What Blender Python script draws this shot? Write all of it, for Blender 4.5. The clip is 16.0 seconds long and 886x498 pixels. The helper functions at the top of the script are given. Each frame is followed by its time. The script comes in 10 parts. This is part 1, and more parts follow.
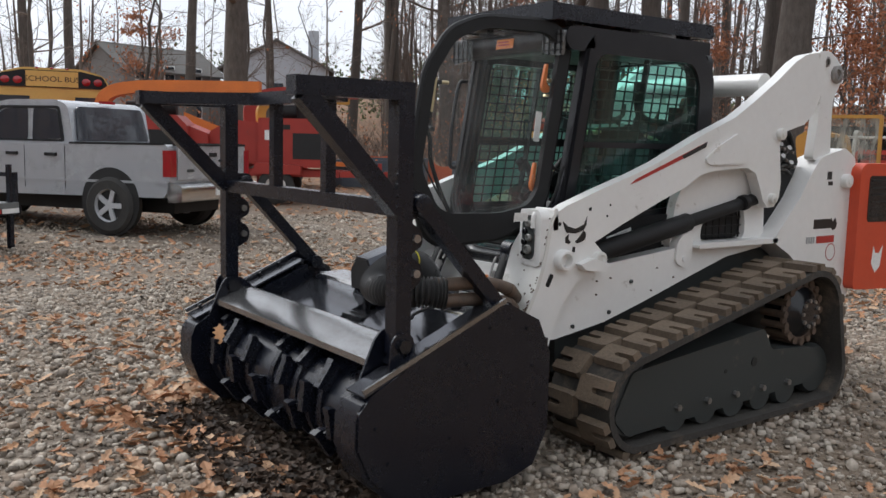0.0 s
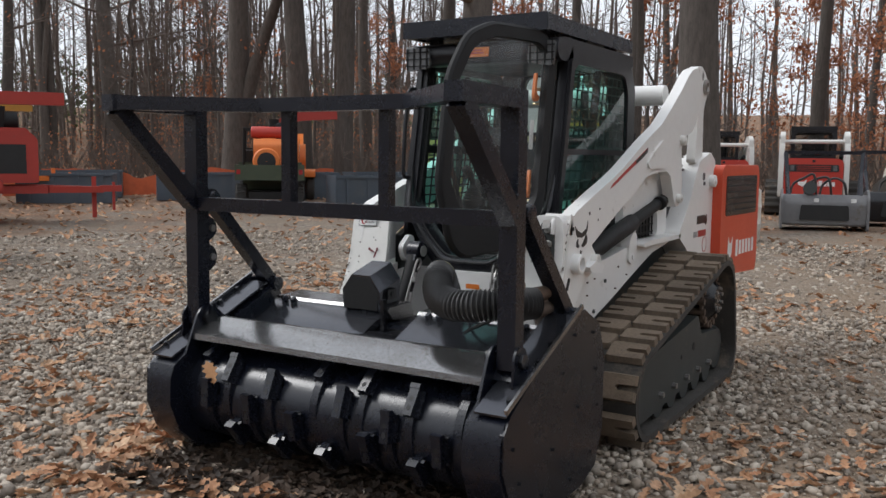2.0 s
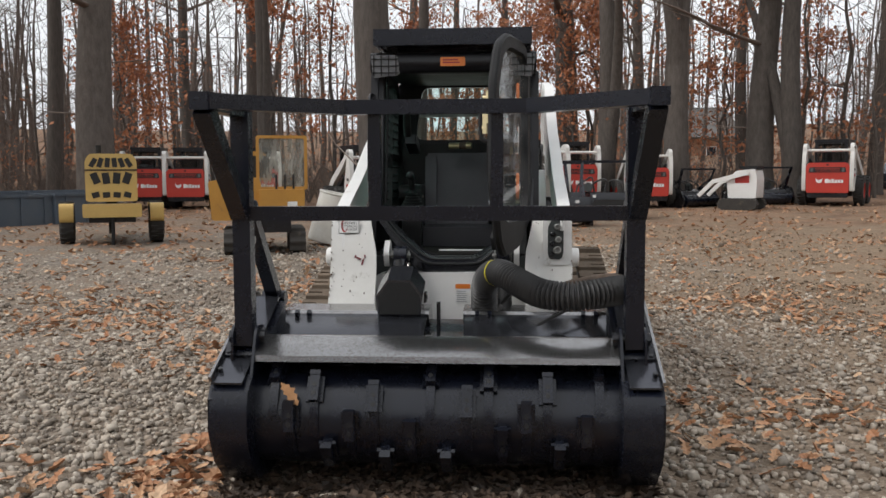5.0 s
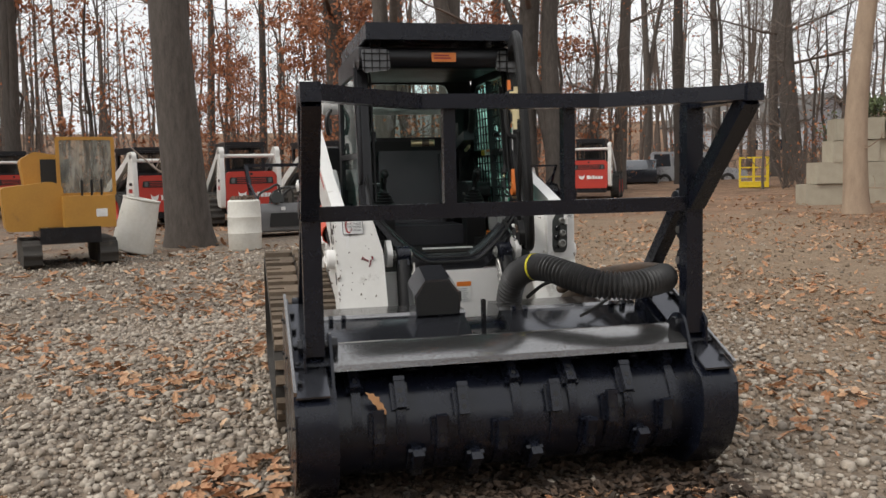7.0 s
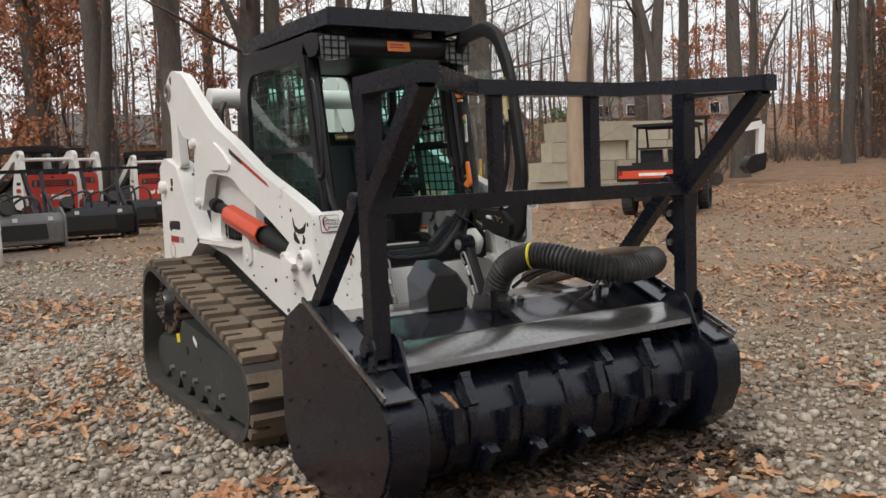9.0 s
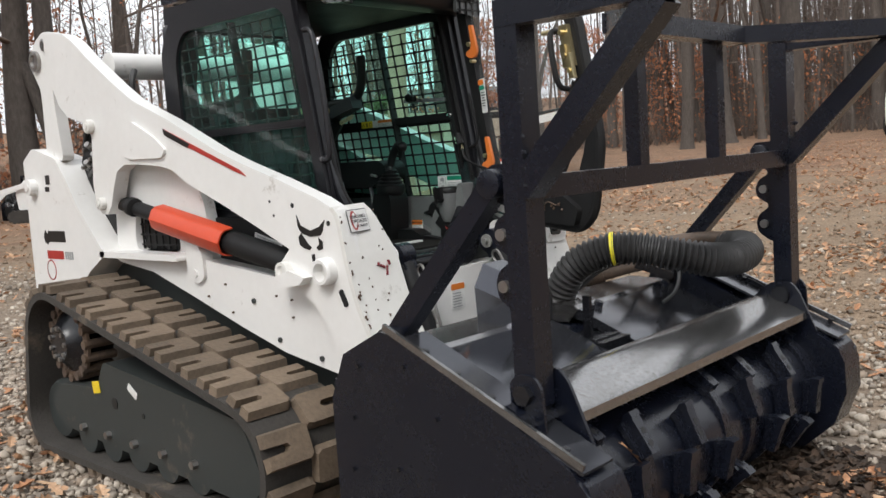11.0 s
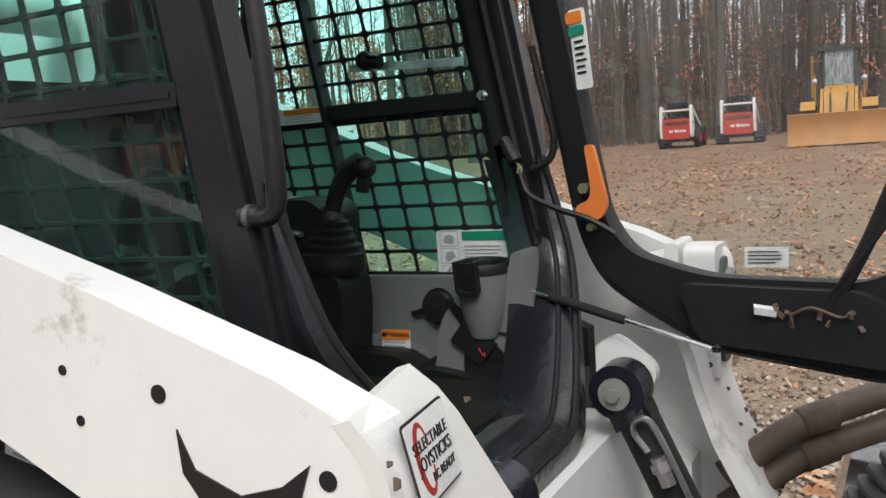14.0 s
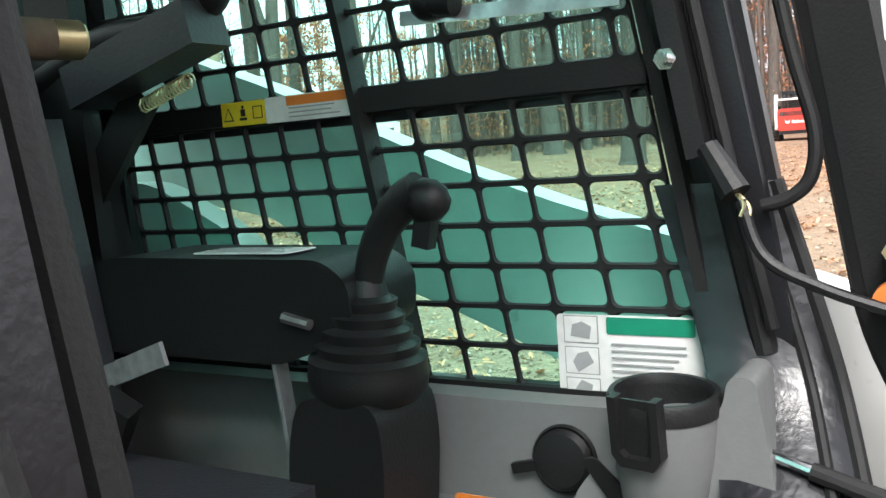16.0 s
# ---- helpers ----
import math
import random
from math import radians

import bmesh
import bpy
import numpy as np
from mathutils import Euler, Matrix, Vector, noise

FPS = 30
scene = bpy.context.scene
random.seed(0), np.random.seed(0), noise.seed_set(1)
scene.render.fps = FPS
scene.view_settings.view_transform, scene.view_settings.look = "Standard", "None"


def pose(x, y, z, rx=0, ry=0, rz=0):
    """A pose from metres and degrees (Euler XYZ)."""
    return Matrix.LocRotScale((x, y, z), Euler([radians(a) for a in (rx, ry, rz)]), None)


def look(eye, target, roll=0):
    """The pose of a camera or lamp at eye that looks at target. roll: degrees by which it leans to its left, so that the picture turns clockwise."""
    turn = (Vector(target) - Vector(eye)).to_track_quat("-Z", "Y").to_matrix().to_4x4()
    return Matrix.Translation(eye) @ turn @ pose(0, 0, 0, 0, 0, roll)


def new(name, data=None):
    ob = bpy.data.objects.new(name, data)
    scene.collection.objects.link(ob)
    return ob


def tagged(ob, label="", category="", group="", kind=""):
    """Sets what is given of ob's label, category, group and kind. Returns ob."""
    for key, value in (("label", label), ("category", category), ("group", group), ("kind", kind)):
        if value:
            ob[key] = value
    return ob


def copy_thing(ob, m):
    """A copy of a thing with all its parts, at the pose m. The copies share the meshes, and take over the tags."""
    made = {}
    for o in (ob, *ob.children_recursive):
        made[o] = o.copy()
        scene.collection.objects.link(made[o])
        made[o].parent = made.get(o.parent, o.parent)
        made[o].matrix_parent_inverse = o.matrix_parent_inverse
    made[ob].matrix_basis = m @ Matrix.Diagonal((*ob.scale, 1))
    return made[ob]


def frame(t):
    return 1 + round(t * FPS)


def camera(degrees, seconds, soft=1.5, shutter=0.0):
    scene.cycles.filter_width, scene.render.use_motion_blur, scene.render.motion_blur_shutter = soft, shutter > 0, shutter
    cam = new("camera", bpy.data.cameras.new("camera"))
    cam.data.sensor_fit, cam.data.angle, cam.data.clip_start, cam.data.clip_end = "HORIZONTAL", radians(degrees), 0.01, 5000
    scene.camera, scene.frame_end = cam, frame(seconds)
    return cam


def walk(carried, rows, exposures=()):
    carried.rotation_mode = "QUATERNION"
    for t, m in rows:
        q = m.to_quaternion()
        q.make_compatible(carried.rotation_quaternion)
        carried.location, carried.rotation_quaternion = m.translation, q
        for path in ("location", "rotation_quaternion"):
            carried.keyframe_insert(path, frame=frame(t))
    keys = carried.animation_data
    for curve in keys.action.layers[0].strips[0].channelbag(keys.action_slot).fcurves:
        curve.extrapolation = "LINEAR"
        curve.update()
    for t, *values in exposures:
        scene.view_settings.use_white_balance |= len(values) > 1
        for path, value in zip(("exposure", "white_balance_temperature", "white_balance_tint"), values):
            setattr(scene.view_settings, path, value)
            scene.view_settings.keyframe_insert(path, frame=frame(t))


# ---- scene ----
cam = camera(52.9, 16.0)
PATH = [
    (0, (3.93, 3.787, 1.507), (2.758, 2.184, 1.27), 1.4),
    (0.5, (4.281, 3.459, 1.497), (2.944, 1.989, 1.268), 1.4),
    (1, (4.563, 3.099, 1.491), (3.079, 1.776, 1.27), 1.1),
    (1.1, (4.614, 3.032, 1.49), (3.106, 1.737, 1.27), 1.0),
    (1.5, (4.816, 2.769, 1.496), (3.218, 1.586, 1.284), 0.8),
    (2, (5.044, 2.404, 1.481), (3.347, 1.366, 1.275), 0.6),
    (2.5, (5.271, 2.065, 1.478), (3.484, 1.189, 1.277), 0.4),
    (3, (5.426, 1.704, 1.443), (3.559, 1.014, 1.248), 0.1),
    (3.5, (5.596, 1.348, 1.436), (3.672, 0.838, 1.247), -0.1),
    (3.7, (5.679, 1.216, 1.447), (3.738, 0.769, 1.26), -0.3),
    (5.8, (5.861, -0.286, 1.4), (3.869, -0.237, 1.23), -0.4),
    (6, (5.861, -0.436, 1.405), (3.871, -0.326, 1.231), -0.6),
    (6.5, (5.813, -0.784, 1.389), (3.839, -0.512, 1.218), -0.9),
    (7, (5.682, -1.116, 1.406), (3.737, -0.684, 1.235), -1.2),
    (7.5, (5.568, -1.465, 1.398), (3.663, -0.881, 1.227), -1.5),
    (8, (5.395, -1.796, 1.4), (3.547, -1.051, 1.228), -1.7),
    (8.5, (5.226, -2.138, 1.393), (3.455, -1.226, 1.217), -2.1),
    (8.7, (5.149, -2.274, 1.385), (3.412, -1.297, 1.209), -2.1),
    (10.8, (3.641, -2.783, 1.354), (2.25, -1.361, 1.146), -3.8),
    (11, (3.457, -2.719, 1.346), (2.091, -1.273, 1.138), -3.9),
    (11.5, (3.021, -2.544, 1.376), (1.726, -1.035, 1.16), -4.0),
    (12, (2.627, -2.354, 1.406), (1.405, -0.786, 1.187), -3.9),
    (12.5, (2.29, -2.115, 1.429), (1.143, -0.492, 1.206), -4.1),
    (13, (2.001, -1.858, 1.438), (0.933, -0.182, 1.214), -4.3),
    (13.5, (1.709, -1.557, 1.437), (0.713, 0.163, 1.213), -4.3),
    (14, (1.427, -1.291, 1.421), (0.477, 0.455, 1.207), -4.0),
    (14.3, (1.289, -1.135, 1.421), (0.355, 0.622, 1.214), -4.1),
    (14.5, (1.201, -1.031, 1.432), (0.276, 0.73, 1.225), -4.3),
    (14.6, (1.171, -0.995, 1.436), (0.247, 0.767, 1.231), -4.1),
    (15, (1.042, -0.852, 1.432), (0.137, 0.923, 1.272), -3.8),
    (15.5, (0.948, -0.659, 1.442), (0.064, 1.124, 1.256), -4.0),
    (16, (0.912, -0.545, 1.453), (-0.116, 1.157, 1.239), -4.1),
]
walk(cam, [(t, look(eye, target, roll)) for t, eye, target, roll in PATH],
     [(0, 0.04, 6250, 10), (2.0, -0.06, 6250, 10), (3.5, -0.05, 6300, 10), (6.0, -0.04, 6650, 10), (9.0, -0.03, 6750, 10), (11.0, 0.26, 6500, 10), (12.0, 0.26, 6500, 10), (12.5, 0.20, 6500, 10), (13.5, 0.32, 6500, 10), (14.0, 0.36, 6500, 10), (14.5, 0.54, 6500, 10), (15.0, 1.25, 6500, 10), (15.5, 1.52, 6500, 10), (16.0, 1.62, 6500, 10)])


# ---- world and light ----
SUN_ELEV, SUN_AZ = 48.0, 156.0
world = bpy.data.worlds.new("overcast_sky")
scene.world = world
world.use_nodes = True
wt = world.node_tree
wt.nodes.clear()
w_out = wt.nodes.new("ShaderNodeOutputWorld")
w_bg = wt.nodes.new("ShaderNodeBackground")
w_sky = wt.nodes.new("ShaderNodeTexSky")
w_sky.sky_type = "NISHITA"
w_sky.sun_disc = False
w_sky.sun_elevation, w_sky.sun_rotation = radians(SUN_ELEV), radians(SUN_AZ)
w_sky.dust_density, w_sky.air_density, w_sky.ozone_density = 6.0, 1.0, 1.0
# a closed cloud deck greys the clear sky
w_hsv = wt.nodes.new("ShaderNodeHueSaturation")
w_hsv.inputs["Saturation"].default_value = 0.10
w_mix = wt.nodes.new("ShaderNodeMixRGB")
w_mix.inputs["Fac"].default_value = 0.70
w_tc = wt.nodes.new("ShaderNodeTexCoord")
w_cl = wt.nodes.new("ShaderNodeTexNoise")
w_cl.inputs["Scale"].default_value = 2.2
w_cl.inputs["Detail"].default_value = 5.0
w_cr = wt.nodes.new("ShaderNodeValToRGB")
w_cr.color_ramp.elements[0].position, w_cr.color_ramp.elements[0].color = 0.3, (8.0, 8.3, 8.9, 1)
w_cr.color_ramp.elements[1].position, w_cr.color_ramp.elements[1].color = 0.75, (10.7, 10.9, 11.2, 1)
wt.links.new(w_tc.outputs["Generated"], w_cl.inputs["Vector"])
wt.links.new(w_cl.outputs["Fac"], w_cr.inputs["Fac"])
wt.links.new(w_sky.outputs["Color"], w_hsv.inputs["Color"])
wt.links.new(w_hsv.outputs["Color"], w_mix.inputs["Color1"])
wt.links.new(w_cr.outputs["Color"], w_mix.inputs["Color2"])
wt.links.new(w_mix.outputs["Color"], w_bg.inputs["Color"])
wt.links.new(w_bg.outputs["Background"], w_out.inputs["Surface"])
w_bg.inputs["Strength"].default_value = 0.132

sun_data = bpy.data.lights.new("sun", "SUN")
sun_data.energy, sun_data.angle, sun_data.color = 1.25, radians(18), (1.0, 0.97, 0.93)
sun = new("sun", sun_data)
_a, _e = radians(SUN_AZ), radians(SUN_ELEV)
_sd = Vector((math.sin(_a) * math.cos(_e), math.cos(_a) * math.cos(_e), math.sin(_e)))
sun.matrix_world = look(_sd * 60, (0, 0, 0))


# ---- materials ----
def mat(name, col, col2=None, rough=0.5, metal=0.0, scale=6.0, fine=60.0, mixw=0.5, bump=0.0, bump_scale=None,
        rough_var=0.12, dirt=None, dirt_amt=0.0, dirt_scale=3.0, coat=0.0, rand=0.0, spec=0.5, stretch=None):
    """Two-scale procedural paint, metal, rubber, wood or stone."""
    m = bpy.data.materials.new(name)
    m.use_nodes = True
    nt = m.node_tree
    N, L = nt.nodes, nt.links
    bsdf = N["Principled BSDF"]
    tc = N.new("ShaderNodeTexCoord")
    mp = N.new("ShaderNodeMapping")
    if stretch:
        mp.inputs["Scale"].default_value = stretch
    L.new(tc.outputs["Object"], mp.inputs["Vector"])
    n1 = N.new("ShaderNodeTexNoise")
    n1.inputs["Scale"].default_value, n1.inputs["Detail"].default_value = scale, 6
    n2 = N.new("ShaderNodeTexNoise")
    n2.inputs["Scale"].default_value, n2.inputs["Detail"].default_value = fine, 4
    for n in (n1, n2):
        L.new(mp.outputs["Vector"], n.inputs["Vector"])
    mid = N.new("ShaderNodeMath")
    mid.operation = "MULTIPLY_ADD"
    L.new(n1.outputs["Fac"], mid.inputs[0])
    mid.inputs[1].default_value = 0.65
    hlf = N.new("ShaderNodeMath")
    hlf.operation = "MULTIPLY"
    hlf.inputs[1].default_value = 0.35
    L.new(n2.outputs["Fac"], hlf.inputs[0])
    L.new(hlf.outputs[0], mid.inputs[2])
    ramp = N.new("ShaderNodeMapRange")
    ramp.inputs["From Min"].default_value, ramp.inputs["From Max"].default_value = 0.5 - mixw * 0.35, 0.5 + mixw * 0.35
    L.new(mid.outputs[0], ramp.inputs["Value"])
    mix = N.new("ShaderNodeMixRGB")
    mix.inputs["Color1"].default_value = (*col, 1)
    mix.inputs["Color2"].default_value = (*(col2 or [c * 0.8 for c in col]), 1)
    L.new(ramp.outputs[0], mix.inputs["Fac"])
    out = mix.outputs["Color"]
    if dirt:
        n3 = N.new("ShaderNodeTexNoise")
        n3.inputs["Scale"].default_value, n3.inputs["Detail"].default_value, n3.inputs["Roughness"].default_value = dirt_scale, 9, 0.7
        L.new(mp.outputs["Vector"], n3.inputs["Vector"])
        r3 = N.new("ShaderNodeMapRange")
        r3.inputs["From Min"].default_value, r3.inputs["From Max"].default_value = 0.68 - dirt_amt * 0.4, 0.80 - dirt_amt * 0.2
        L.new(n3.outputs["Fac"], r3.inputs["Value"])
        dm = N.new("ShaderNodeMixRGB")
        dm.inputs["Color2"].default_value = (*dirt, 1)
        L.new(r3.outputs[0], dm.inputs["Fac"])
        L.new(out, dm.inputs["Color1"])
        out = dm.outputs["Color"]
    if rand:
        oi = N.new("ShaderNodeObjectInfo")
        rm = N.new("ShaderNodeMapRange")
        rm.inputs["To Min"].default_value, rm.inputs["To Max"].default_value = 1 - rand, 1 + rand
        L.new(oi.outputs["Random"], rm.inputs["Value"])
        hv = N.new("ShaderNodeHueSaturation")
        L.new(rm.outputs[0], hv.inputs["Value"])
        L.new(out, hv.inputs["Color"])
        out = hv.outputs["Color"]
    L.new(out, bsdf.inputs["Base Color"])
    rr = N.new("ShaderNodeMapRange")
    rr.inputs["To Min"].default_value, rr.inputs["To Max"].default_value = max(0.02, rough - rough_var), min(1, rough + rough_var)
    L.new(mid.outputs[0], rr.inputs["Value"])
    L.new(rr.outputs[0], bsdf.inputs["Roughness"])
    bsdf.inputs["Metallic"].default_value = metal
    bsdf.inputs["Specular IOR Level"].default_value = spec
    bsdf.inputs["Coat Weight"].default_value = coat
    if bump:
        bn = N.new("ShaderNodeBump")
        bn.inputs["Strength"].default_value, bn.inputs["Distance"].default_value = bump, 0.01
        if bump_scale:
            n4 = N.new("ShaderNodeTexNoise")
            n4.inputs["Scale"].default_value, n4.inputs["Detail"].default_value = bump_scale, 5
            L.new(mp.outputs["Vector"], n4.inputs["Vector"])
            L.new(n4.outputs["Fac"], bn.inputs["Height"])
        else:
            L.new(mid.outputs[0], bn.inputs["Height"])
        L.new(bn.outputs["Normal"], bsdf.inputs["Normal"])
    return m


def glass_mat(name, tint, clear=0.85, rough=0.02, dust=(0.5, 0.5, 0.5), dust_amt=0.05):
    """A thin pane: tinted see-through with a Fresnel gloss and a film of dust."""
    m = bpy.data.materials.new(name)
    m.use_nodes = True
    N, L = m.node_tree.nodes, m.node_tree.links
    N.remove(N["Principled BSDF"])
    tr = N.new("ShaderNodeBsdfTransparent")
    tr.inputs["Color"].default_value = (*tint, 1)
    gl = N.new("ShaderNodeBsdfGlossy")
    gl.inputs["Roughness"].default_value = rough
    df = N.new("ShaderNodeBsdfDiffuse")
    df.inputs["Color"].default_value = (*dust, 1)
    lw = N.new("ShaderNodeLayerWeight")
    pw = N.new("ShaderNodeMath")
    pw.operation = "POWER"
    pw.inputs[1].default_value = 4.5
    L.new(lw.outputs["Facing"], pw.inputs[0])
    fr = N.new("ShaderNodeMath")
    fr.operation = "MULTIPLY_ADD"
    fr.inputs[1].default_value, fr.inputs[2].default_value = 0.9, 0.045
    L.new(pw.outputs[0], fr.inputs[0])
    nz = N.new("ShaderNodeTexNoise")
    tc = N.new("ShaderNodeTexCoord")
    mp = N.new("ShaderNodeMapping")
    mp.inputs["Scale"].default_value = (9, 9, 2.0)
    L.new(tc.outputs["Object"], mp.inputs["Vector"])
    L.new(mp.outputs["Vector"], nz.inputs["Vector"])
    nz.inputs["Scale"].default_value, nz.inputs["Detail"].default_value = 1.5, 8
    mr = N.new("ShaderNodeMapRange")
    mr.inputs["From Min"].default_value, mr.inputs["From Max"].default_value = 0.35, 0.8
    mr.inputs["To Min"].default_value, mr.inputs["To Max"].default_value = dust_amt * 0.4, dust_amt * 2.2
    L.new(nz.outputs["Fac"], mr.inputs["Value"])
    m1 = N.new("ShaderNodeMixShader")
    L.new(mr.outputs[0], m1.inputs["Fac"])
    L.new(tr.outputs[0], m1.inputs[1])
    L.new(df.outputs[0], m1.inputs[2])
    m2 = N.new("ShaderNodeMixShader")
    L.new(fr.outputs[0], m2.inputs["Fac"])
    L.new(m1.outputs[0], m2.inputs[1])
    L.new(gl.outputs[0], m2.inputs[2])
    L.new(m2.outputs[0], N["Material Output"].inputs["Surface"])
    return m


def emit_lens(name, col):
    return mat(name, col, rough=0.15, coat=0.5, mixw=0.3)


WHITE = mat("white_paint", (0.79, 0.785, 0.765), (0.69, 0.68, 0.655), rough=0.38, scale=2.0, fine=25, mixw=0.9, dirt=(0.30, 0.26, 0.20), dirt_amt=0.12, dirt_scale=7, coat=0.15)
WHITE_OLD = mat("old_white_paint", (0.74, 0.73, 0.70), (0.60, 0.59, 0.55), rough=0.45, scale=3, fine=30, mixw=0.9, dirt=(0.2, 0.17, 0.13), dirt_amt=0.18, dirt_scale=5)
BLACK = mat("black_enamel", (0.0045, 0.0060, 0.0120), (0.0075, 0.0090, 0.0150), rough=0.27, scale=5, fine=90, mixw=0.8, bump=0.03, bump_scale=45, rough_var=0.07, spec=0.48, dirt=(0.05, 0.047, 0.042), dirt_amt=0.03, dirt_scale=60)
BLACK_DUSTY = mat("dusty_black_steel", (0.006, 0.007, 0.010), (0.012, 0.012, 0.014), rough=0.25, scale=5, fine=120, mixw=0.8, dirt=(0.12, 0.11, 0.10), dirt_amt=0.07, dirt_scale=80, bump=0.12, bump_scale=60)
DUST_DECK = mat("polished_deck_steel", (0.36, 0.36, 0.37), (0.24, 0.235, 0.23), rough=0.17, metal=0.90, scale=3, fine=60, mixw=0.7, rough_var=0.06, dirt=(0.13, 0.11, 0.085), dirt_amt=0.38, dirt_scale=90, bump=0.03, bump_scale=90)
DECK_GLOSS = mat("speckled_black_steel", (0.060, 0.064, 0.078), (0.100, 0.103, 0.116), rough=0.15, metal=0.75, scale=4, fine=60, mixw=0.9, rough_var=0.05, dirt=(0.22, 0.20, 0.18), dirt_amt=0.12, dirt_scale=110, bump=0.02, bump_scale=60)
BLACK_MATT = mat("black_plastic", (0.008, 0.008, 0.009), (0.014, 0.014, 0.014), rough=0.62, scale=8, fine=200, bump=0.12, bump_scale=300, spec=0.32)
CAB_BLACK = mat("cab_black_paint", (0.0075, 0.0077, 0.0100), (0.0125, 0.0125, 0.0150), rough=0.34, scale=9, fine=90, mixw=0.6, dirt=(0.042, 0.038, 0.036), dirt_amt=0.13, dirt_scale=22, spec=0.40, bump=0.08, bump_scale=220)
RUBBER = mat("track_rubber", (0.055, 0.049, 0.042), (0.028, 0.026, 0.024), rough=0.85, scale=5, fine=60, mixw=0.9, bump=0.4, bump_scale=70, dirt=(0.16, 0.125, 0.09), dirt_amt=0.30, dirt_scale=4, rand=0.12)
LUG_TOP = mat("muddy_lug_rubber", (0.215, 0.158, 0.108), (0.055, 0.044, 0.034), rough=0.92, scale=7, fine=70, mixw=0.9, bump=0.4, bump_scale=80, rand=0.22)
TYRE = mat("tyre_rubber", (0.022, 0.022, 0.022), (0.045, 0.042, 0.038), rough=0.85, scale=8, fine=60, bump=0.2)
HOSE = mat("hose_rubber", (0.022, 0.022, 0.023), (0.045, 0.044, 0.043), rough=0.48, scale=10, fine=80, mixw=0.8)
BROWN_HOSE = mat("brown_hose", (0.13, 0.085, 0.058), (0.06, 0.045, 0.035), rough=0.6, scale=12, fine=60)
ORANGE_RED = mat("orange_red_paint", (0.62, 0.075, 0.028), (0.52, 0.06, 0.022), rough=0.38, scale=3, fine=30, mixw=0.9, dirt=(0.25, 0.1, 0.06), dirt_amt=0.06)
LOADER_RED = mat("scarlet_paint", (0.50, 0.042, 0.026), (0.40, 0.034, 0.022), rough=0.42, scale=3, fine=30, mixw=0.9, dirt=(0.2, 0.08, 0.05), dirt_amt=0.10)
RED_OLD = mat("weathered_red_paint", (0.40, 0.035, 0.022), (0.28, 0.028, 0.02), rough=0.5, scale=4, fine=40, mixw=0.9, dirt=(0.1, 0.05, 0.04), dirt_amt=0.12)
ORANGE = mat("orange_paint", (0.72, 0.19, 0.03), (0.58, 0.15, 0.03), rough=0.45, scale=3, fine=30, dirt=(0.2, 0.1, 0.05), dirt_amt=0.1)
YELLOW = mat("ochre_yellow_paint", (0.50, 0.255, 0.040), (0.36, 0.175, 0.032), rough=0.5, scale=3, fine=30, mixw=0.9, dirt=(0.16, 0.1, 0.05), dirt_amt=0.14)
YELLOW_PALE = mat("faded_yellow_paint", (0.60, 0.41, 0.13), (0.46, 0.31, 0.10), rough=0.5, scale=3, fine=30, mixw=0.9, dirt=(0.16, 0.1, 0.05), dirt_amt=0.14)
TAPE_Y = mat("yellow_tape", (0.75, 0.66, 0.03), rough=0.5)
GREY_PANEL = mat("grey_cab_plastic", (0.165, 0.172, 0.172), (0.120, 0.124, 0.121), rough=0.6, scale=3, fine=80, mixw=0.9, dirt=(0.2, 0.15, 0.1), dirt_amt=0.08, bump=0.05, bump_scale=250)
FLOOR_RUBBER = mat("rubber_floor_mat", (0.010, 0.010, 0.010), (0.018, 0.016, 0.014), rough=0.88, scale=8, fine=120, mixw=0.8, bump=0.2, bump_scale=150, spec=0.12, dirt=(0.06, 0.048, 0.036), dirt_amt=0.12, dirt_scale=9)
SEAT_BLACK = mat("black_vinyl", (0.014, 0.014, 0.016), (0.026, 0.025, 0.026), rough=0.42, scale=6, fine=150, bump=0.10, bump_scale=160)
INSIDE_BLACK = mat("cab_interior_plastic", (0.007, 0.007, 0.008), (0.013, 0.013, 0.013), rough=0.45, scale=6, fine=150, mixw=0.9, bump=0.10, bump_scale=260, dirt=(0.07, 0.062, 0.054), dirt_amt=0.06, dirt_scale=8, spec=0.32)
SEAT_VINYL = mat("seat_vinyl", (0.028, 0.029, 0.036), (0.040, 0.040, 0.045), rough=0.36, scale=6, fine=150, bump=0.10, bump_scale=160)
STEEL = mat("bare_steel", (0.42, 0.41, 0.40), (0.30, 0.28, 0.26), rough=0.35, metal=0.9, scale=10, fine=60)
STEEL_WORN = mat("worn_dark_steel", (0.16, 0.155, 0.15), (0.045, 0.045, 0.048), rough=0.45, metal=0.4, scale=25, fine=120, mixw=0.9, bump=0.1)
PIN_STEEL = mat("dull_grey_steel", (0.30, 0.30, 0.28), (0.20, 0.20, 0.19), rough=0.5, metal=0.3, scale=15, fine=80)
BRASS = mat("zinc_plated_brass", (0.62, 0.52, 0.30), (0.5, 0.42, 0.25), rough=0.35, metal=0.9, scale=20)
ALLOY = mat("alloy_rim", (0.55, 0.56, 0.58), (0.45, 0.46, 0.48), rough=0.3, metal=0.15, coat=0.3)
RUSTY = mat("rusty_brown_steel", (0.13, 0.085, 0.055), (0.07, 0.05, 0.04), rough=0.8, scale=15, fine=60, bump=0.2)
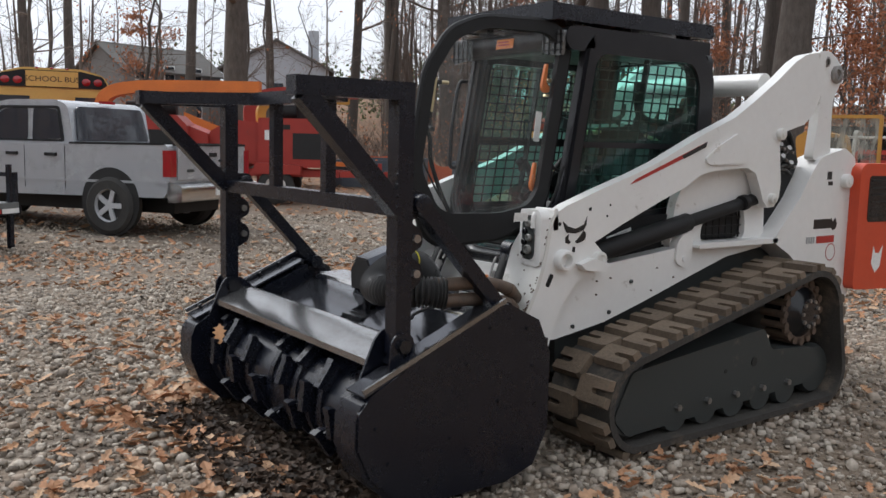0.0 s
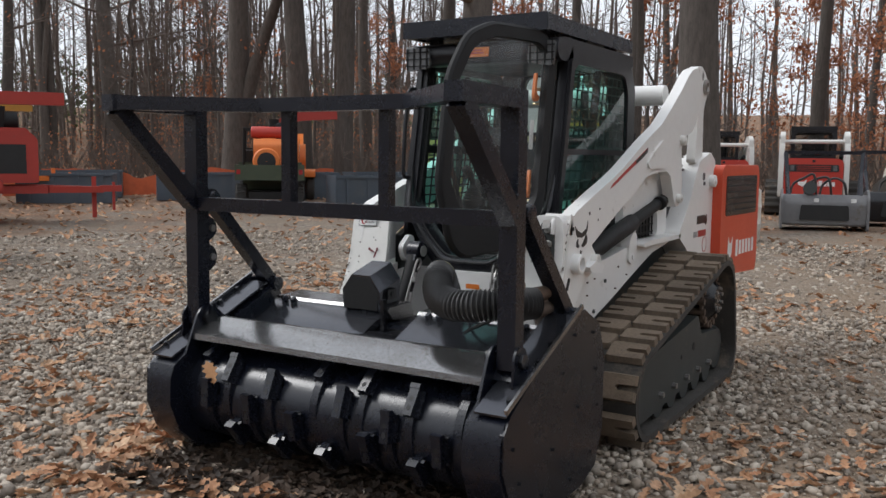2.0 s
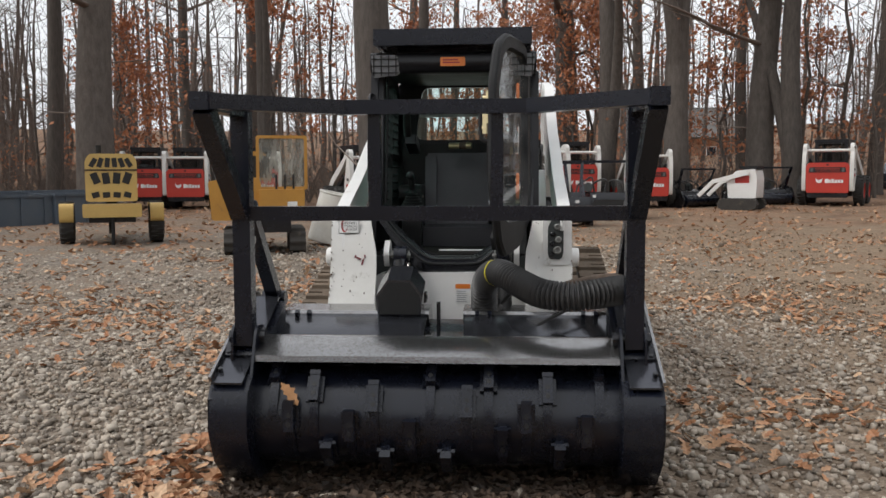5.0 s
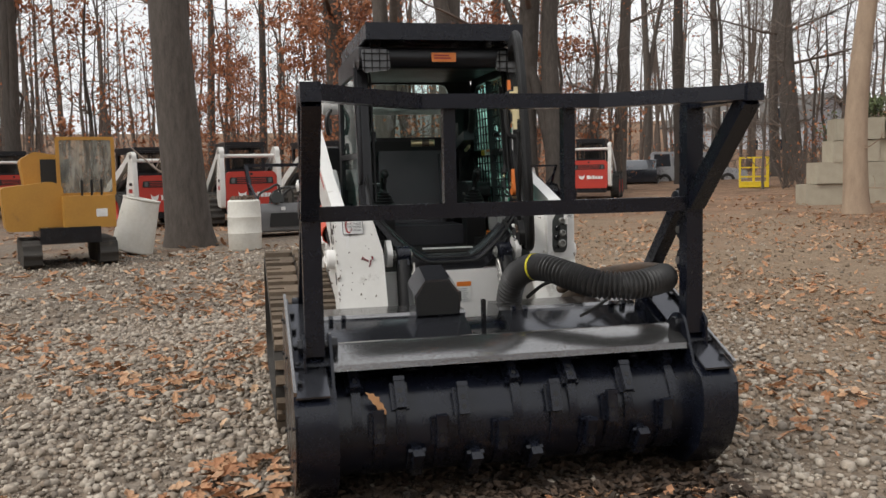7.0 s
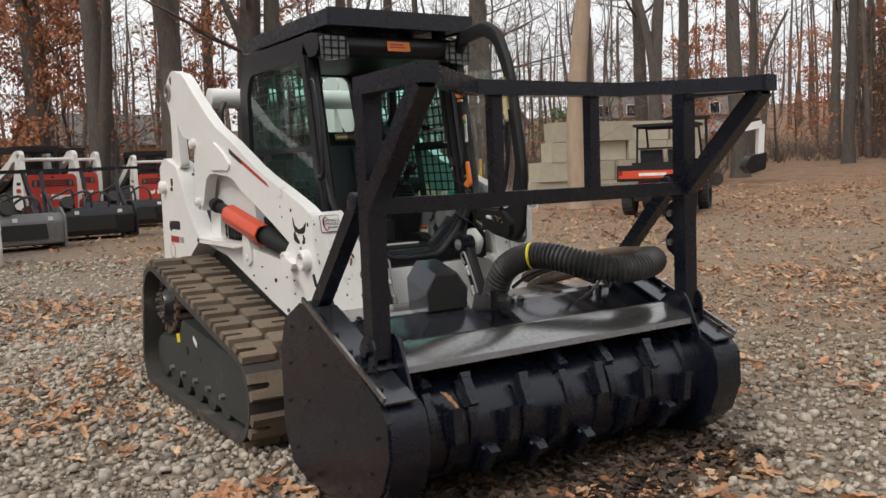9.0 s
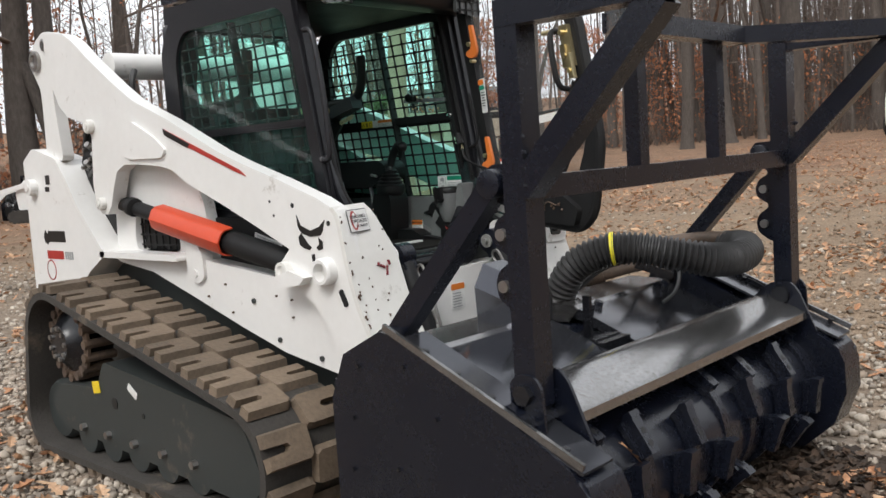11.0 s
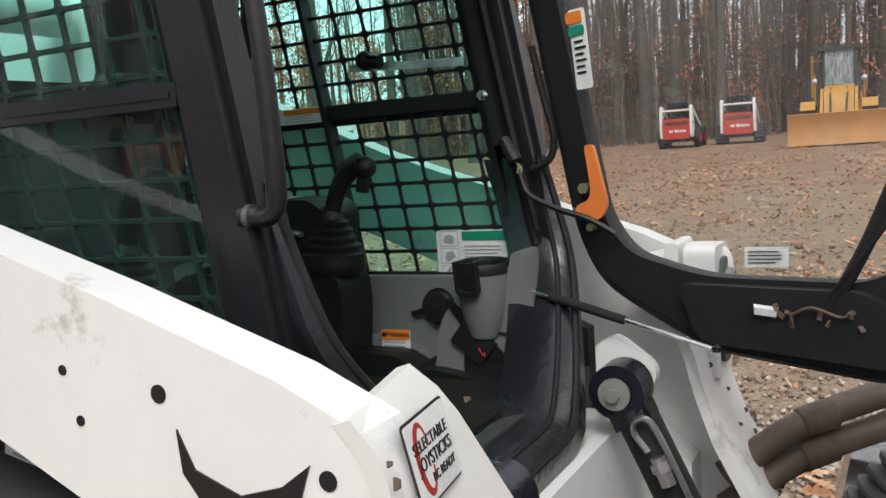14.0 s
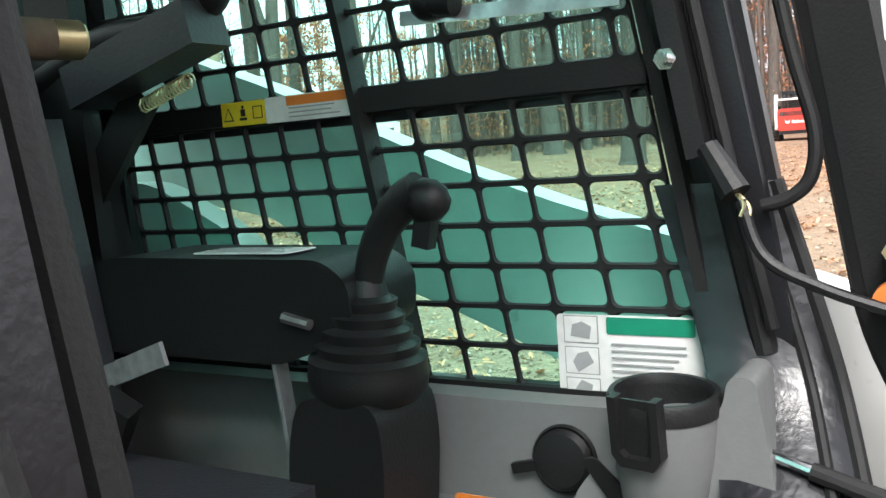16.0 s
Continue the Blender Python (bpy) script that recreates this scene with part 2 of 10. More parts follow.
DARK_GREY = mat("dark_grey_frame_paint", (0.026, 0.032, 0.032), (0.042, 0.046, 0.044), rough=0.55, scale=4, fine=40, mixw=0.9, dirt=(0.14, 0.115, 0.09), dirt_amt=0.18, dirt_scale=6)
DECAL_WHITE = mat("white_decal", (0.80, 0.80, 0.78), rough=0.4, mixw=0.3)
DECAL_BLACK = mat("black_decal", (0.012, 0.012, 0.012), rough=0.4)
DECAL_RED = mat("red_decal", (0.42, 0.035, 0.028), rough=0.4)
SCRAPE_RED = mat("crimson_scrape", (0.22, 0.012, 0.020), (0.10, 0.012, 0.016), rough=0.55, scale=60, mixw=0.9)
DECAL_ORANGE = mat("orange_decal", (0.80, 0.22, 0.03), rough=0.45)
DECAL_YELLOW = mat("yellow_decal", (0.85, 0.62, 0.03), rough=0.45)
DECAL_GREEN = mat("green_decal", (0.01, 0.26, 0.15), rough=0.45)
DECAL_GREY = mat("grey_decal_print", (0.36, 0.37, 0.37), rough=0.5)
GREEN_GLASS = glass_mat("green_tinted_glass", (0.50, 1.0, 0.88), rough=0.02, dust_amt=0.018)
REAR_GLASS = glass_mat("pale_tinted_glass", (0.74, 0.90, 0.86), rough=0.02, dust_amt=0.012)
CLEAR_GLASS = glass_mat("dusty_clear_glass", (0.95, 0.96, 0.955), rough=0.03, dust=(0.46, 0.48, 0.47), dust_amt=0.085)
CAR_GLASS = glass_mat("dark_car_glass", (0.30, 0.32, 0.32), rough=0.02, dust_amt=0.02)
SILVER = mat("silver_car_paint", (0.46, 0.475, 0.50), (0.41, 0.425, 0.45), rough=0.28, metal=0.35, scale=1.5, fine=300, coat=0.6, dirt=(0.2, 0.18, 0.16), dirt_amt=0.04)
CAR_DARK = mat("dark_car_paint", (0.02, 0.025, 0.035), rough=0.2, coat=0.6)
LAMP_RED = emit_lens("red_lamp_lens", (0.35, 0.015, 0.02))
LAMP_CLEAR = mat("lamp_reflector", (0.55, 0.56, 0.57), (0.35, 0.36, 0.37), rough=0.15, metal=0.6, scale=30)
LAMP_DIM = mat("dim_lamp_glass", (0.20, 0.205, 0.21), (0.12, 0.125, 0.13), rough=0.2, metal=0.3, scale=20, coat=0.4)
CHROME = mat("chrome", (0.7, 0.7, 0.7), rough=0.12, metal=1.0)
BARREL_W = mat("white_plastic_barrel", (0.72, 0.71, 0.66), (0.58, 0.56, 0.50), rough=0.5, scale=3, fine=20, dirt=(0.25, 0.2, 0.15), dirt_amt=0.15)
BIN_BLUE = mat("blue_grey_plastic", (0.055, 0.075, 0.10), (0.08, 0.095, 0.11), rough=0.6, scale=3, fine=30, dirt=(0.15, 0.13, 0.11), dirt_amt=0.15)
UTV_GREEN = mat("olive_green_plastic", (0.035, 0.05, 0.028), (0.05, 0.065, 0.035), rough=0.55, scale=4, dirt=(0.16, 0.13, 0.1), dirt_amt=0.15)
BUS_YELLOW = mat("bus_yellow_paint", (0.66, 0.40, 0.10), (0.56, 0.33, 0.085), rough=0.45, scale=2, fine=20, dirt=(0.2, 0.15, 0.1), dirt_amt=0.1)
CONCRETE = mat("pale_concrete", (0.46, 0.42, 0.33), (0.33, 0.29, 0.22), rough=0.9, scale=4, fine=50, mixw=0.9, bump=0.5, bump_scale=25, rand=0.12)
SIDING = mat("grey_siding", (0.21, 0.20, 0.19), (0.175, 0.168, 0.16), rough=0.8, scale=2, fine=20, stretch=(1, 1, 10))
SIDING_W = mat("white_siding", (0.52, 0.54, 0.58), (0.45, 0.47, 0.51), rough=0.8, scale=2, fine=20, stretch=(1, 1, 10))
SIDING_B = mat("tan_brick_wall", (0.36, 0.20, 0.12), (0.30, 0.16, 0.10), rough=0.85, scale=3, fine=30)
ROOF_M = mat("asphalt_shingles", (0.10, 0.095, 0.09), (0.15, 0.14, 0.13), rough=0.9, scale=3, fine=40, stretch=(1, 1, 6))
MESH_ORANGE = mat("orange_plastic_fence", (0.60, 0.13, 0.045), (0.45, 0.10, 0.04), rough=0.7, scale=6)
GRILLE_BLACK = mat("black_grille", (0.012, 0.012, 0.012), rough=0.6)


# ---- mesh helpers ----
def part(name, bm, material, parent=None, label="", smooth=35):
    bmesh.ops.recalc_face_normals(bm, faces=bm.faces)
    me = bpy.data.meshes.new(name)
    bm.to_mesh(me)
    bm.free()
    me.materials.append(material)
    if smooth:
        me.shade_smooth()
        me.set_sharp_from_angle(angle=radians(smooth))
    ob = new(name, me)
    if parent is not None:
        ob.parent = parent
    return tagged(ob, label)


def share(name, me, parent, m, label=""):
    """Another piece on the same mesh."""
    ob = new(name, me)
    ob.parent = parent
    ob.matrix_basis = m
    return tagged(ob, label)


def thing(name, label, category, group="", m=None, kind=""):
    ob = new(name)
    ob.empty_display_size = 0.2
    if m is not None:
        ob.matrix_basis = m
    return tagged(ob, label, category, group, kind)


def B():
    return bmesh.new()


def _bevel(bm, faces, bev, seg=2):
    if bev > 0:
        edges = list({e for f in faces for e in f.edges if len(e.link_faces) == 2 and e.calc_face_angle(0) > 0.5})
        bmesh.ops.bevel(bm, geom=edges, offset=bev, segments=seg, affect="EDGES", profile=0.5, clamp_overlap=True)


def obox(bm, m, sx, sy, sz, bev=0.0, seg=2, taper=1.0):
    """A box of that size centred on the pose m; taper narrows its top."""
    v = []
    for z in (-0.5, 0.5):
        k = taper if z > 0 else 1.0
        for x, y in ((-0.5, -0.5), (0.5, -0.5), (0.5, 0.5), (-0.5, 0.5)):
            v.append(bm.verts.new(m @ Vector((x * sx * k, y * sy * k, z * sz))))
    f = [bm.faces.new([v[i] for i in q]) for q in ((0, 3, 2, 1), (4, 5, 6, 7), (0, 1, 5, 4), (1, 2, 6, 5), (2, 3, 7, 6), (3, 0, 4, 7))]
    _bevel(bm, f, bev, seg)
    return bm


def box(bm, x0, x1, y0, y1, z0, z1, bev=0.0, seg=2):
    return obox(bm, Matrix.Translation(((x0 + x1) / 2, (y0 + y1) / 2, (z0 + z1) / 2)), abs(x1 - x0), abs(y1 - y0), abs(z1 - z0), bev, seg)


def bar(bm, p0, p1, w, h, bev=0.006, up=(0, 0, 1)):
    """A square bar from p0 to p1."""
    p0, p1 = Vector(p0), Vector(p1)
    d = p1 - p0
    x = d.normalized()
    u = Vector(up)
    if abs(x.dot(u)) > 0.95:
        u = Vector((1, 0, 0))
    y = u.cross(x).normalized()
    z = x.cross(y)
    m = Matrix((x, y, z)).transposed().to_4x4()
    m.translation = (p0 + p1) / 2
    return obox(bm, m, d.length, w, h, bev)


def prism(bm, pts, a0, a1, axis="y", bev=0.0, seg=2):
    """A polygon of (x, z) for axis y, (x, y) for z or (y, z) for x, drawn out from a0 to a1."""
    def P(p, a):
        return {"y": (p[0], a, p[1]), "z": (p[0], p[1], a), "x": (a, p[0], p[1])}[axis]
    lo = [bm.verts.new(P(p, a0)) for p in pts]
    hi = [bm.verts.new(P(p, a1)) for p in pts]
    f = [bm.faces.new(lo[::-1]), bm.faces.new(hi)]
    n = len(pts)
    for i in range(n):
        f.append(bm.faces.new((lo[i], lo[(i + 1) % n], hi[(i + 1) % n], hi[i])))
    _bevel(bm, f, bev, seg)
    return bm


def rpoly(pts, r, seg=4):
    """The polygon with its corners rounded."""
    out = []
    n = len(pts)
    for i in range(n):
        p, a, b = Vector(pts[i]).to_2d(), Vector(pts[i - 1]).to_2d(), Vector(pts[(i + 1) % n]).to_2d()
        da, db = a - p, b - p
        rr = min(r, da.length * 0.45, db.length * 0.45)
        s, e = p + da.normalized() * rr, p + db.normalized() * rr
        for k in range(seg + 1):
            t = k / seg
            out.append(tuple((1 - t) ** 2 * s + 2 * t * (1 - t) * p + t * t * e))
    return out


def ring_plate(bm, outer, inner, a0, a1, axis="y"):
    """A plate with a hole: two polygons of as many corners."""
    def P(p, a):
        return {"y": (p[0], a, p[1]), "z": (p[0], p[1], a), "x": (a, p[0], p[1])}[axis]
    n = len(outer)
    o0, o1, i0, i1 = ([bm.verts.new(P(p, a)) for p in ps] for ps, a in ((outer, a0), (outer, a1), (inner, a0), (inner, a1)))
    for i in range(n):
        j = (i + 1) % n
        bm.faces.new((o0[i], o0[j], i0[j], i0[i]))
        bm.faces.new((o1[j], o1[i], i1[i], i1[j]))
        bm.faces.new((o0[j], o0[i], o1[i], o1[j]))
        bm.faces.new((i0[i], i0[j], i1[j], i1[i]))
    return bm


def _basis(d):
    d = d.normalized()
    u = Vector((0, 0, 1)) if abs(d.z) < 0.9 else Vector((1, 0, 0))
    x = u.cross(d).normalized()
    return x, d.cross(x)


def rod(bm, p0, p1, r0, r1=None, n=14, bev=0.0):
    p0, p1 = Vector(p0), Vector(p1)
    r1 = r0 if r1 is None else r1
    x, y = _basis(p1 - p0)
    a = [bm.verts.new(p0 + (x * math.cos(t) + y * math.sin(t)) * r0) for t in [2 * math.pi * i / n for i in range(n)]]
    b = [bm.verts.new(p1 + (x * math.cos(t) + y * math.sin(t)) * r1) for t in [2 * math.pi * i / n for i in range(n)]]
    f = [bm.faces.new(a[::-1]), bm.faces.new(b)]
    for i in range(n):
        f.append(bm.faces.new((a[i], a[(i + 1) % n], b[(i + 1) % n], b[i])))
    if bev:
        ed = list({e for q in f[:2] for e in q.edges})
        bmesh.ops.bevel(bm, geom=ed, offset=bev, segments=2, affect="EDGES", profile=0.5, clamp_overlap=True)
    return bm


def lathe(bm, prof, origin, axis, n=28, close=True):
    """A profile of (radius, distance along the axis) turned round it."""
    o, d = Vector(origin), Vector(axis).normalized()
    x, y = _basis(d)
    rows = []
    for r, h in prof:
        rows.append([bm.verts.new(o + d * h + (x * math.cos(t) + y * math.sin(t)) * max(r, 1e-4)) for t in [2 * math.pi * i / n for i in range(n)]])
    for a, b in zip(rows, rows[1:]):
        for i in range(n):
            bm.faces.new((a[i], a[(i + 1) % n], b[(i + 1) % n], b[i]))
    if close:
        bm.faces.new(rows[0][::-1])
        bm.faces.new(rows[-1])
    return bm


def tube(bm, pts, r, n=10, radii=None, caps=True):
    """A round tube along a line of points."""
    pts = [Vector(p) for p in pts]
    rows, prev = [], None
    for i, p in enumerate(pts):
        d = (pts[min(i + 1, len(pts) - 1)] - pts[max(i - 1, 0)]).normalized()
        if prev is None:
            x, y = _basis(d)
        else:
            x = (prev - d * prev.dot(d)).normalized()
            y = d.cross(x)
        prev = x
        rr = radii[i] if radii else r
        rows.append([bm.verts.new(p + (x * math.cos(t) + y * math.sin(t)) * rr) for t in [2 * math.pi * k / n for k in range(n)]])
    for a, b in zip(rows, rows[1:]):
        for i in range(n):
            bm.faces.new((a[i], a[(i + 1) % n], b[(i + 1) % n], b[i]))
    if caps:
        bm.faces.new(rows[0][::-1])
        bm.faces.new(rows[-1])
    return bm


def spline(pts, n=8):
    """Catmull-Rom through the points."""
    pts = [Vector(p) for p in pts]
    q = [pts[0] * 2 - pts[1], *pts, pts[-1] * 2 - pts[-2]]
    out = []
    for i in range(1, len(q) - 2):
        for k in range(n):
            t = k / n
            a, b, c, d = q[i - 1], q[i], q[i + 1], q[i + 2]
            out.append(0.5 * (2 * b + (c - a) * t + (2 * a - 5 * b + 4 * c - d) * t * t + (3 * b - a - 3 * c + d) * t ** 3))
    out.append(pts[-1])
    return out


def sweep_box(bm, pts, w, h, up=(0, 1, 0)):
    """One square duct along a line of points in a plane whose normal is up."""
    pts = [Vector(p) for p in pts]
    u = Vector(up)
    rows = []
    for i, p in enumerate(pts):
        d = (pts[min(i + 1, len(pts) - 1)] - pts[max(i - 1, 0)]).normalized()
        n = d.cross(u).normalized()
        rows.append([bm.verts.new(p + u * a * w / 2 + n * c * h / 2) for a, c in ((-1, -1), (1, -1), (1, 1), (-1, 1))])
    for a, c in zip(rows, rows[1:]):
        for k in range(4):
            bm.faces.new((a[k], a[(k + 1) % 4], c[(k + 1) % 4], c[k]))
    bm.faces.new(rows[0][::-1])
    bm.faces.new(rows[-1])
    return bm


def ball(bm, c, r, sub=2, scale=(1, 1, 1)):
    bmesh.ops.create_icosphere(bm, subdivisions=sub, radius=r, matrix=Matrix.Translation(c) @ Matrix.Diagonal((*scale, 1)))
    return bm


def text_part(name, text, size, material, parent, m, label="", depth=0.0008):
    """Raised lettering in the built-in font, reading along x and up y of the pose m."""
    cu = bpy.data.curves.new(name, "FONT")
    cu.body, cu.size, cu.extrude, cu.align_x, cu.align_y = text, size, depth, "CENTER", "CENTER"
    tmp = bpy.data.objects.new(name, cu)
    me = bpy.data.meshes.new_from_object(tmp)
    bpy.data.objects.remove(tmp)
    me.materials.append(material)
    ob = new(name, me)
    ob.parent = parent
    ob.matrix_basis = m
    return tagged(ob, label)


def decal(name, m, w, h, material, parent, label="", t=0.0015, r=0.006):
    """A thin sticker on the pose m: x along its width, y up, z out."""
    bm = B()
    prism(bm, rpoly([(-w / 2, -h / 2), (w / 2, -h / 2), (w / 2, h / 2), (-w / 2, h / 2)], r), 0, t, "z")
    ob = part(name, bm, material, parent, label)
    ob.matrix_basis = m
    return ob


def bars_on(name, m, w, h, rows, material, parent, t=0.0022, seed=1, frac=0.5):
    """Unreadable print as plain bars."""
    rnd = random.Random(seed)
    bm = B()
    for i in range(rows):
        y = h / 2 - h * (i + 0.5) / rows
        L = w * rnd.uniform(0.7, 1.0)
        prism(bm, [(-w / 2, y - h / rows * frac / 2), (-w / 2 + L, y - h / rows * frac / 2), (-w / 2 + L, y + h / rows * frac / 2), (-w / 2, y + h / rows * frac / 2)], 0, t, "z")
    ob = part(name, bm, material, parent)
    ob.matrix_basis = m
    return ob


def face_pose(x, y, z, out, up=(0, 0, 1)):
    """A pose whose z points out of a surface and whose y is up."""
    o = Vector(out).normalized()
    r = Vector(up).cross(o).normalized()
    u = o.cross(r)
    m = Matrix((r, u, o)).transposed().to_4x4()
    m.translation = (x, y, z)
    return m


def ground_z(x, y):
    """The yard is level round the machine and rises gently away from it."""
    r = math.hypot(x - 1.5, y)
    base = 0.018 * max(0.0, r - 5.0)
    if y > 6:
        base += 0.010 * (y - 6)
    if r > 58:
        k = min(1.0, (r - 58) / 75.0)
        base += 5.5 * k * k * (3 - 2 * k)
    return base


def at_ground(x, y, yaw=0.0, dz=0.0):
    return pose(x, y, ground_z(x, y) + dz, 0, 0, yaw)


# ---- the compact track loader ----
loader = thing("track_loader", "white and black compact track loader, cab door open, on gravel", "track loader")

# chassis
b = B()
box(b, -1.55, 0.80, -0.50, 0.50, 0.34, 0.95, 0.03)
box(b, -1.60, -0.45, -0.50, 0.50, 0.90, 1.30, 0.04)
part("chassis", b, DARK_GREY, loader, "dark painted main frame")
b = B()
box(b, -1.62, -0.46, -0.46, 0.46, 1.28, 1.42, 0.05)
part("engine_cover", b, BLACK_MATT, loader)

LOWER = [(1.00, 0.55), (0.90, 0.545), (0.55, 0.60), (0.26, 0.68), (-0.14, 0.80), (-0.45, 0.89), (-0.78, 0.93), (-0.80, 0.955),
         (-0.30, 0.96), (-0.05, 0.965), (0.34, 0.925), (0.64, 0.895), (0.86, 0.86), (1.00, 0.75)]
INNER = [(-0.86, 0.95), (-0.82, 1.36), (-0.60, 1.44), (-0.30, 1.44), (-0.10, 1.34), (-0.02, 1.22), (0.02, 0.95)]
TOWER = [(-1.66, 1.47), (-1.53, 1.535), (-1.26, 1.47), (-1.16, 1.36), (-1.06, 1.22), (-0.86, 1.02), (-0.80, 0.97), (-0.98, 0.88), (-1.10, 0.80), (-1.14, 0.60), (-1.68, 0.56)]
ARM = [(-1.25, 2.10), (-1.14, 2.105), (-1.02, 2.08), (-0.92, 2.03), (-0.78, 1.93), (-0.54, 1.78), (-0.38, 1.69), (-0.10, 1.585), (0.10, 1.499), (0.26, 1.430), (0.42, 1.373), (0.66, 1.299), (0.89, 1.222),
       (0.985, 1.178), (1.005, 1.135), (1.017, 1.07), (1.03, 1.0), (1.05, 0.92), (1.08, 0.83), (1.12, 0.75), (1.155, 0.68), (1.12, 0.59), (1.05, 0.50), (1.00, 0.50), (0.96, 0.62), (0.90, 0.74),
       (0.82, 0.83), (0.70, 0.885), (0.63, 0.90), (0.62, 0.96), (0.70, 1.03), (0.49, 1.12), (0.25, 1.215), (0.02, 1.30), (-0.10, 1.365), (-0.20, 1.385), (-0.38, 1.40), (-0.52, 1.405),
       (-0.60, 1.375), (-0.645, 1.30), (-0.69, 1.21), (-0.74, 1.17), (-0.80, 1.175), (-0.845, 1.23), (-0.855, 1.32), (-0.835, 1.45), (-0.82, 1.55), (-0.86, 1.62), (-0.96, 1.645),
       (-1.06, 1.67), (-1.14, 1.73), (-1.20, 1.83), (-1.235, 1.95)]
LINK = [(-1.30, 2.13), (-1.20, 2.12), (-1.15, 2.06), (-1.18, 1.98), (-1.245, 1.86), (-1.235, 1.70), (-1.20, 1.46), (-1.40, 1.44), (-1.385, 1.70), (-1.385, 1.84),
        (-1.46, 1.94), (-1.47, 2.03), (-1.40, 2.09)]
for s in (1, -1):
    side = "left" if s > 0 else "right"
    b = B()
    prism(b, LOWER, s * 0.50, s * 0.60, "y", 0.008)
    panel = part("side_panel", b, WHITE, loader, "white lower side panel with bolt heads")
    for k, (bx, bz) in enumerate(((0.78, 0.60), (0.52, 0.65), (0.36, 0.80), (0.20, 0.74), (0.02, 0.80), (-0.1, 0.90), (0.16, 0.86), (0.52, 0.83), (0.62, 0.75), (0.62, 0.82))):
        bb = B()
        rod(bb, (bx, s * 0.60, bz), (bx, s * 0.609, bz), 0.011 if k < 3 else 0.0045, n=8)
        part("bolt", bb, DARK_GREY if k < 3 else RUSTY, panel)
    b = B()
    ring_plate(b, rpoly(INNER, 0.05), rpoly([(-0.66, 0.985), (-0.66, 1.09), (-0.63, 1.18), (-0.45, 1.19), (-0.30, 1.17), (-0.25, 1.05), (-0.25, 0.985)], 0.05), s * 0.505, s * 0.56)
    inner = part("frame_plate", b, WHITE, loader, "white frame plate with a grille opening")
    b = B()
    box(b, -0.70, -0.22, s * 0.49, s * 0.512, 0.97, 1.21)
    part("grille_back", b, GRILLE_BLACK, inner)
    b = B()
    for i in range(7):
        x = -0.64 + i * 0.06
        bar(b, (x, s * 0.53, 0.98), (x, s * 0.53, 1.19), 0.008, 0.008, 0)
    for i in range(4):
        z = 1.01 + i * 0.05
        bar(b, (-0.66, s * 0.53, z), (-0.25, s * 0.53, z), 0.008, 0.008, 0)
    part("side_grille", b, GRILLE_BLACK, inner, "black wire grille")
    # dark cylinder bay
    b = B()
    prism(b, [(-0.02, 0.94), (-0.04, 1.14), (0.60, 1.12), (0.80, 1.03), (0.80, 0.84), (0.34, 0.90)], s * 0.476, s * 0.515, "y", 0.004)
    bay = part("cylinder_bay", b, BLACK_MATT, loader)
    for lx, lz, w, h, ang in ((-0.025, 1.0, 0.115, 0.034, -12), (0.375, 1.036, 0.19, 0.040, -14)):
        decal("label", face_pose(lx, s * 0.5165, lz, (0, s, 0)) @ pose(0, 0, 0, 0, 0, ang * -s), w, h, DECAL_WHITE, bay, "white label with small print", r=0.003)
        bars_on("print", face_pose(lx, s * 0.5172, lz, (0, s, 0)) @ pose(0, 0, 0, 0, 0, ang * -s), w * 0.8, h * 0.7, 3, DECAL_GREY, bay, seed=int(w * 100), frac=0.4)
    # rear upright
    b = B()
    prism(b, rpoly(TOWER, 0.02, 2), s * 0.50, s * 0.66, "y", 0.010)
    tower = part("upright", b, WHITE, loader, "white rear upright with decals")
    b = B()
    rod(b, (-1.545, s * 0.655, 1.325), (-1.545, s * 0.70, 1.325), 0.045, n=20, bev=0.006)
    rod(b, (-1.545, s * 0.69, 1.325), (-1.545, s * 0.706, 1.325), 0.020, n=12)
    part("pin_boss", b, WHITE, tower)
    b = B()
    prism(b, [(-1.20, 1.44), (-1.10, 1.62), (-0.88, 1.60), (-0.82, 1.20), (-0.84, 1.00), (-1.05, 1.21), (-1.15, 1.35)], s * 0.42, s * 0.54, "y", 0.01)
    part("inner_shroud", b, BLACK_MATT, loader)
    b = B()
    rnd = random.Random(5)
    for i in range(9):
        y = s * (0.46 + 0.08 * rnd.random())
        z0 = 1.34 + 0.2 * rnd.random()
        tube(b, spline([(-1.18 + 0.08 * rnd.random(), y, z0), (-1.02, y + 0.03 * s, z0 + 0.12 * rnd.random()), (-0.90, y + 0.02 * s, z0 - 0.05 + 0.1 * rnd.random()), (-0.86, y, z0 - 0.2)], 5), 0.011, 8)
    part("hydraulic_hoses", b, HOSE, loader)
    for i, (hx, hz) in enumerate(((-1.05, 1.50), (-0.99, 1.45), (-1.08, 1.41), (-0.96, 1.52))):
        b = B()
        rod(b, (hx, s * 0.54, hz), (hx + 0.02, s * 0.585, hz + 0.03), 0.016, n=8)
        rod(b, (hx, s * 0.575, hz), (hx, s * 0.60, hz), 0.010, n=8)
        part("hose_fitting", b, STEEL, loader)
    # rear link
    b = B()
    prism(b, rpoly(LINK, 0.03, 3), s * 0.575, s * 0.635, "y", 0.008)
    link = part("rear_link", b, WHITE, loader, "white steel rear link with pin bosses")
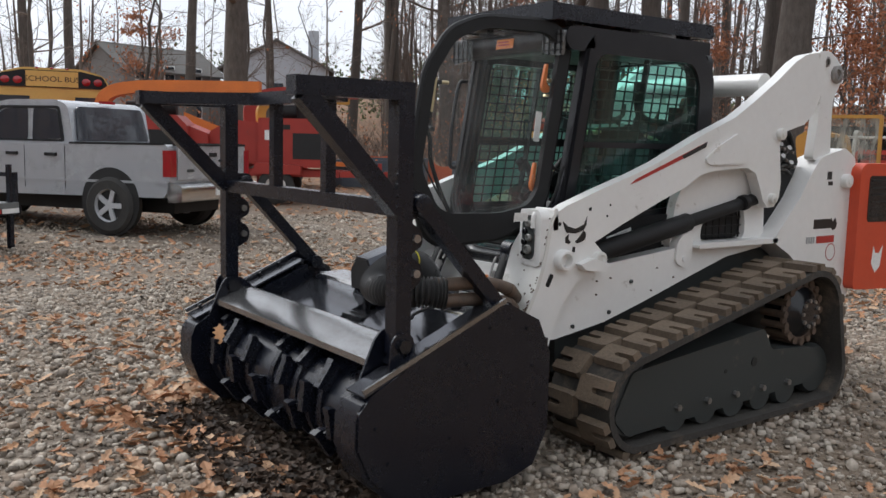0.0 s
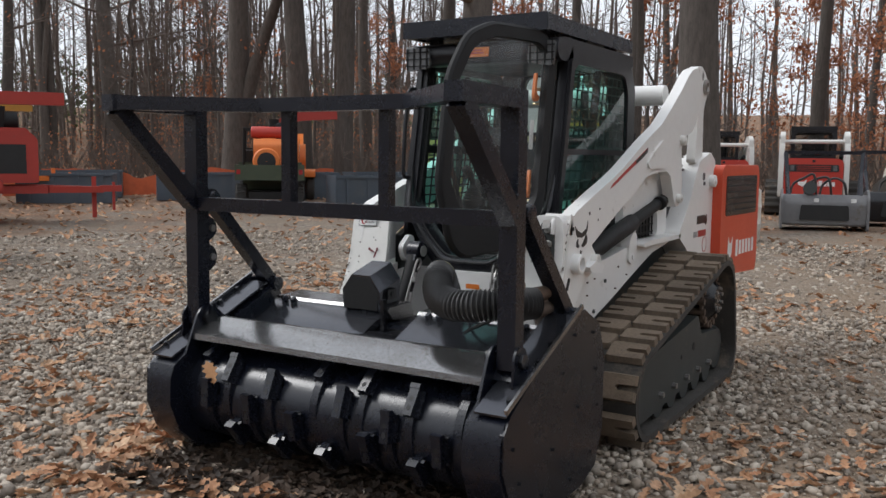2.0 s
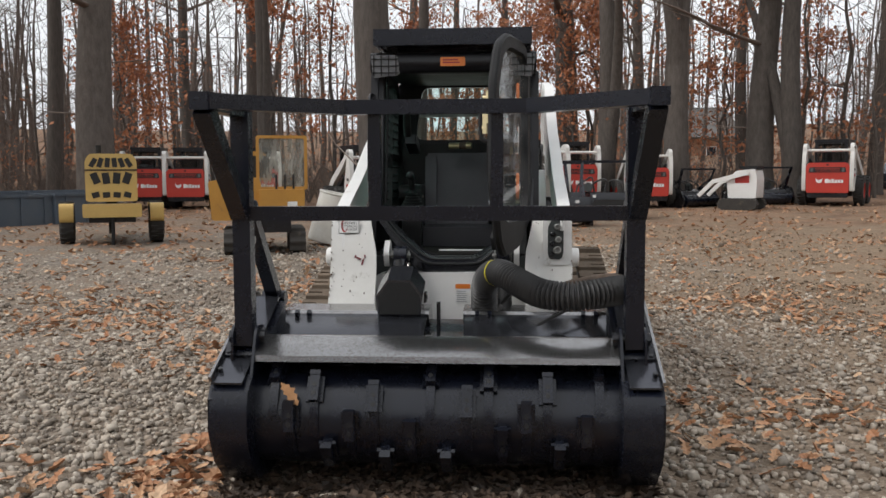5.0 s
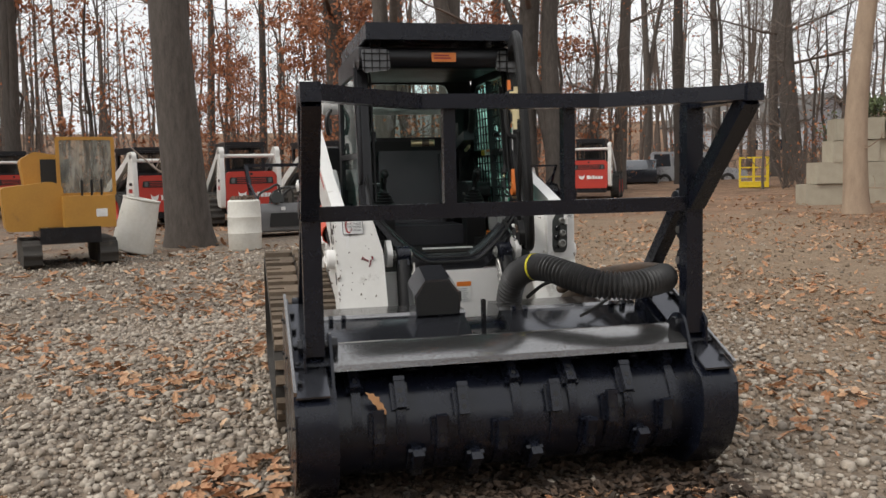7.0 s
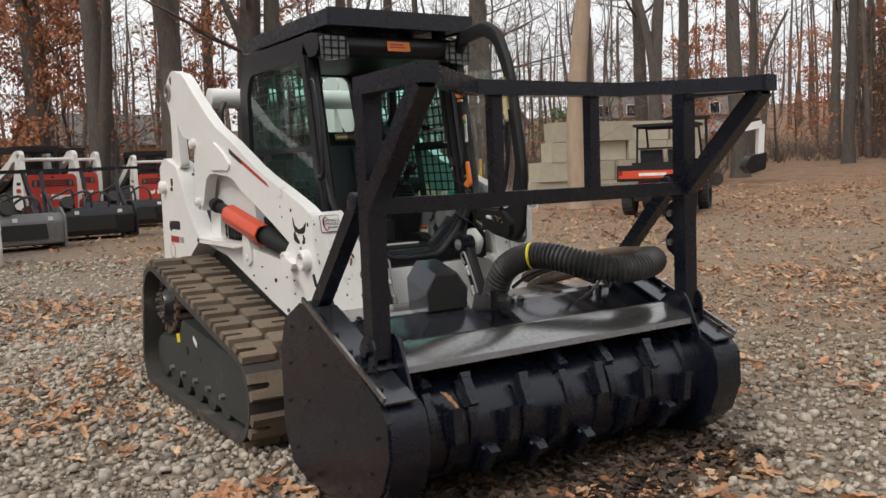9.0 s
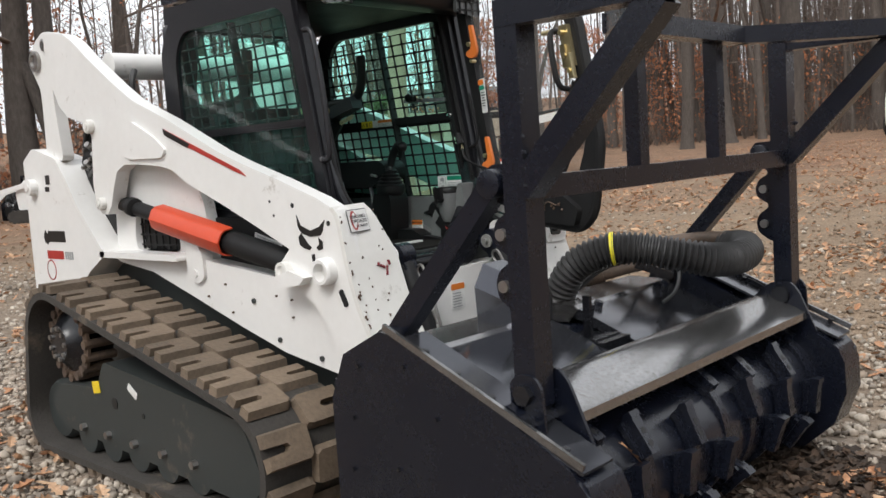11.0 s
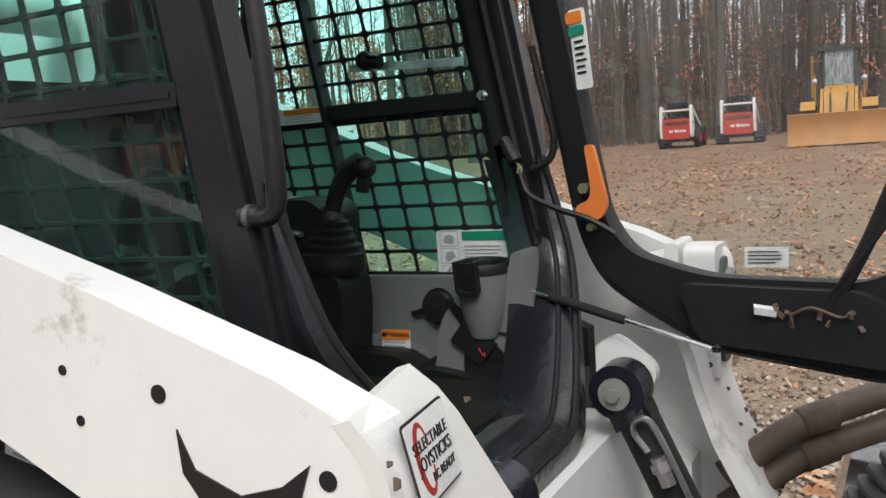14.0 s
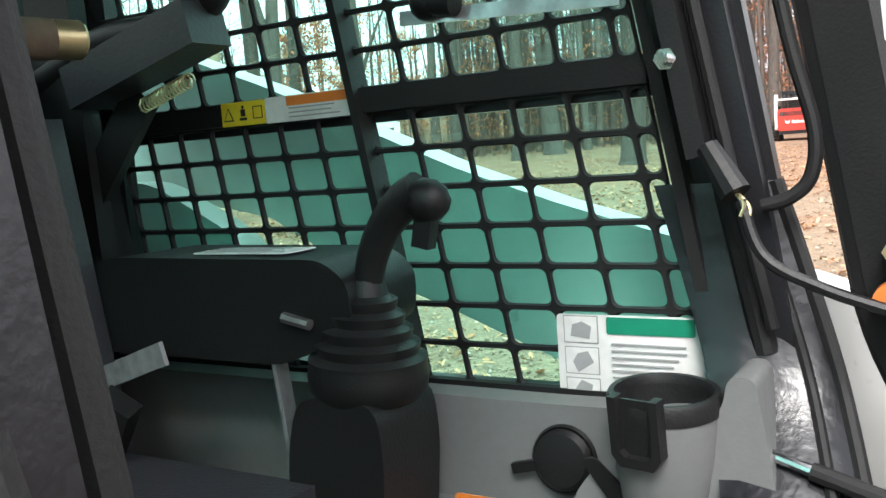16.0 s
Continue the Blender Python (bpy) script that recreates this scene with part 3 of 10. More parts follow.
    for (lx, lz, lr) in ((-1.395, 1.99, 0.055), (-1.265, 2.06, 0.032)):
        b = B()
        lathe(b, [(lr * 0.55, 0.0), (lr, 0.0), (lr, 0.022), (lr * 0.62, 0.024), (lr * 0.55, 0.012)], (lx, s * 0.632, lz), (0, s, 0), 24, close=False)
        rod(b, (lx, s * 0.60, lz), (lx, s * 0.642, lz), lr * 0.58, n=16)
        part("pin", b, STEEL, link)
    # lift arm
    b = B()
    prism(b, ARM, s * 0.585, s * 0.655, "y", 0.026, 4)
    arm = part("lift_arm", b, WHITE, loader, "white lift arm with red stripe and scuffed front edge")
    # raised rib on the knuckle of the arm
    b = B()
    prism(b, rpoly([(-0.50, 1.56), (-0.52, 1.46), (-0.44, 1.425), (-0.16, 1.42), (-0.12, 1.455), (-0.22, 1.52), (-0.40, 1.60)], 0.03), s * 0.655, s * 0.668, "y", 0.005)
    part("knuckle_plate", b, WHITE, arm)
    for (px, pz, pr) in ((-0.81, 1.605, 0.034), (-0.765, 1.225, 0.030)):
        b = B()
        rod(b, (px, s * 0.65, pz), (px, s * 0.685, pz), pr, n=18, bev=0.005)
        rod(b, (px, s * 0.68, pz), (px, s * 0.690, pz), pr * 0.5, n=8)
        part("pin_boss", b, WHITE_OLD, arm)
    # front bosses and the slot
    b = B()
    lathe(b, [(0.030, 0.0), (0.052, 0.0), (0.052, 0.040), (0.046, 0.048), (0.034, 0.048), (0.030, 0.010)], (0.925, s * 0.652, 0.955), (0, s, 0), 24, close=False)
    rod(b, (0.925, s * 0.62, 0.955), (0.925, s * 0.662, 0.955), 0.031, n=18)
    part("pin_boss", b, WHITE, arm, "white pin boss")
    b = B()
    lathe(b, [(0.020, 0.0), (0.038, 0.0), (0.038, 0.034), (0.026, 0.036), (0.020, 0.02)], (0.675, s * 0.652, 0.945), (0, s, 0), 20, close=False)
    rod(b, (0.675, s * 0.62, 0.945), (0.675, s * 0.675, 0.945), 0.022, n=14)
    part("pin_boss", b, WHITE_OLD, arm)
    b = B()
    prism(b, [(0.62, 0.92), (0.66, 0.885), (0.80, 0.90), (0.83, 0.93), (0.74, 0.955)], s * 0.652, s * 0.70, "y", 0.006)
    part("cylinder_bracket", b, WHITE, arm)
    b = B()
    prism(b, [(0.999 + x * 0.45 + z * 0.89, 0.858 - x * 0.89 + z * 0.45) for x, z in rpoly([(-0.034, -0.013), (0.034, -0.013), (0.034, 0.013), (-0.034, 0.013)], 0.0125)], s * 0.650, s * 0.6575, "y")
    part("slot", b, BLACK_MATT, arm)
    # front plate of the arm, wraps to the inside
    FR = [(0.975, 1.19), (0.998, 1.165), (1.01, 1.135), (1.022, 1.07), (1.035, 1.0), (1.055, 0.92), (1.085, 0.83), (1.125, 0.75), (1.16, 0.68), (1.13, 0.62)]
    b = B()
    prism(b, FR + [(x - 0.02, z - 0.006) for x, z in FR[::-1]], s * 0.405, s * 0.657, "y", 0.004)
    for v in b.verts:
        v.co.x -= 0.05 * (0.655 - abs(v.co.y)) / 0.25 * max(0.0, v.co.z - 1.0) / 0.17
        v.co.y += s * 0.05 * (0.655 - abs(v.co.y)) / 0.25 * max(0.0, v.co.z - 0.98) / 0.21
    part("front_plate", b, WHITE_OLD, arm, "white arm front plate, chipped and scuffed")
    b = B()
    rnd = random.Random(11 + s)
    for i in range(46):
        k = rnd.random() ** 0.7
        j = min(8, 1 + int(k * 8))
        p, q = FR[j], FR[j + 1]
        t = rnd.random()
        x, z = p[0] + (q[0] - p[0]) * t, p[1] + (q[1] - p[1]) * t
        y = s * (0.655 - rnd.random() ** 3 * 0.2) if i % 3 else s * 0.653
        dx, dz = q[0] - p[0], q[1] - p[1]
        ob_m = Matrix.Translation((x + 0.0075, y, z + 0.004)) @ Matrix.Rotation(-math.atan2(dz, dx), 4, "Y")
        obox(b, ob_m @ pose(0, 0, 0, 0, 0, rnd.uniform(-40, 40)), rnd.uniform(0.003, 0.013) * (1.6 if i % 3 == 0 else 1), rnd.uniform(0.002, 0.006), 0.006, 0, taper=0.6)
    tagged(part("paint_chips", b, RUSTY, arm), "small rusty paint chips", kind="stuff")
    # stripe
    b = B()
    prism(b, [(-0.13, 1.545), (-0.105, 1.535), (0.42, 1.345), (0.46, 1.318), (0.40, 1.335), (-0.13, 1.518)], s * 0.655, s * 0.6575, "y")
    part("stripe", b, DECAL_RED, arm, "red pinstripe decal")
    b = B()
    prism(b, [(-0.14, 1.548), (-0.13, 1.518), (0.05, 1.452), (0.07, 1.468)], s * 0.655, s * 0.6585, "y")
    part("stripe", b, DECAL_BLACK, arm)
    # dark animal-head emblem as a plain shape
    b = B()
    for shp in ([(0.735, 1.145), (0.752, 1.105), (0.80, 1.085), (0.845, 1.10), (0.875, 1.125), (0.862, 1.085), (0.85, 1.068), (0.80, 1.062), (0.755, 1.075), (0.738, 1.10)],
                [(0.738, 1.06), (0.752, 1.075), (0.785, 1.035), (0.80, 1.022), (0.79, 1.012), (0.765, 1.018), (0.742, 1.03)],
                [(0.838, 1.06), (0.858, 1.045), (0.856, 1.018), (0.835, 1.012), (0.825, 1.022), (0.84, 1.035)],
                [(0.798, 0.995), (0.812, 0.998), (0.815, 0.972), (0.80, 0.97)]):
        prism(b, [(0.762 + (x - 0.735) * 1.17, z + 0.018) for x, z in shp], s * 0.655, s * 0.6575, "y")
    part("emblem", b, DECAL_BLACK, arm, "black emblem decal")
    for k, (bx, bz) in enumerate(((0.741, 1.198), (0.60, 1.215), (0.945, 1.13), (0.62, 1.16))):
        b = B()
        rod(b, (bx, s * 0.650, bz), (bx, s * 0.6565, bz), 0.006 if k % 2 else 0.010, n=12)
        part("hole", b, BLACK_MATT, arm)
    # lift cylinder
    b = B()
    rod(b, (-0.10, s * 0.585, 1.10), (0.66, s * 0.585, 0.955), 0.052, n=20, bev=0.006)
    cyl = part("lift_cylinder", b, BLACK_MATT, loader, "black lift cylinder")
    b = B()
    rod(b, (-0.74, s * 0.585, 1.225), (-0.08, s * 0.585, 1.096), 0.036, n=16)
    part("rod", b, BLACK_MATT, cyl)
    b = B()
    rod(b, (-0.60, s * 0.60, 1.205), (-0.56, s * 0.60, 1.197), 0.046, n=16, bev=0.005)
    part("gland", b, BLACK_MATT, cyl)
    if s < 0:
        b = B()
        d = Vector((0.66 + 0.74, 0, 0.955 - 1.225)).normalized()
        u = Vector((0, -1, 0))
        v = d.cross(u)
        p0, p1 = Vector((-0.33, -0.60, 1.149)), Vector((0.22, -0.60, 1.043))
        lo, hi = [], []
        for rr in (0.064, 0.057):
            for pp, st in ((p0, lo), (p1, hi)):
                st.append([b.verts.new(pp + (u * math.cos(t) - v * math.sin(t)) * rr) for t in [radians(a) for a in (-100, -60, -40, 0, 40, 60, 100)]])
        n = len(lo[0])
        for i in range(n - 1):
            b.faces.new((lo[0][i], lo[0][i + 1], hi[0][i + 1], hi[0][i]))
            b.faces.new((lo[1][i + 1], lo[1][i], hi[1][i], hi[1][i + 1]))
            b.faces.new((lo[0][i + 1], lo[0][i], lo[1][i], lo[1][i + 1]))
            b.faces.new((hi[0][i], hi[0][i + 1], hi[1][i + 1], hi[1][i]))
        for st, (i, j) in ((0, (0, 0)), (n - 1, (0, 0))):
            b.faces.new((lo[0][st], hi[0][st], hi[1][st], lo[1][st]))
        part("arm_lock", b, ORANGE_RED, loader, "bright red lift-arm lock sleeve")
    # pivot link
    b = B()
    prism(b, rpoly([(-0.11, 1.04), (-0.03, 1.04), (0.015, 0.98), (0.02, 0.88), (-0.05, 0.85), (-0.115, 0.89), (-0.12, 0.98)], 0.03), s * 0.56, s * 0.615, "y", 0.006)
    rod(b, (-0.05, s * 0.61, 0.90), (-0.05, s * 0.622, 0.90), 0.018, n=14)
    part("front_link", b, WHITE, loader)
    b = B()
    prism(b, rpoly([(-0.86, 0.955), (-0.86, 0.985), (-0.20, 0.985), (-0.12, 0.975), (-0.12, 0.955)], 0.01), s * 0.50, s * 0.66, "y", 0.006)
    part("fender_ledge", b, WHITE, loader)

# rear cross tube
b = B()
rod(b, (-0.80, -0.54, 1.90), (-0.80, 0.54, 1.90), 0.066, n=28)
part("cross_tube", b, WHITE, loader, "white round cross tube behind the cab")
b = B()
tube(b, spline([(-0.62, -0.50, 1.86), (-0.60, -0.53, 1.80), (-0.62, -0.52, 1.70), (-0.70, -0.50, 1.72), (-0.72, -0.50, 1.80)], 6), 0.016, 8)
part("hose_coil", b, HOSE, loader)

# front panel below the cab
b = B()
prism(b, rpoly([(-0.50, 0.56), (0.52, 0.56), (0.52, 0.80), (0.46, 0.87), (-0.40, 0.86), (-0.50, 0.80)], 0.03), 0.80, 0.90, "x", 0.008)
front = part("front_panel", b, WHITE, loader, "white front panel below the cab sill")
for s in (1, -1):
    b = B()
    rod(b, (0.945, s * 0.287, 0.93), (1.09, s * 0.30, 0.60), 0.040, n=20, bev=0.004)
    tc_ = part("tilt_cylinder", b, BLACK_MATT, loader, "black tilt cylinder")
    b = B()
    lathe(b, [(0.018, -0.035), (0.052, -0.035), (0.052, 0.035), (0.018, 0.035)], (0.927, s * 0.285, 0.962), (0, 1, 0), 24)
    bar(b, (0.927, s * 0.285, 0.962), (0.955, s * 0.287, 0.90), 0.06, 0.075, 0.01)
    part("cylinder_eye", b, BLACK, tc_)
    b = B()
    rod(b, (0.927, s * 0.230, 0.962), (0.927, s * 0.335, 0.962), 0.012, n=10)
    lathe(b, [(0.030, 0), (0.030, 0.006), (0.012, 0.008)], (0.927, s * 0.285 - 0.042, 0.962), (0, -1, 0), 20)
    rod(b, (0.927, s * 0.285 - 0.046, 0.962), (0.927, s * 0.285 - 0.060, 0.962), 0.013, n=6)
    lathe(b, [(0.030, 0), (0.030, 0.006), (0.012, 0.008)], (0.927, s * 0.285 + 0.042, 0.962), (0, 1, 0), 20)
    part("pin", b, PIN_STEEL, tc_, "grey steel pin with washer")
    for k in range(2):
        b = B()
        rod(b, (1.0 + 0.045 * k, s * 0.245, 0.85 - 0.105 * k), (1.02 + 0.045 * k, s * 0.243, 0.80 - 0.105 * k), 0.014, n=10)
        rod(b, (1.004 + 0.045 * k, s * 0.245, 0.84 - 0.105 * k), (1.01 + 0.045 * k, s * 0.244, 0.825 - 0.105 * k), 0.019, n=6)
        part("hose_fitting", b, STEEL, tc_)
    b = B()
    tube(b, spline([(0.985, s * 0.240, 0.86), (0.962, s * 0.236, 0.895), (0.968, s * 0.234, 0.918), (0.995, s * 0.236, 0.915), (1.035, s * 0.242, 0.83), (1.085, s * 0.252, 0.70), (1.092, s * 0.255, 0.66)], 6), 0.006, 8)
    part("steel_pipe", b, STEEL, tc_)
    b = B()
    prism(b, rpoly([(0.86, 0.90), (0.86, 1.03), (0.90, 1.05), (0.985, 0.985), (0.95, 0.90)], 0.03), s * 0.345, s * 0.375, "y", 0.008)
    part("cylinder_lug", b, WHITE, tc_)
# attachment frame between the arms
b = B()
box(b, 1.10, 1.20, -0.56, 0.56, 0.30, 0.44, 0.012)
box(b, 1.08, 1.24, -0.56, -0.46, 0.26, 0.62, 0.015)
box(b, 1.08, 1.24, 0.46, 0.56, 0.26, 0.62, 0.015)
box(b, 1.12, 1.20, -0.56, 0.56, 0.49, 0.56, 0.012)
part("quick_hitch", b, BLACK_DUSTY, loader, "black quick-attach frame")
# grip step
b = B()
box(b, 0.92, 1.16, -0.42, 0.30, 0.575, 0.595, 0.004)
for i in range(7):
    for j in range(3):
        lathe(b, [(0.022, 0), (0.016, 0.010), (0.012, 0.010)], (0.97 + j * 0.07, -0.36 + i * 0.10, 0.594), (0, 0, 1), 8)
part("foot_step", b, BLACK_MATT, loader, "perforated black steel foot step")

# cab shell
cabp = B()
SIDE_O = [(-0.40, 1.14), (-0.41, 1.92), (-0.30, 2.07), (0.56, 2.085), (0.63, 2.02), (0.765, 1.20), (0.785, 1.02), (0.30, 1.00)]
SIDE_I = [(-0.28, 1.19), (-0.29, 1.88), (-0.22, 1.985), (0.50, 1.985), (0.555, 1.94), (0.676, 1.21), (0.660, 1.155), (0.20, 1.155)]
for s in (1, -1):
    ring_plate(cabp, rpoly(SIDE_O, 0.05), rpoly(SIDE_I, 0.07), s * 0.444, s * 0.470)
# back wall with the rear window, roof, brow
ring_plate(cabp, rpoly([(-0.45, 1.10), (0.45, 1.10), (0.45, 2.06), (-0.45, 2.06)], 0.06), rpoly([(-0.33, 1.65), (0.33, 1.65), (0.28, 2.01), (-0.28, 2.01)], 0.06), -0.415, -0.375, "x")
box(cabp, -0.36, 0.70, -0.468, 0.468, 2.04, 2.11, 0.028, 3)
prism(cabp, rpoly([(0.56, 2.01), (0.66, 1.985), (0.74, 1.99), (0.775, 2.035), (0.76, 2.10), (0.60, 2.115)], 0.02), -0.47, 0.47, "y", 0.012)
cab = part("cab", cabp, CAB_BLACK, loader, "black cab shell with rounded corners")
# headlights in the brow
for s in (1, -1):
    b = B()
    prism(b, rpoly([(s * 0.30, 1.975), (s * 0.45, 1.955), (s * 0.465, 2.085), (s * 0.31, 2.085)], 0.02), 0.765, 0.785, "x", 0.004)
    hl = part("work_light", b, LAMP_DIM, cab, "dark work light behind a wire guard")
    b = B()
    for i in range(4):
        y = s * (0.32 + i * 0.042)
        bar(b, (0.79, y, 1.965), (0.79, y, 2.085), 0.006, 0.006, 0)
    for i in range(3):
        z = 1.985 + i * 0.038
        bar(b, (0.79, s * 0.305, z), (0.79, s * 0.46, z), 0.006, 0.006, 0)
    part("light_guard", b, BLACK_MATT, hl)
# roof guard
b = B()
box(b, -0.40, 0.84, -0.43, 0.43, 2.145, 2.165, 0.004)
for s in (1, -1):
    box(b, -0.40, 0.84, s * 0.43 - 0.012, s * 0.43 + 0.012, 2.135, 2.215, 0.005)
box(b, 0.815, 0.845, -0.44, 0.44, 2.13, 2.22, 0.006)
box(b, -0.42, -0.39, -0.44, 0.44, 2.14, 2.21, 0.006)
for s in (1, -1):
    for x in (-0.25, 0.25, 0.62):
        box(b, x - 0.03, x + 0.03, s * 0.36 - 0.03, s * 0.36 + 0.03, 2.09, 2.15, 0.004)
part("roof_guard", b, BLACK, cab, "black steel roof guard plate")
decal("warning_sticker", face_pose(0.779, 0.0, 2.045, (1, 0, 0.15)), 0.14, 0.052, DECAL_ORANGE, cab, "orange warning sticker")
bars_on("print", face_pose(0.780, 0.0, 2.047, (1, 0, 0.15)), 0.11, 0.03, 2, DECAL_RED, cab, seed=3, frac=0.5)
# front frame: pillars, sill and black V surround
SILL_OUT = [(0.458, 1.40), (0.458, 1.30), (0.447, 1.19), (0.36, 1.055), (0.26, 0.935), (0.18, 0.868), (0.09, 0.858), (0.0, 0.858)]
SILL_IN = [(0.430, 1.40), (0.420, 1.30), (0.388, 1.19), (0.305, 1.095), (0.215, 1.015), (0.135, 0.962), (0.07, 0.952), (0.0, 0.952)]


def sill_line(pts):
    line = spline([(0, y, z) for y, z in pts] + [(0, -y, z) for y, z in pts[-2::-1]], 6)
    return [Vector(q) for q in line]


def sill_x(z):
    return 0.878 - 0.30 * max(0.0, z - 0.90)


so, si = sill_line(SILL_OUT), sill_line(SILL_IN)
b = B()
rings = []
for o, q in zip(so, si):
    ring = []
    for k, dx in ((0.0, -0.10), (0.0, -0.012), (0.06, 0.0), (0.50, 0.006), (0.72, -0.008), (0.86, -0.040), (1.0, -0.105), (0.98, -0.125)):
        c = o.lerp(q, k)
        ring.append(b.verts.new((sill_x(c.z) + dx, c.y, c.z)))
    rings.append(ring)
for r0, r1 in zip(rings, rings[1:]):
    for k in range(8):
        b.faces.new((r0[k], r0[(k + 1) % 8], r1[(k + 1) % 8], r1[k]))
b.faces.new(rings[0])
b.faces.new(rings[-1])
part("sill", b, BLACK_DUSTY, cab, "black V-shaped cab sill")
for k, dx, r in ((0.56, 0.003, 0.008), (0.80, -0.024, 0.006)):
    b = B()
    tube(b, [(sill_x(o.lerp(q, k).z) + dx, o.lerp(q, k).y, o.lerp(q, k).z) for o, q in zip(so, si)], r, 8)
    part("door_seal", b, BLACK_MATT, cab, "black rubber door seal")
for s in (1, -1):
    b = B()
    tube(b, spline([(0.578, s * 0.415, 2.0), (0.622, s * 0.418, 1.75), (0.675, s * 0.418, 1.45), (0.722, s * 0.415, 1.22)], 5), 0.014, 10)
    part("door_seal", b, BLACK_MATT, cab)
    b = B()
    tube(b, spline([(0.585, s * 0.392, 2.0), (0.634, s * 0.392, 1.75), (0.690, s * 0.392, 1.45), (0.732, s * 0.395, 1.25)], 5), 0.007, 8)
    part("door_seal", b, BLACK_MATT, cab)
for s in (1, -1):
    b = B()
    bar(b, (0.596, s * 0.450, 2.0), (0.744, s * 0.450, 1.15), 0.044, 0.074, 0.020, up=(0, 1, 0))
    pil = part("front_pillar", b, CAB_BLACK, cab)
    b = B()
    bar(b, (0.602, s * 0.4725, 1.98), (0.730, s * 0.4725, 1.21), 0.003, 0.004, 0, up=(0, 1, 0))
    part("panel_seam", b, GRILLE_BLACK, pil)
for s in (1, -1):
    b = B()
    lathe(b, [(0.011, 0), (0.011, 0.003), (0.008, 0.004)], (0.657, s * 0.470, 1.538), (0, s, 0), 16)
    rod(b, (0.657, s * 0.473, 1.538), (0.657, s * 0.481, 1.538), 0.0078, n=6)
    part("bolt", b, BRASS, cab)
# side glass and its guards: lines across, and lines that lean with the front pillar
MESH_X = [-0.256, -0.189, -0.121, -0.054, 0.014, 0.081, 0.149, 0.233, 0.306, 0.379, 0.451, 0.523, 0.595, 0.622]
MESH_Z = [1.153 + 0.0515 * k for k in range(8)] + [1.545 + 0.0515 * k for k in range(9)]


def mesh_x(x, z):
    return x - 0.175 * (z - 1.37)


def guard_panel(bm, y, xs, zs):
    """A steel grid whose openings have round corners and soft edges."""
    arc = [(math.cos(radians(a)), math.sin(radians(a))) for a in (0, 30, 60, 90)]

    def ring(x0, x1, z0, z1, inset, rad, yy):
        out = []
        for cx, cz, q in ((x1 - inset - rad, z1 - inset - rad, 0), (x0 + inset + rad, z1 - inset - rad, 1), (x0 + inset + rad, z0 + inset + rad, 2), (x1 - inset - rad, z0 + inset + rad, 3)):
            for c, sn in arc:
                for _ in range(q):
                    c, sn = -sn, c
                z = cz + rad * sn
                out.append(bm.verts.new((mesh_x(cx + rad * c, z), yy, z)))
        return out

    for x0, x1 in zip(xs, xs[1:]):
        for z0, z1 in zip(zs, zs[1:]):
            rings = [ring(x0, x1, z0, z1, i, r, y + d) for i, r, d in ((0.0, 0.0, -0.0040), (0.0022, 0.0075, -0.0044), (0.0042, 0.0085, 0.0), (0.0022, 0.0075, 0.0044), (0.0, 0.0, 0.0040))]
            for a, c in zip(rings, rings[1:]):
                for k in range(16):
                    bm.faces.new((a[k], a[(k + 1) % 16], c[(k + 1) % 16], c[k]))
    bmesh.ops.remove_doubles(bm, verts=bm.verts, dist=0.0002)


for s in (1, -1):
    b = B()
    b.faces.new([b.verts.new((x, s * 0.457, z)) for x, z in rpoly(SIDE_I, 0.07)])
    pane = part("side_window", b, GREEN_GLASS, cab, "green-tinted side glass behind wire mesh")
    pane.visible_shadow = False
    b = B()
    bar(b, (-0.29, s * 0.462, 1.515), (0.625, s * 0.462, 1.515), 0.018, 0.030, 0.004)
    bar(b, (-0.28, s * 0.471, 1.515), (0.615, s * 0.471, 1.515), 0.004, 0.008, 0.001)
    part("window_rail", b, CAB_BLACK, pane)
    # steel guard with rounded openings on the inside
    b = B()
    guard_panel(b, s * 0.443, MESH_X, MESH_Z)
    mesh = part("window_guard", b, BLACK_MATT, cab, "black steel window guard with square openings")
    b = B()
    bar(b, (mesh_x(0.233, 1.13), s * 0.437, 1.13), (mesh_x(0.233, 1.98), s * 0.437, 1.98), 0.012, 0.038, 0.003, up=(0, 1, 0))
    bar(b, (mesh_x(0.233, 1.13), s * 0.431, 1.13), (mesh_x(0.233, 1.98), s * 0.431, 1.98), 0.010, 0.020, 0.004, up=(0, 1, 0))
    bar(b, (-0.29, s * 0.437, 1.530), (0.60, s * 0.437, 1.530), 0.012, 0.032, 0.003)
    bar(b, (-0.29, s * 0.437, 1.143), (0.68, s * 0.437, 1.143), 0.014, 0.030, 0.003)
    bar(b, (-0.255, s * 0.437, 1.14), (-0.385, s * 0.437, 1.95), 0.012, 0.05, 0.003, up=(0, 1, 0))
    bar(b, (mesh_x(0.640, 1.13), s * 0.437, 1.13), (mesh_x(0.640, 1.97), s * 0.437, 1.97), 0.014, 0.040, 0.003, up=(0, 1, 0))
    part("guard_frame", b, BLACK_MATT, mesh)
b = B()
b.faces.new([b.verts.new((-0.395, y, z)) for y, z in rpoly([(-0.335, 1.645), (0.335, 1.645), (0.285, 2.015), (-0.285, 2.015)], 0.05)])
rw = part("rear_window", b, REAR_GLASS, cab, "pale tinted rear window")
rw.visible_shadow = False

# door, swung open on the left side
HX, HY, FX, FY = 0.84, 0.415, 1.57, 0.235
DL = math.hypot(FX - HX, FY - HY)
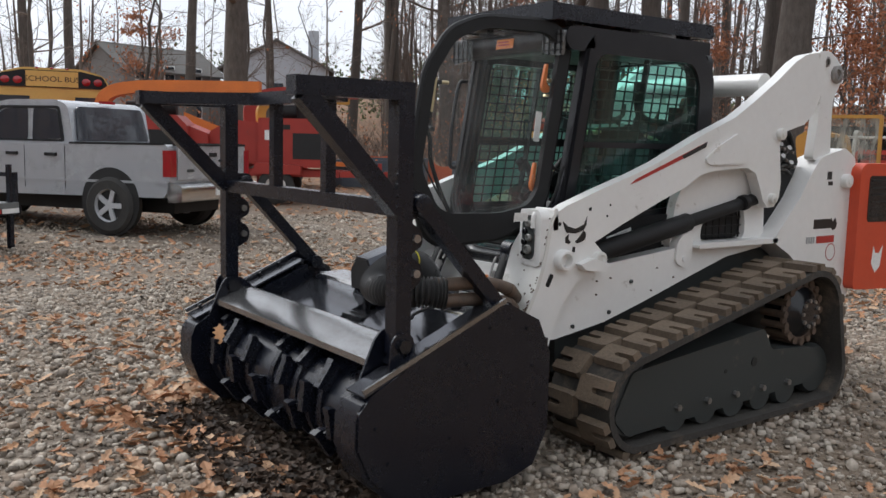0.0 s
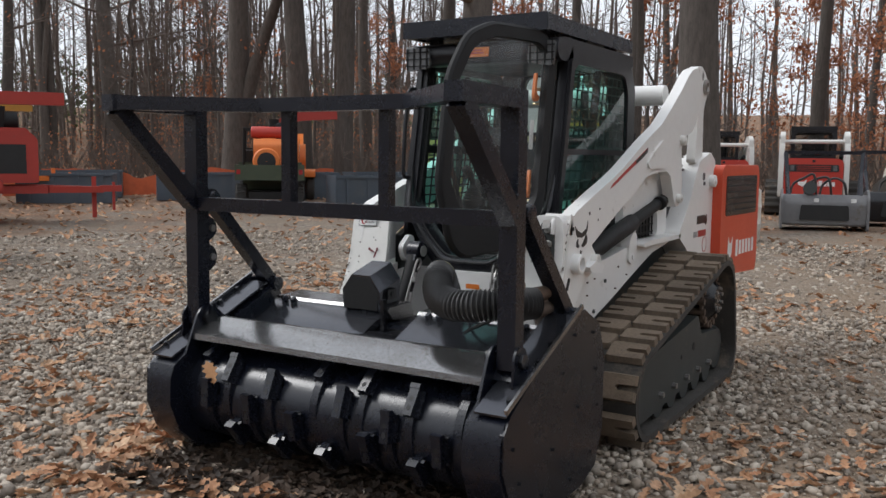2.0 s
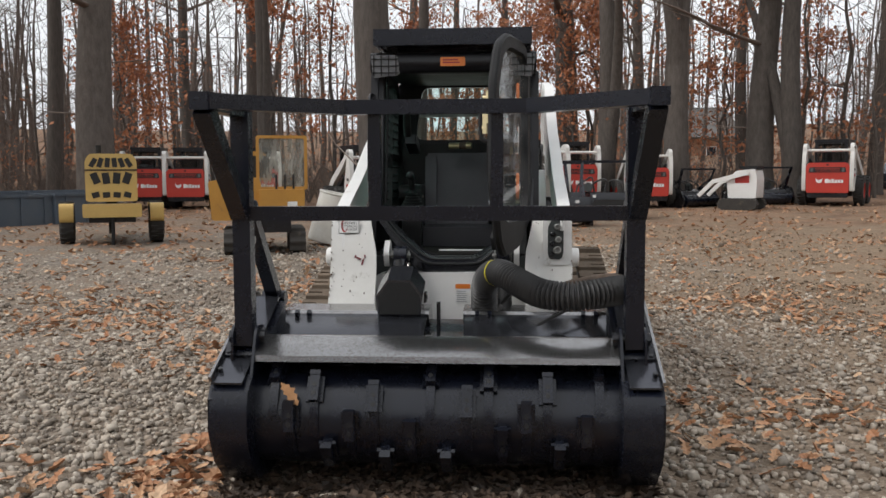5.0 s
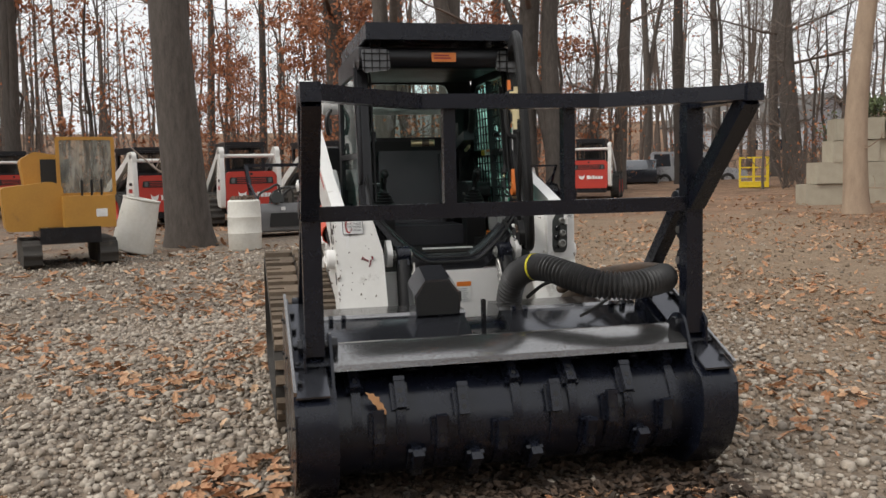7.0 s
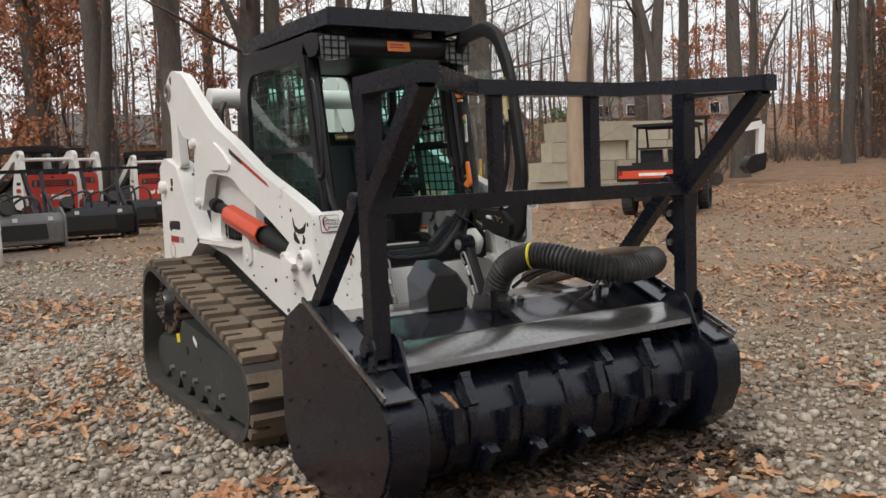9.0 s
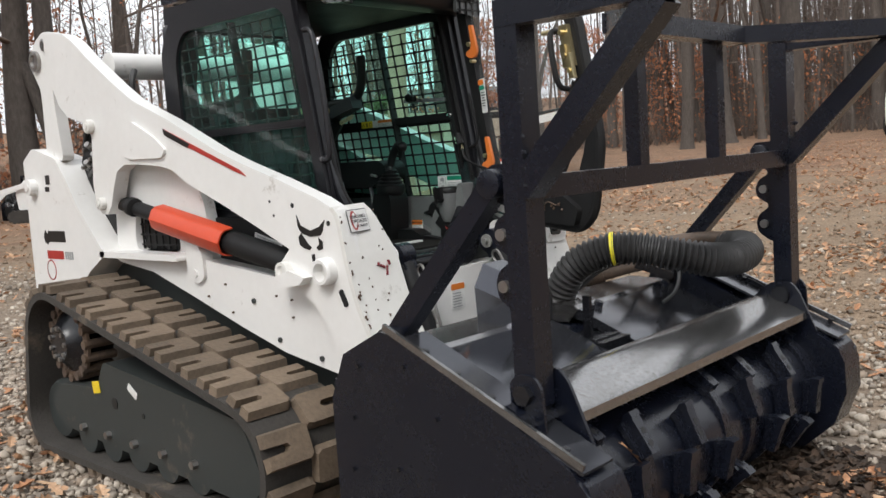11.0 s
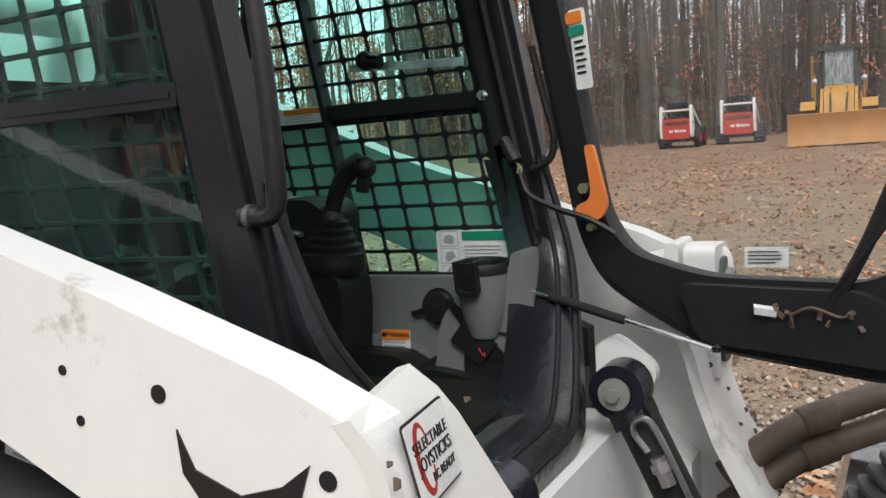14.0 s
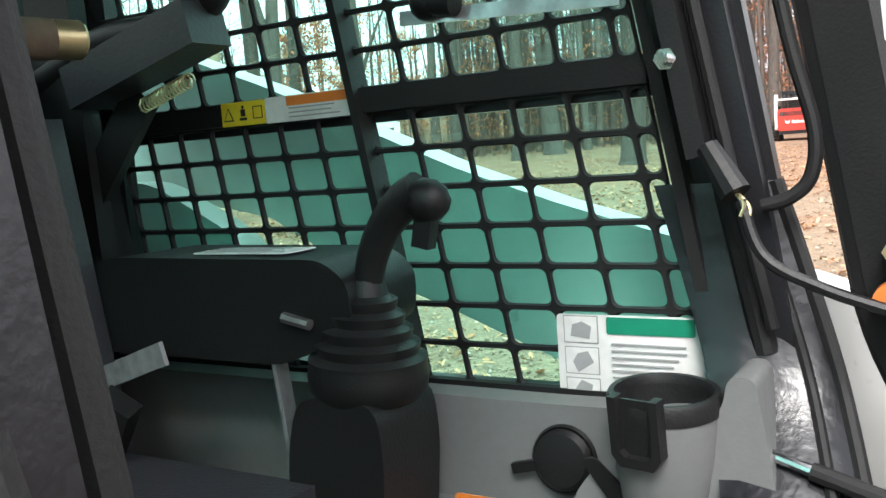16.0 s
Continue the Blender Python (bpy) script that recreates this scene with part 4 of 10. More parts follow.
# the hinge line leans back with the cab front
LEAN = Matrix(((1, 0, -0.165, 0.165 * 1.20), (0, 1, 0, 0), (0, 0, 1, 0), (0, 0, 0, 1)))
DM = LEAN @ Matrix.Translation((HX, HY, 0)) @ Matrix.Rotation(math.atan2(FY - HY, FX - HX), 4, "Z")
DO = [(0.0, 1.25), (0.03, 1.155), (0.22, 1.045), (0.55, 1.015), (0.64, 1.08), (DL, 1.36), (DL, 1.86), (0.66, 2.05), (0.50, 2.12), (0.12, 2.12), (0.0, 2.03)]
DI = [(0.055, 1.28), (0.095, 1.205), (0.24, 1.165), (0.52, 1.165), (0.59, 1.20), (DL - 0.05, 1.38), (DL - 0.05, 1.84), (0.62, 2.01), (0.47, 2.07), (0.14, 2.07), (0.055, 2.0)]
b = B()
ring_plate(b, rpoly(DO, 0.06), rpoly(DI, 0.05), -0.022, 0.022)
b.transform(DM)
door = part("cab_door", b, BLACK_MATT, loader, "open cab door with clear dusty glass and black rubber-edged frame")
b = B()
b.faces.new([b.verts.new((x, 0, z)) for x, z in rpoly([(0.04, 1.25), (0.08, 1.19), (0.24, 1.14), (0.55, 1.14), (DL - 0.02, 1.36), (DL - 0.02, 1.86), (0.64, 2.03), (0.48, 2.095), (0.13, 2.095), (0.03, 2.0)], 0.06)])
b.transform(DM)
dg = part("door_glass", b, CLEAR_GLASS, door, "clear door glass with dust streaks")
dg.visible_shadow = False
b = B()
tube(b, [DM @ Vector((p[0], 0, p[1])) for p in rpoly(DO, 0.06)] + [DM @ Vector((rpoly(DO, 0.06)[0][0], 0, rpoly(DO, 0.06)[0][1]))], 0.022, 8)
part("door_seal", b, BLACK_MATT, door)
b = B()
tube(b, [DM @ Vector(p) for p in spline([(0.66, -0.02, 1.80), (0.66, -0.075, 1.78), (0.66, -0.08, 1.60), (0.66, -0.02, 1.57)], 6)], 0.012, 8)
part("door_handle", b, BLACK_MATT, door)
b = B()
b2 = B()
for i, (px, pz, sx, sz) in enumerate(((0.70, 1.74, 0.05, 0.16), (0.685, 1.70, 0.03, 0.09), (0.715, 1.66, 0.025, 0.10))):
    obox(b2, DM @ pose(px, -0.03 - 0.008 * i, pz), sx, 0.02, sz, 0.004)
rod(b2, DM @ Vector((0.66, -0.05, 1.80)), DM @ Vector((0.60, -0.06, 1.80)), 0.010, n=8)
for px, pz in ((0.70, 1.79), (0.70, 1.70), (0.71, 1.64)):
    rod(b2, DM @ Vector((px, -0.04, pz)), DM @ Vector((px, -0.062, pz)), 0.010, n=6)
part("door_latch", b2, BRASS, door, "zinc-plated latch mechanism")
b.free()
b = B()
tube(b, [DM @ Vector(p) for p in spline([(0.70, -0.03, 1.60), (0.66, -0.035, 1.52), (0.64, -0.03, 1.42), (0.55, -0.04, 1.25), (0.46, -0.04, 1.12), (0.42, -0.03, 1.07)], 6)], 0.011, 8)
tube(b, [DM @ Vector(p) for p in spline([(0.71, -0.03, 1.60), (0.69, -0.04, 1.45), (0.60, -0.04, 1.30), (0.50, -0.05, 1.18), (0.40, -0.03, 1.08)], 6)], 0.005, 6)
part("latch_cable", b, BLACK_MATT, door)
b = B()
prism(b, rpoly([(0.22, 1.05), (0.56, 1.03), (0.60, 1.10), (0.52, 1.155), (0.20, 1.155)], 0.02), -0.05, -0.015, "y", 0.008)
b.transform(DM)
part("door_pan", b, BLACK_MATT, door, "black lower door pan with leaf litter")
b = B()
rnd = random.Random(2)
for i in range(12):
    p = DM @ Vector((rnd.uniform(0.30, 0.52), -0.052 - 0.003 * rnd.random(), rnd.uniform(1.095, 1.125)))
    obox(b, Matrix.Translation(p) @ Euler((rnd.random() * 3, rnd.random() * 3, rnd.random() * 3)).to_matrix().to_4x4(), 0.013, 0.008, 0.003)
tagged(part("debris", b, RUSTY, door), "small dry debris", kind="stuff")
b = B()
obox(b, DM @ pose(0.36, -0.060, 1.118, 20, 10, 30), 0.035, 0.012, 0.014, 0.003)
part("paper_scrap", b, DECAL_WHITE, door, "white paper scrap")
b = B()
tube(b, [DM @ Vector(p) for p in spline([(0.40, -0.055, 1.112), (0.44, -0.062, 1.128), (0.48, -0.056, 1.114), (0.50, -0.060, 1.122)], 5)], 0.003, 6)
part("copper_wire", b, RUSTY, door, "short end of copper wire")
decal("label", DM @ face_pose(0.088, -0.026, 1.60, (0, -1, 0)), 0.035, 0.15, DECAL_WHITE, door, "white warning label strip")
decal("label_head", DM @ face_pose(0.088, -0.028, 1.66, (0, -1, 0)), 0.034, 0.022, DECAL_ORANGE, door)
decal("label_head", DM @ face_pose(0.088, -0.028, 1.635, (0, -1, 0)), 0.034, 0.018, DECAL_GREEN, door)
bars_on("print", DM @ face_pose(0.088, -0.028, 1.585, (0, -1, 0)), 0.024, 0.07, 6, DECAL_BLACK, door, seed=8, frac=0.35)
# orange latches on the hinge side
for z in (1.30, 1.80):
    b = B()
    HK = [(-0.007, 0.075), (0.010, 0.075), (0.034, -0.04), (0.022, -0.068), (-0.007, -0.072), (-0.034, -0.054), (-0.026, -0.040), (-0.003, -0.031), (0.003, -0.012)]
    prism(b, rpoly(HK, 0.012, 3), -0.008, 0.008, "y", 0.002)
    hk = part("hinge_latch", b, ORANGE, cab, "orange door hinge latch")
    hk.matrix_basis = pose(0.860 - (z - 1.30) * 0.11, 0.365, z + 0.042, 0, 0, 0)
    b = B()
    rod(b, (0.848 - (z - 1.30) * 0.11, 0.353, z + 0.034), (0.848 - (z - 1.30) * 0.11, 0.385, z + 0.034), 0.011, n=6)
    part("bolt", b, BRASS, hk).matrix_basis = hk.matrix_basis.inverted()
    b = B()
    rod(b, (0.858 - (z - 1.30) * 0.11, 0.353, z - 0.042), (0.858 - (z - 1.30) * 0.11, 0.385, z - 0.042), 0.008, n=6)
    part("bolt", b, BRASS, hk).matrix_basis = hk.matrix_basis.inverted()
b = B()
tube(b, spline([(0.725, 0.40, 1.376), (0.752, 0.40, 1.384), (0.772, 0.40, 1.405), (0.776, 0.40, 1.45), (0.757, 0.40, 1.53), (0.74, 0.40, 1.62)], 6), 0.0075, 10)
part("hinge_loop", b, BLACK_MATT, cab)
# gas strut
b = B()
rod(b, (0.775, 0.335, 1.125), (0.93, 0.315, 1.085), 0.009, n=10)
strut = part("gas_strut", b, BLACK_MATT, door, "black gas strut with bright rod")
b = B()
rod(b, (0.70, 0.345, 1.145), (0.78, 0.334, 1.124), 0.006, n=10)
ball(b, (0.70, 0.345, 1.145), 0.010, 1)
part("strut_end", b, CHROME, strut)
b = B()
rod(b, (0.925, 0.316, 1.087), (1.10, 0.30, 1.04), 0.0045, n=10)
ball(b, (1.10, 0.30, 1.04), 0.010, 1)
part("strut_rod", b, CHROME, strut)

# coupler block on the left arm front
b = B()
prism(b, rpoly([(0.50, 0.925), (0.640, 0.925), (0.652, 0.96), (0.652, 1.165), (0.630, 1.198), (0.50, 1.198)], 0.02), 1.000, 1.062, "x", 0.008)
bx = part("coupler_block", b, WHITE, loader, "white coupler block on the arm front")
b = B()
prism(b, rpoly([(0.532, 0.958), (0.592, 0.955), (0.608, 0.985), (0.608, 1.14), (0.585, 1.172), (0.545, 1.168), (0.525, 1.13), (0.525, 0.99)], 0.012), 1.058, 1.070, "x", 0.004)
panel = part("coupler_panel", b, DARK_GREY, bx, "dark recessed coupler panel")
for y, z, r in ((0.575, 1.130, 0.017), (0.552, 1.090, 0.015), (0.580, 1.062, 0.018), (0.548, 1.040, 0.015), (0.575, 1.005, 0.022), (0.545, 0.985, 0.012)):
    b = B()
    lathe(b, [(r, 0), (r, 0.016), (r * 0.7, 0.020), (r * 0.6, 0.010), (0.002, 0.010)], (1.068, y, z), (1, 0, 0.1), 16, close=False)
    part("coupler", b, PIN_STEEL if r > 0.016 else BLACK_DUSTY, panel)
# joystick decal and scratch on the right arm front
SN = Vector((0.96, 0.15, 0.22)).normalized()
SC = Vector((1.001, -0.562, 1.132))
def on_sticker(dx, dy, k):
    return face_pose(*(SC + SN * (0.001 + 0.0012 * k)), SN) @ pose(dx, dy, 0)
decal("sticker", on_sticker(0, 0, 0), 0.112, 0.085, DECAL_BLACK, loader, "white sticker about selectable joysticks", t=0.001)
decal("sticker_face", on_sticker(0, 0, 1), 0.106, 0.079, DECAL_WHITE, loader, t=0.001, r=0.004)
text_part("lettering", "SELECTABLE", 0.0165, DECAL_BLACK, loader, on_sticker(0, 0.014, 2.2))
text_part("lettering", "JOYSTICKS", 0.0185, DECAL_BLACK, loader, on_sticker(0.002, -0.003, 2.2))
text_part("lettering", "RC READY", 0.013, DECAL_BLACK, loader, on_sticker(0.014, -0.021, 2.2))
b = B()
ARC = [radians(20 + 320 * k / 20) for k in range(21)]
prism(b, [(0.019 * math.cos(a), 0.036 * math.sin(a)) for a in ARC] + [(0.003 + 0.013 * math.cos(a), 0.030 * math.sin(a)) for a in ARC[::-1]], 0, 0.0006, "z")
b.transform(on_sticker(-0.024, 0.001, 1.8))
part("sticker_arc", b, DECAL_RED, loader)
b = B()
for (dy, dz, l, a) in ((0.0, -0.006, 0.045, 75), (-0.022, 0.012, 0.030, -25), (-0.040, 0.022, 0.016, 60), (0.012, 0.022, 0.020, 100)):
    obox(b, face_pose(1.049, -0.48 + dy, 0.945 + dz, (0.96, 0, 0.26)) @ pose(0, 0, 0.002, 0, 0, a), l, 0.009, 0.006, taper=0.7)
part("scratch", b, SCRAPE_RED, loader, "red paint scrape")
decal("warning_label", face_pose(0.9015, 0.06, 0.745, (1, 0, 0)), 0.085, 0.11, DECAL_WHITE, front, "white and orange warning label")
decal("label_head", face_pose(0.9025, 0.06, 0.787, (1, 0, 0)), 0.083, 0.026, DECAL_ORANGE, front)
bars_on("print", face_pose(0.9025, 0.06, 0.73, (1, 0, 0)), 0.07, 0.07, 6, DECAL_GREY, front, seed=4, frac=0.35)

# decals on the rear uprights (brand words as plain bars)
for s in (1, -1):
    fx = (0, s, 0)
    b = B()
    obox(b, pose(-1.33, s * 0.661, 1.055), 0.20, 0.002, 0.060, 0.0)
    part("brand_bar", b, DECAL_BLACK, loader, "black brand lettering shown as a bar")
    b = B()
    prism(b, [(-1.47, 1.09), (-1.495, 1.05), (-1.48, 1.02), (-1.45, 1.01), (-1.425, 1.03), (-1.425, 1.09), (-1.445, 1.065)], s * 0.66, s * 0.662, "y")
    part("emblem", b, DECAL_BLACK, loader)
    b = B()
    obox(b, pose(-1.37, s * 0.661, 0.955), 0.20, 0.002, 0.045, 0.0)
    part("model_bar", b, DECAL_RED, loader, "red model plate bar")
    b = B()
    for i in range(4):
        obox(b, pose(-1.24 + i * 0.025, s * 0.662, 0.955), 0.016, 0.002, 0.04, 0.0)
    part("model_bars", b, DECAL_GREY, loader)
    b = B()
    lathe(b, [(0.05, 0), (0.056, 0), (0.056, 0.002), (0.05, 0.002)], (-1.44, s * 0.66, 0.87), fx, 24, close=False)
    part("round_sticker", b, DECAL_RED, loader)
    b = B()
    obox(b, pose(-1.37, s * 0.661, 1.36), 0.05, 0.002, 0.05, 0.004)
    obox(b, pose(-1.385, s * 0.661, 1.31), 0.05, 0.002, 0.025, 0.004)
    part("pictogram", b, DECAL_BLACK, loader)

# lamp guard loop and label on the left arm
b = B()
prism(b, rpoly([(0.952, 1.10), (0.988, 1.10), (0.985, 1.205), (0.958, 1.205)], 0.01), 0.52, 0.655, "y", 0.006)
lb = part("lamp_bracket", b, WHITE, loader, "white lamp bracket on the left arm")
b = B()
tube(b, spline([(0.985, 0.60, 1.186), (1.03, 0.60, 1.188), (1.058, 0.60, 1.178), (1.068, 0.60, 1.155), (1.069, 0.60, 1.11)], 6), 0.0115, 12)
part("guard_loop", b, WHITE, lb)
decal("label", face_pose(1.145, 0.60, 1.165, (0, -1, 0.15)), 0.085, 0.042, DECAL_WHITE, lb, "white label with small print", r=0.002)
bars_on("print", face_pose(1.145, 0.598, 1.165, (0, -1, 0.15)), 0.072, 0.030, 4, DECAL_BLACK, lb, seed=12, frac=0.35)

# open tailgate
TG = Matrix.Translation((-1.62, 0.66, 0)) @ Matrix.Rotation(radians(177), 4, "Z")
b = B()
prism(b, rpoly([(0.0, 0.62), (0.95, 0.58), (0.98, 0.64), (0.98, 1.36), (0.94, 1.44), (0.05, 1.44), (0.0, 1.40)], 0.04), -0.07, 0.07, "y", 0.02, 3)
gate = part("tailgate", b, ORANGE_RED, loader, "open red tailgate with dark grille")
gate.matrix_basis = TG
b = B()
prism(b, rpoly([(0.10, 1.06), (0.90, 1.06), (0.90, 1.36), (0.10, 1.36)], 0.03), -0.074, -0.068, "y", 0.002)
gr = part("grille_panel", b, BLACK_DUSTY, gate, "dark perforated grille panel")
b = B()
for i in range(6):
    bar(b, (0.13, -0.077, 1.10 + i * 0.046), (0.87, -0.077, 1.10 + i * 0.046), 0.004, 0.010, 0)
part("louvre", b, GRILLE_BLACK, gr)
b = B()
for i in range(6):
    obox(b, pose(0.42 + i * 0.085, -0.0705, 0.80), 0.055, 0.003, 0.11 if i else 0.13, 0.004)
part("brand_bars", b, DECAL_WHITE, gate, "white brand lettering shown as bars")
b = B()
prism(b, [(0.20, 0.90), (0.19, 0.78), (0.24, 0.72), (0.29, 0.76), (0.31, 0.90), (0.27, 0.85), (0.23, 0.85)], -0.0715, -0.069, "y")
part("emblem", b, DECAL_WHITE, gate)

# ---- cab interior ----
b = B()
box(b, -0.37, 0.76, -0.41, 0.41, 0.90, 0.958, 0.003)
part("cab_floor", b, FLOOR_RUBBER, cab, "black rubber floor mat")
for s in (1, -1):
    b = B()
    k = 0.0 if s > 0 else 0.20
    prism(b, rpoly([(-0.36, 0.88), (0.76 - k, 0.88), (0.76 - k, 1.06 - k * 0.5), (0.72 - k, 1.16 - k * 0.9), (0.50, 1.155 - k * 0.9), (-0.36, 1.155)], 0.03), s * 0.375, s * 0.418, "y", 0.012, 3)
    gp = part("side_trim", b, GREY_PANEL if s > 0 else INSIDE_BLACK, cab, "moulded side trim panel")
    b = B()
    prism(b, rpoly([(-0.30, 0.95), (0.50, 0.95), (0.50, 0.975), (0.44, 1.005), (-0.30, 1.010)], 0.015), s * 0.27, s * 0.376, "y", 0.012, 3)
    part("floor_ledge", b, INSIDE_BLACK, gp, "black floor ledge")
    b = B()
    prism(b, rpoly([(0.08, 0.92), (0.36, 0.90), (0.50, 0.98), (0.42, 1.02), (0.10, 1.04)], 0.03), s * 0.345, s * 0.38, "y", 0.014, 3)
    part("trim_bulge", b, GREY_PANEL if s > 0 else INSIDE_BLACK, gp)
# corner moulding with the cup holder on the left side
b = B()
prism(b, rpoly([(0.500, 0.90), (0.745, 0.90), (0.748, 1.08), (0.728, 1.216), (0.702, 1.216), (0.694, 1.175), (0.600, 1.165), (0.566, 1.115), (0.530, 1.07)], 0.03), 0.322, 0.412, "y", 0.018, 3)
part("corner_trim", b, GREY_PANEL, cab, "grey moulded corner trim")
CUP = Vector((0.636, 0.328, 1.192))
b = B()
lathe(b, [(0.010, -0.165), (0.034, -0.150), (0.046, -0.110), (0.053, -0.060), (0.056, -0.030), (0.0560, -0.004), (0.050, -0.002), (0.047, -0.012), (0.044, -0.075), (0.002, -0.080)], CUP, (0.03, -0.05, 1), 36, close=False)
cup = part("cup_holder", b, GREY_PANEL, cab, "grey moulded cup holder with a black lip")
b = B()
lathe(b, [(0.0575, -0.016), (0.0585, 0.000), (0.0560, 0.005), (0.0505, 0.005), (0.0480, -0.002), (0.0470, -0.020)], CUP, (0.03, -0.05, 1), 36, close=False)
part("cup_lip", b, INSIDE_BLACK, cup, "black rubber lip")
b = B()
lathe(b, [(0.0465, -0.004), (0.0435, -0.074), (0.002, -0.078)], CUP, (0.03, -0.05, 1), 30, close=False)
part("cup_liner", b, INSIDE_BLACK, cup)
NOTCH = Matrix.Translation(CUP + Vector((-0.010, -0.0555, -0.024))) @ Matrix.Rotation(radians(-10), 4, "Z") @ Matrix.Rotation(radians(5), 4, "X")
b = B()
prism(b, [(-0.027, 0.036), (-0.027, -0.024), (-0.018, -0.036), (0.018, -0.036), (0.027, -0.024), (0.027, 0.036), (0.018, 0.036), (0.018, -0.020), (0.012, -0.026), (-0.012, -0.026), (-0.018, -0.020), (-0.018, 0.036)], -0.009, 0.006, "y")
box(b, -0.018, 0.018, 0.001, 0.004, -0.028, 0.032)
b.transform(NOTCH)
part("cup_notch", b, INSIDE_BLACK, cup, "black notch for a mug handle")
b = B()
prism(b, rpoly([(0.545, 1.115), (0.560, 1.120), (0.700, 0.985), (0.690, 0.970), (0.600, 1.040)], 0.006), 0.316, 0.3205, "y", 0.001)
part("moulding_groove", b, INSIDE_BLACK, cup)
b = B()
lathe(b, [(0.036, 0), (0.036, 0.008), (0.030, 0.014), (0.002, 0.016)], (0.503, 0.371, 1.092), (0, -1, 0.15), 24)
lathe(b, [(0.038, -0.004), (0.041, 0.002), (0.038, 0.006), (0.035, 0.002)], (0.503, 0.371, 1.092), (0, -1, 0.15), 28, close=False)
obox(b, pose(0.455, 0.366, 1.080, 0, -14, 0), 0.035, 0.010, 0.012, 0.004)
part("socket_cap", b, INSIDE_BLACK, cab, "black rubber socket cap")
b = B()
obox(b, pose(0.609, 0.317, 1.030, 0, 38, 0), 0.085, 0.014, 0.060, 0.006)
sw = part("switch_panel", b, INSIDE_BLACK, cab)
b = B()
tube(b, spline([(0.622, 0.309, 1.02), (0.638, 0.301, 1.005), (0.636, 0.309, 1.012)], 5), 0.0014, 6)
part("red_wire", b, DECAL_RED, sw)
b = B()
lathe(b, [(0.07, 0), (0.07, 0.006), (0.064, 0.006), (0.062, 0.0)], (0.655, 0.321, 0.985), (0.05, -1, 0.05), 26)
lathe(b, [(0.062, 0.001), (0.002, 0.001)], (0.655, 0.321, 0.985), (0.05, -1, 0.05), 26, close=False)
part("speaker_recess", b, INSIDE_BLACK, cab)
decal("warning_label", face_pose(0.404, 0.3445, 1.005, (0, -1, 0.1)), 0.072, 0.075, DECAL_WHITE, cab, "orange and white warning label")
decal("label_head", face_pose(0.404, 0.3432, 1.033, (0, -1, 0.1)), 0.072, 0.022, DECAL_ORANGE, cab)
text_part("lettering", "WARNING", 0.0135, DECAL_BLACK, cab, face_pose(0.410, 0.3412, 1.0328, (0, -1, 0.1)))
b = B()
prism(b, [(-0.0065, -0.005), (0.0065, -0.005), (0, 0.007)], 0, 0.0006, "z")
o = part("hazard_sign", b, DECAL_BLACK, cab)
o.matrix_basis = face_pose(0.375, 0.3412, 1.0328, (0, -1, 0.1))
bars_on("print", face_pose(0.404, 0.3432, 0.996, (0, -1, 0.1)), 0.060, 0.045, 6, DECAL_GREY, cab, seed=5, frac=0.35)
b = B()
prism(b, rpoly([(0.10, 0.90), (0.70, 0.90), (0.66, 0.955), (0.52, 0.975), (0.30, 0.965), (0.10, 1.0)], 0.02), 0.285, 0.372, "y", 0.02, 3)
part("floor_lining", b, INSIDE_BLACK, cab, "black moulded floor lining")
# instruction card in the mesh corner
decal("instruction_card", face_pose(0.562, 0.4355, 1.192, (0, -1, 0)), 0.176, 0.116, DECAL_WHITE, cab, "white and green instruction card")
decal("card_head", face_pose(0.590, 0.4338, 1.238, (0, -1, 0)), 0.104, 0.020, DECAL_GREEN, cab, r=0.002)
bars_on("card_print", face_pose(0.590, 0.4338, 1.184, (0, -1, 0)), 0.094, 0.072, 9, DECAL_GREY, cab, seed=6, frac=0.28)
for i in range(3):
    decal("card_frame", face_pose(0.505, 0.4340, 1.232 - i * 0.038, (0, -1, 0)), 0.044, 0.034, DECAL_GREY, cab, r=0.001, t=0.0006)
    decal("card_field", face_pose(0.505, 0.4332, 1.232 - i * 0.038, (0, -1, 0)), 0.041, 0.031, DECAL_WHITE, cab, r=0.001, t=0.0006)
    b = B()
    prism(b, [(-0.013, -0.008), (0.011, -0.011), (0.014, 0.004), (0.002, 0.010), (-0.010, 0.006)], 0, 0.0006, "z")
    part("card_drawing", b, DECAL_GREY, cab).matrix_basis = face_pose(0.505, 0.4324, 1.232 - i * 0.038, (0, -1, 0)) @ pose(0, 0, 0, 0, 0, 40 * i)
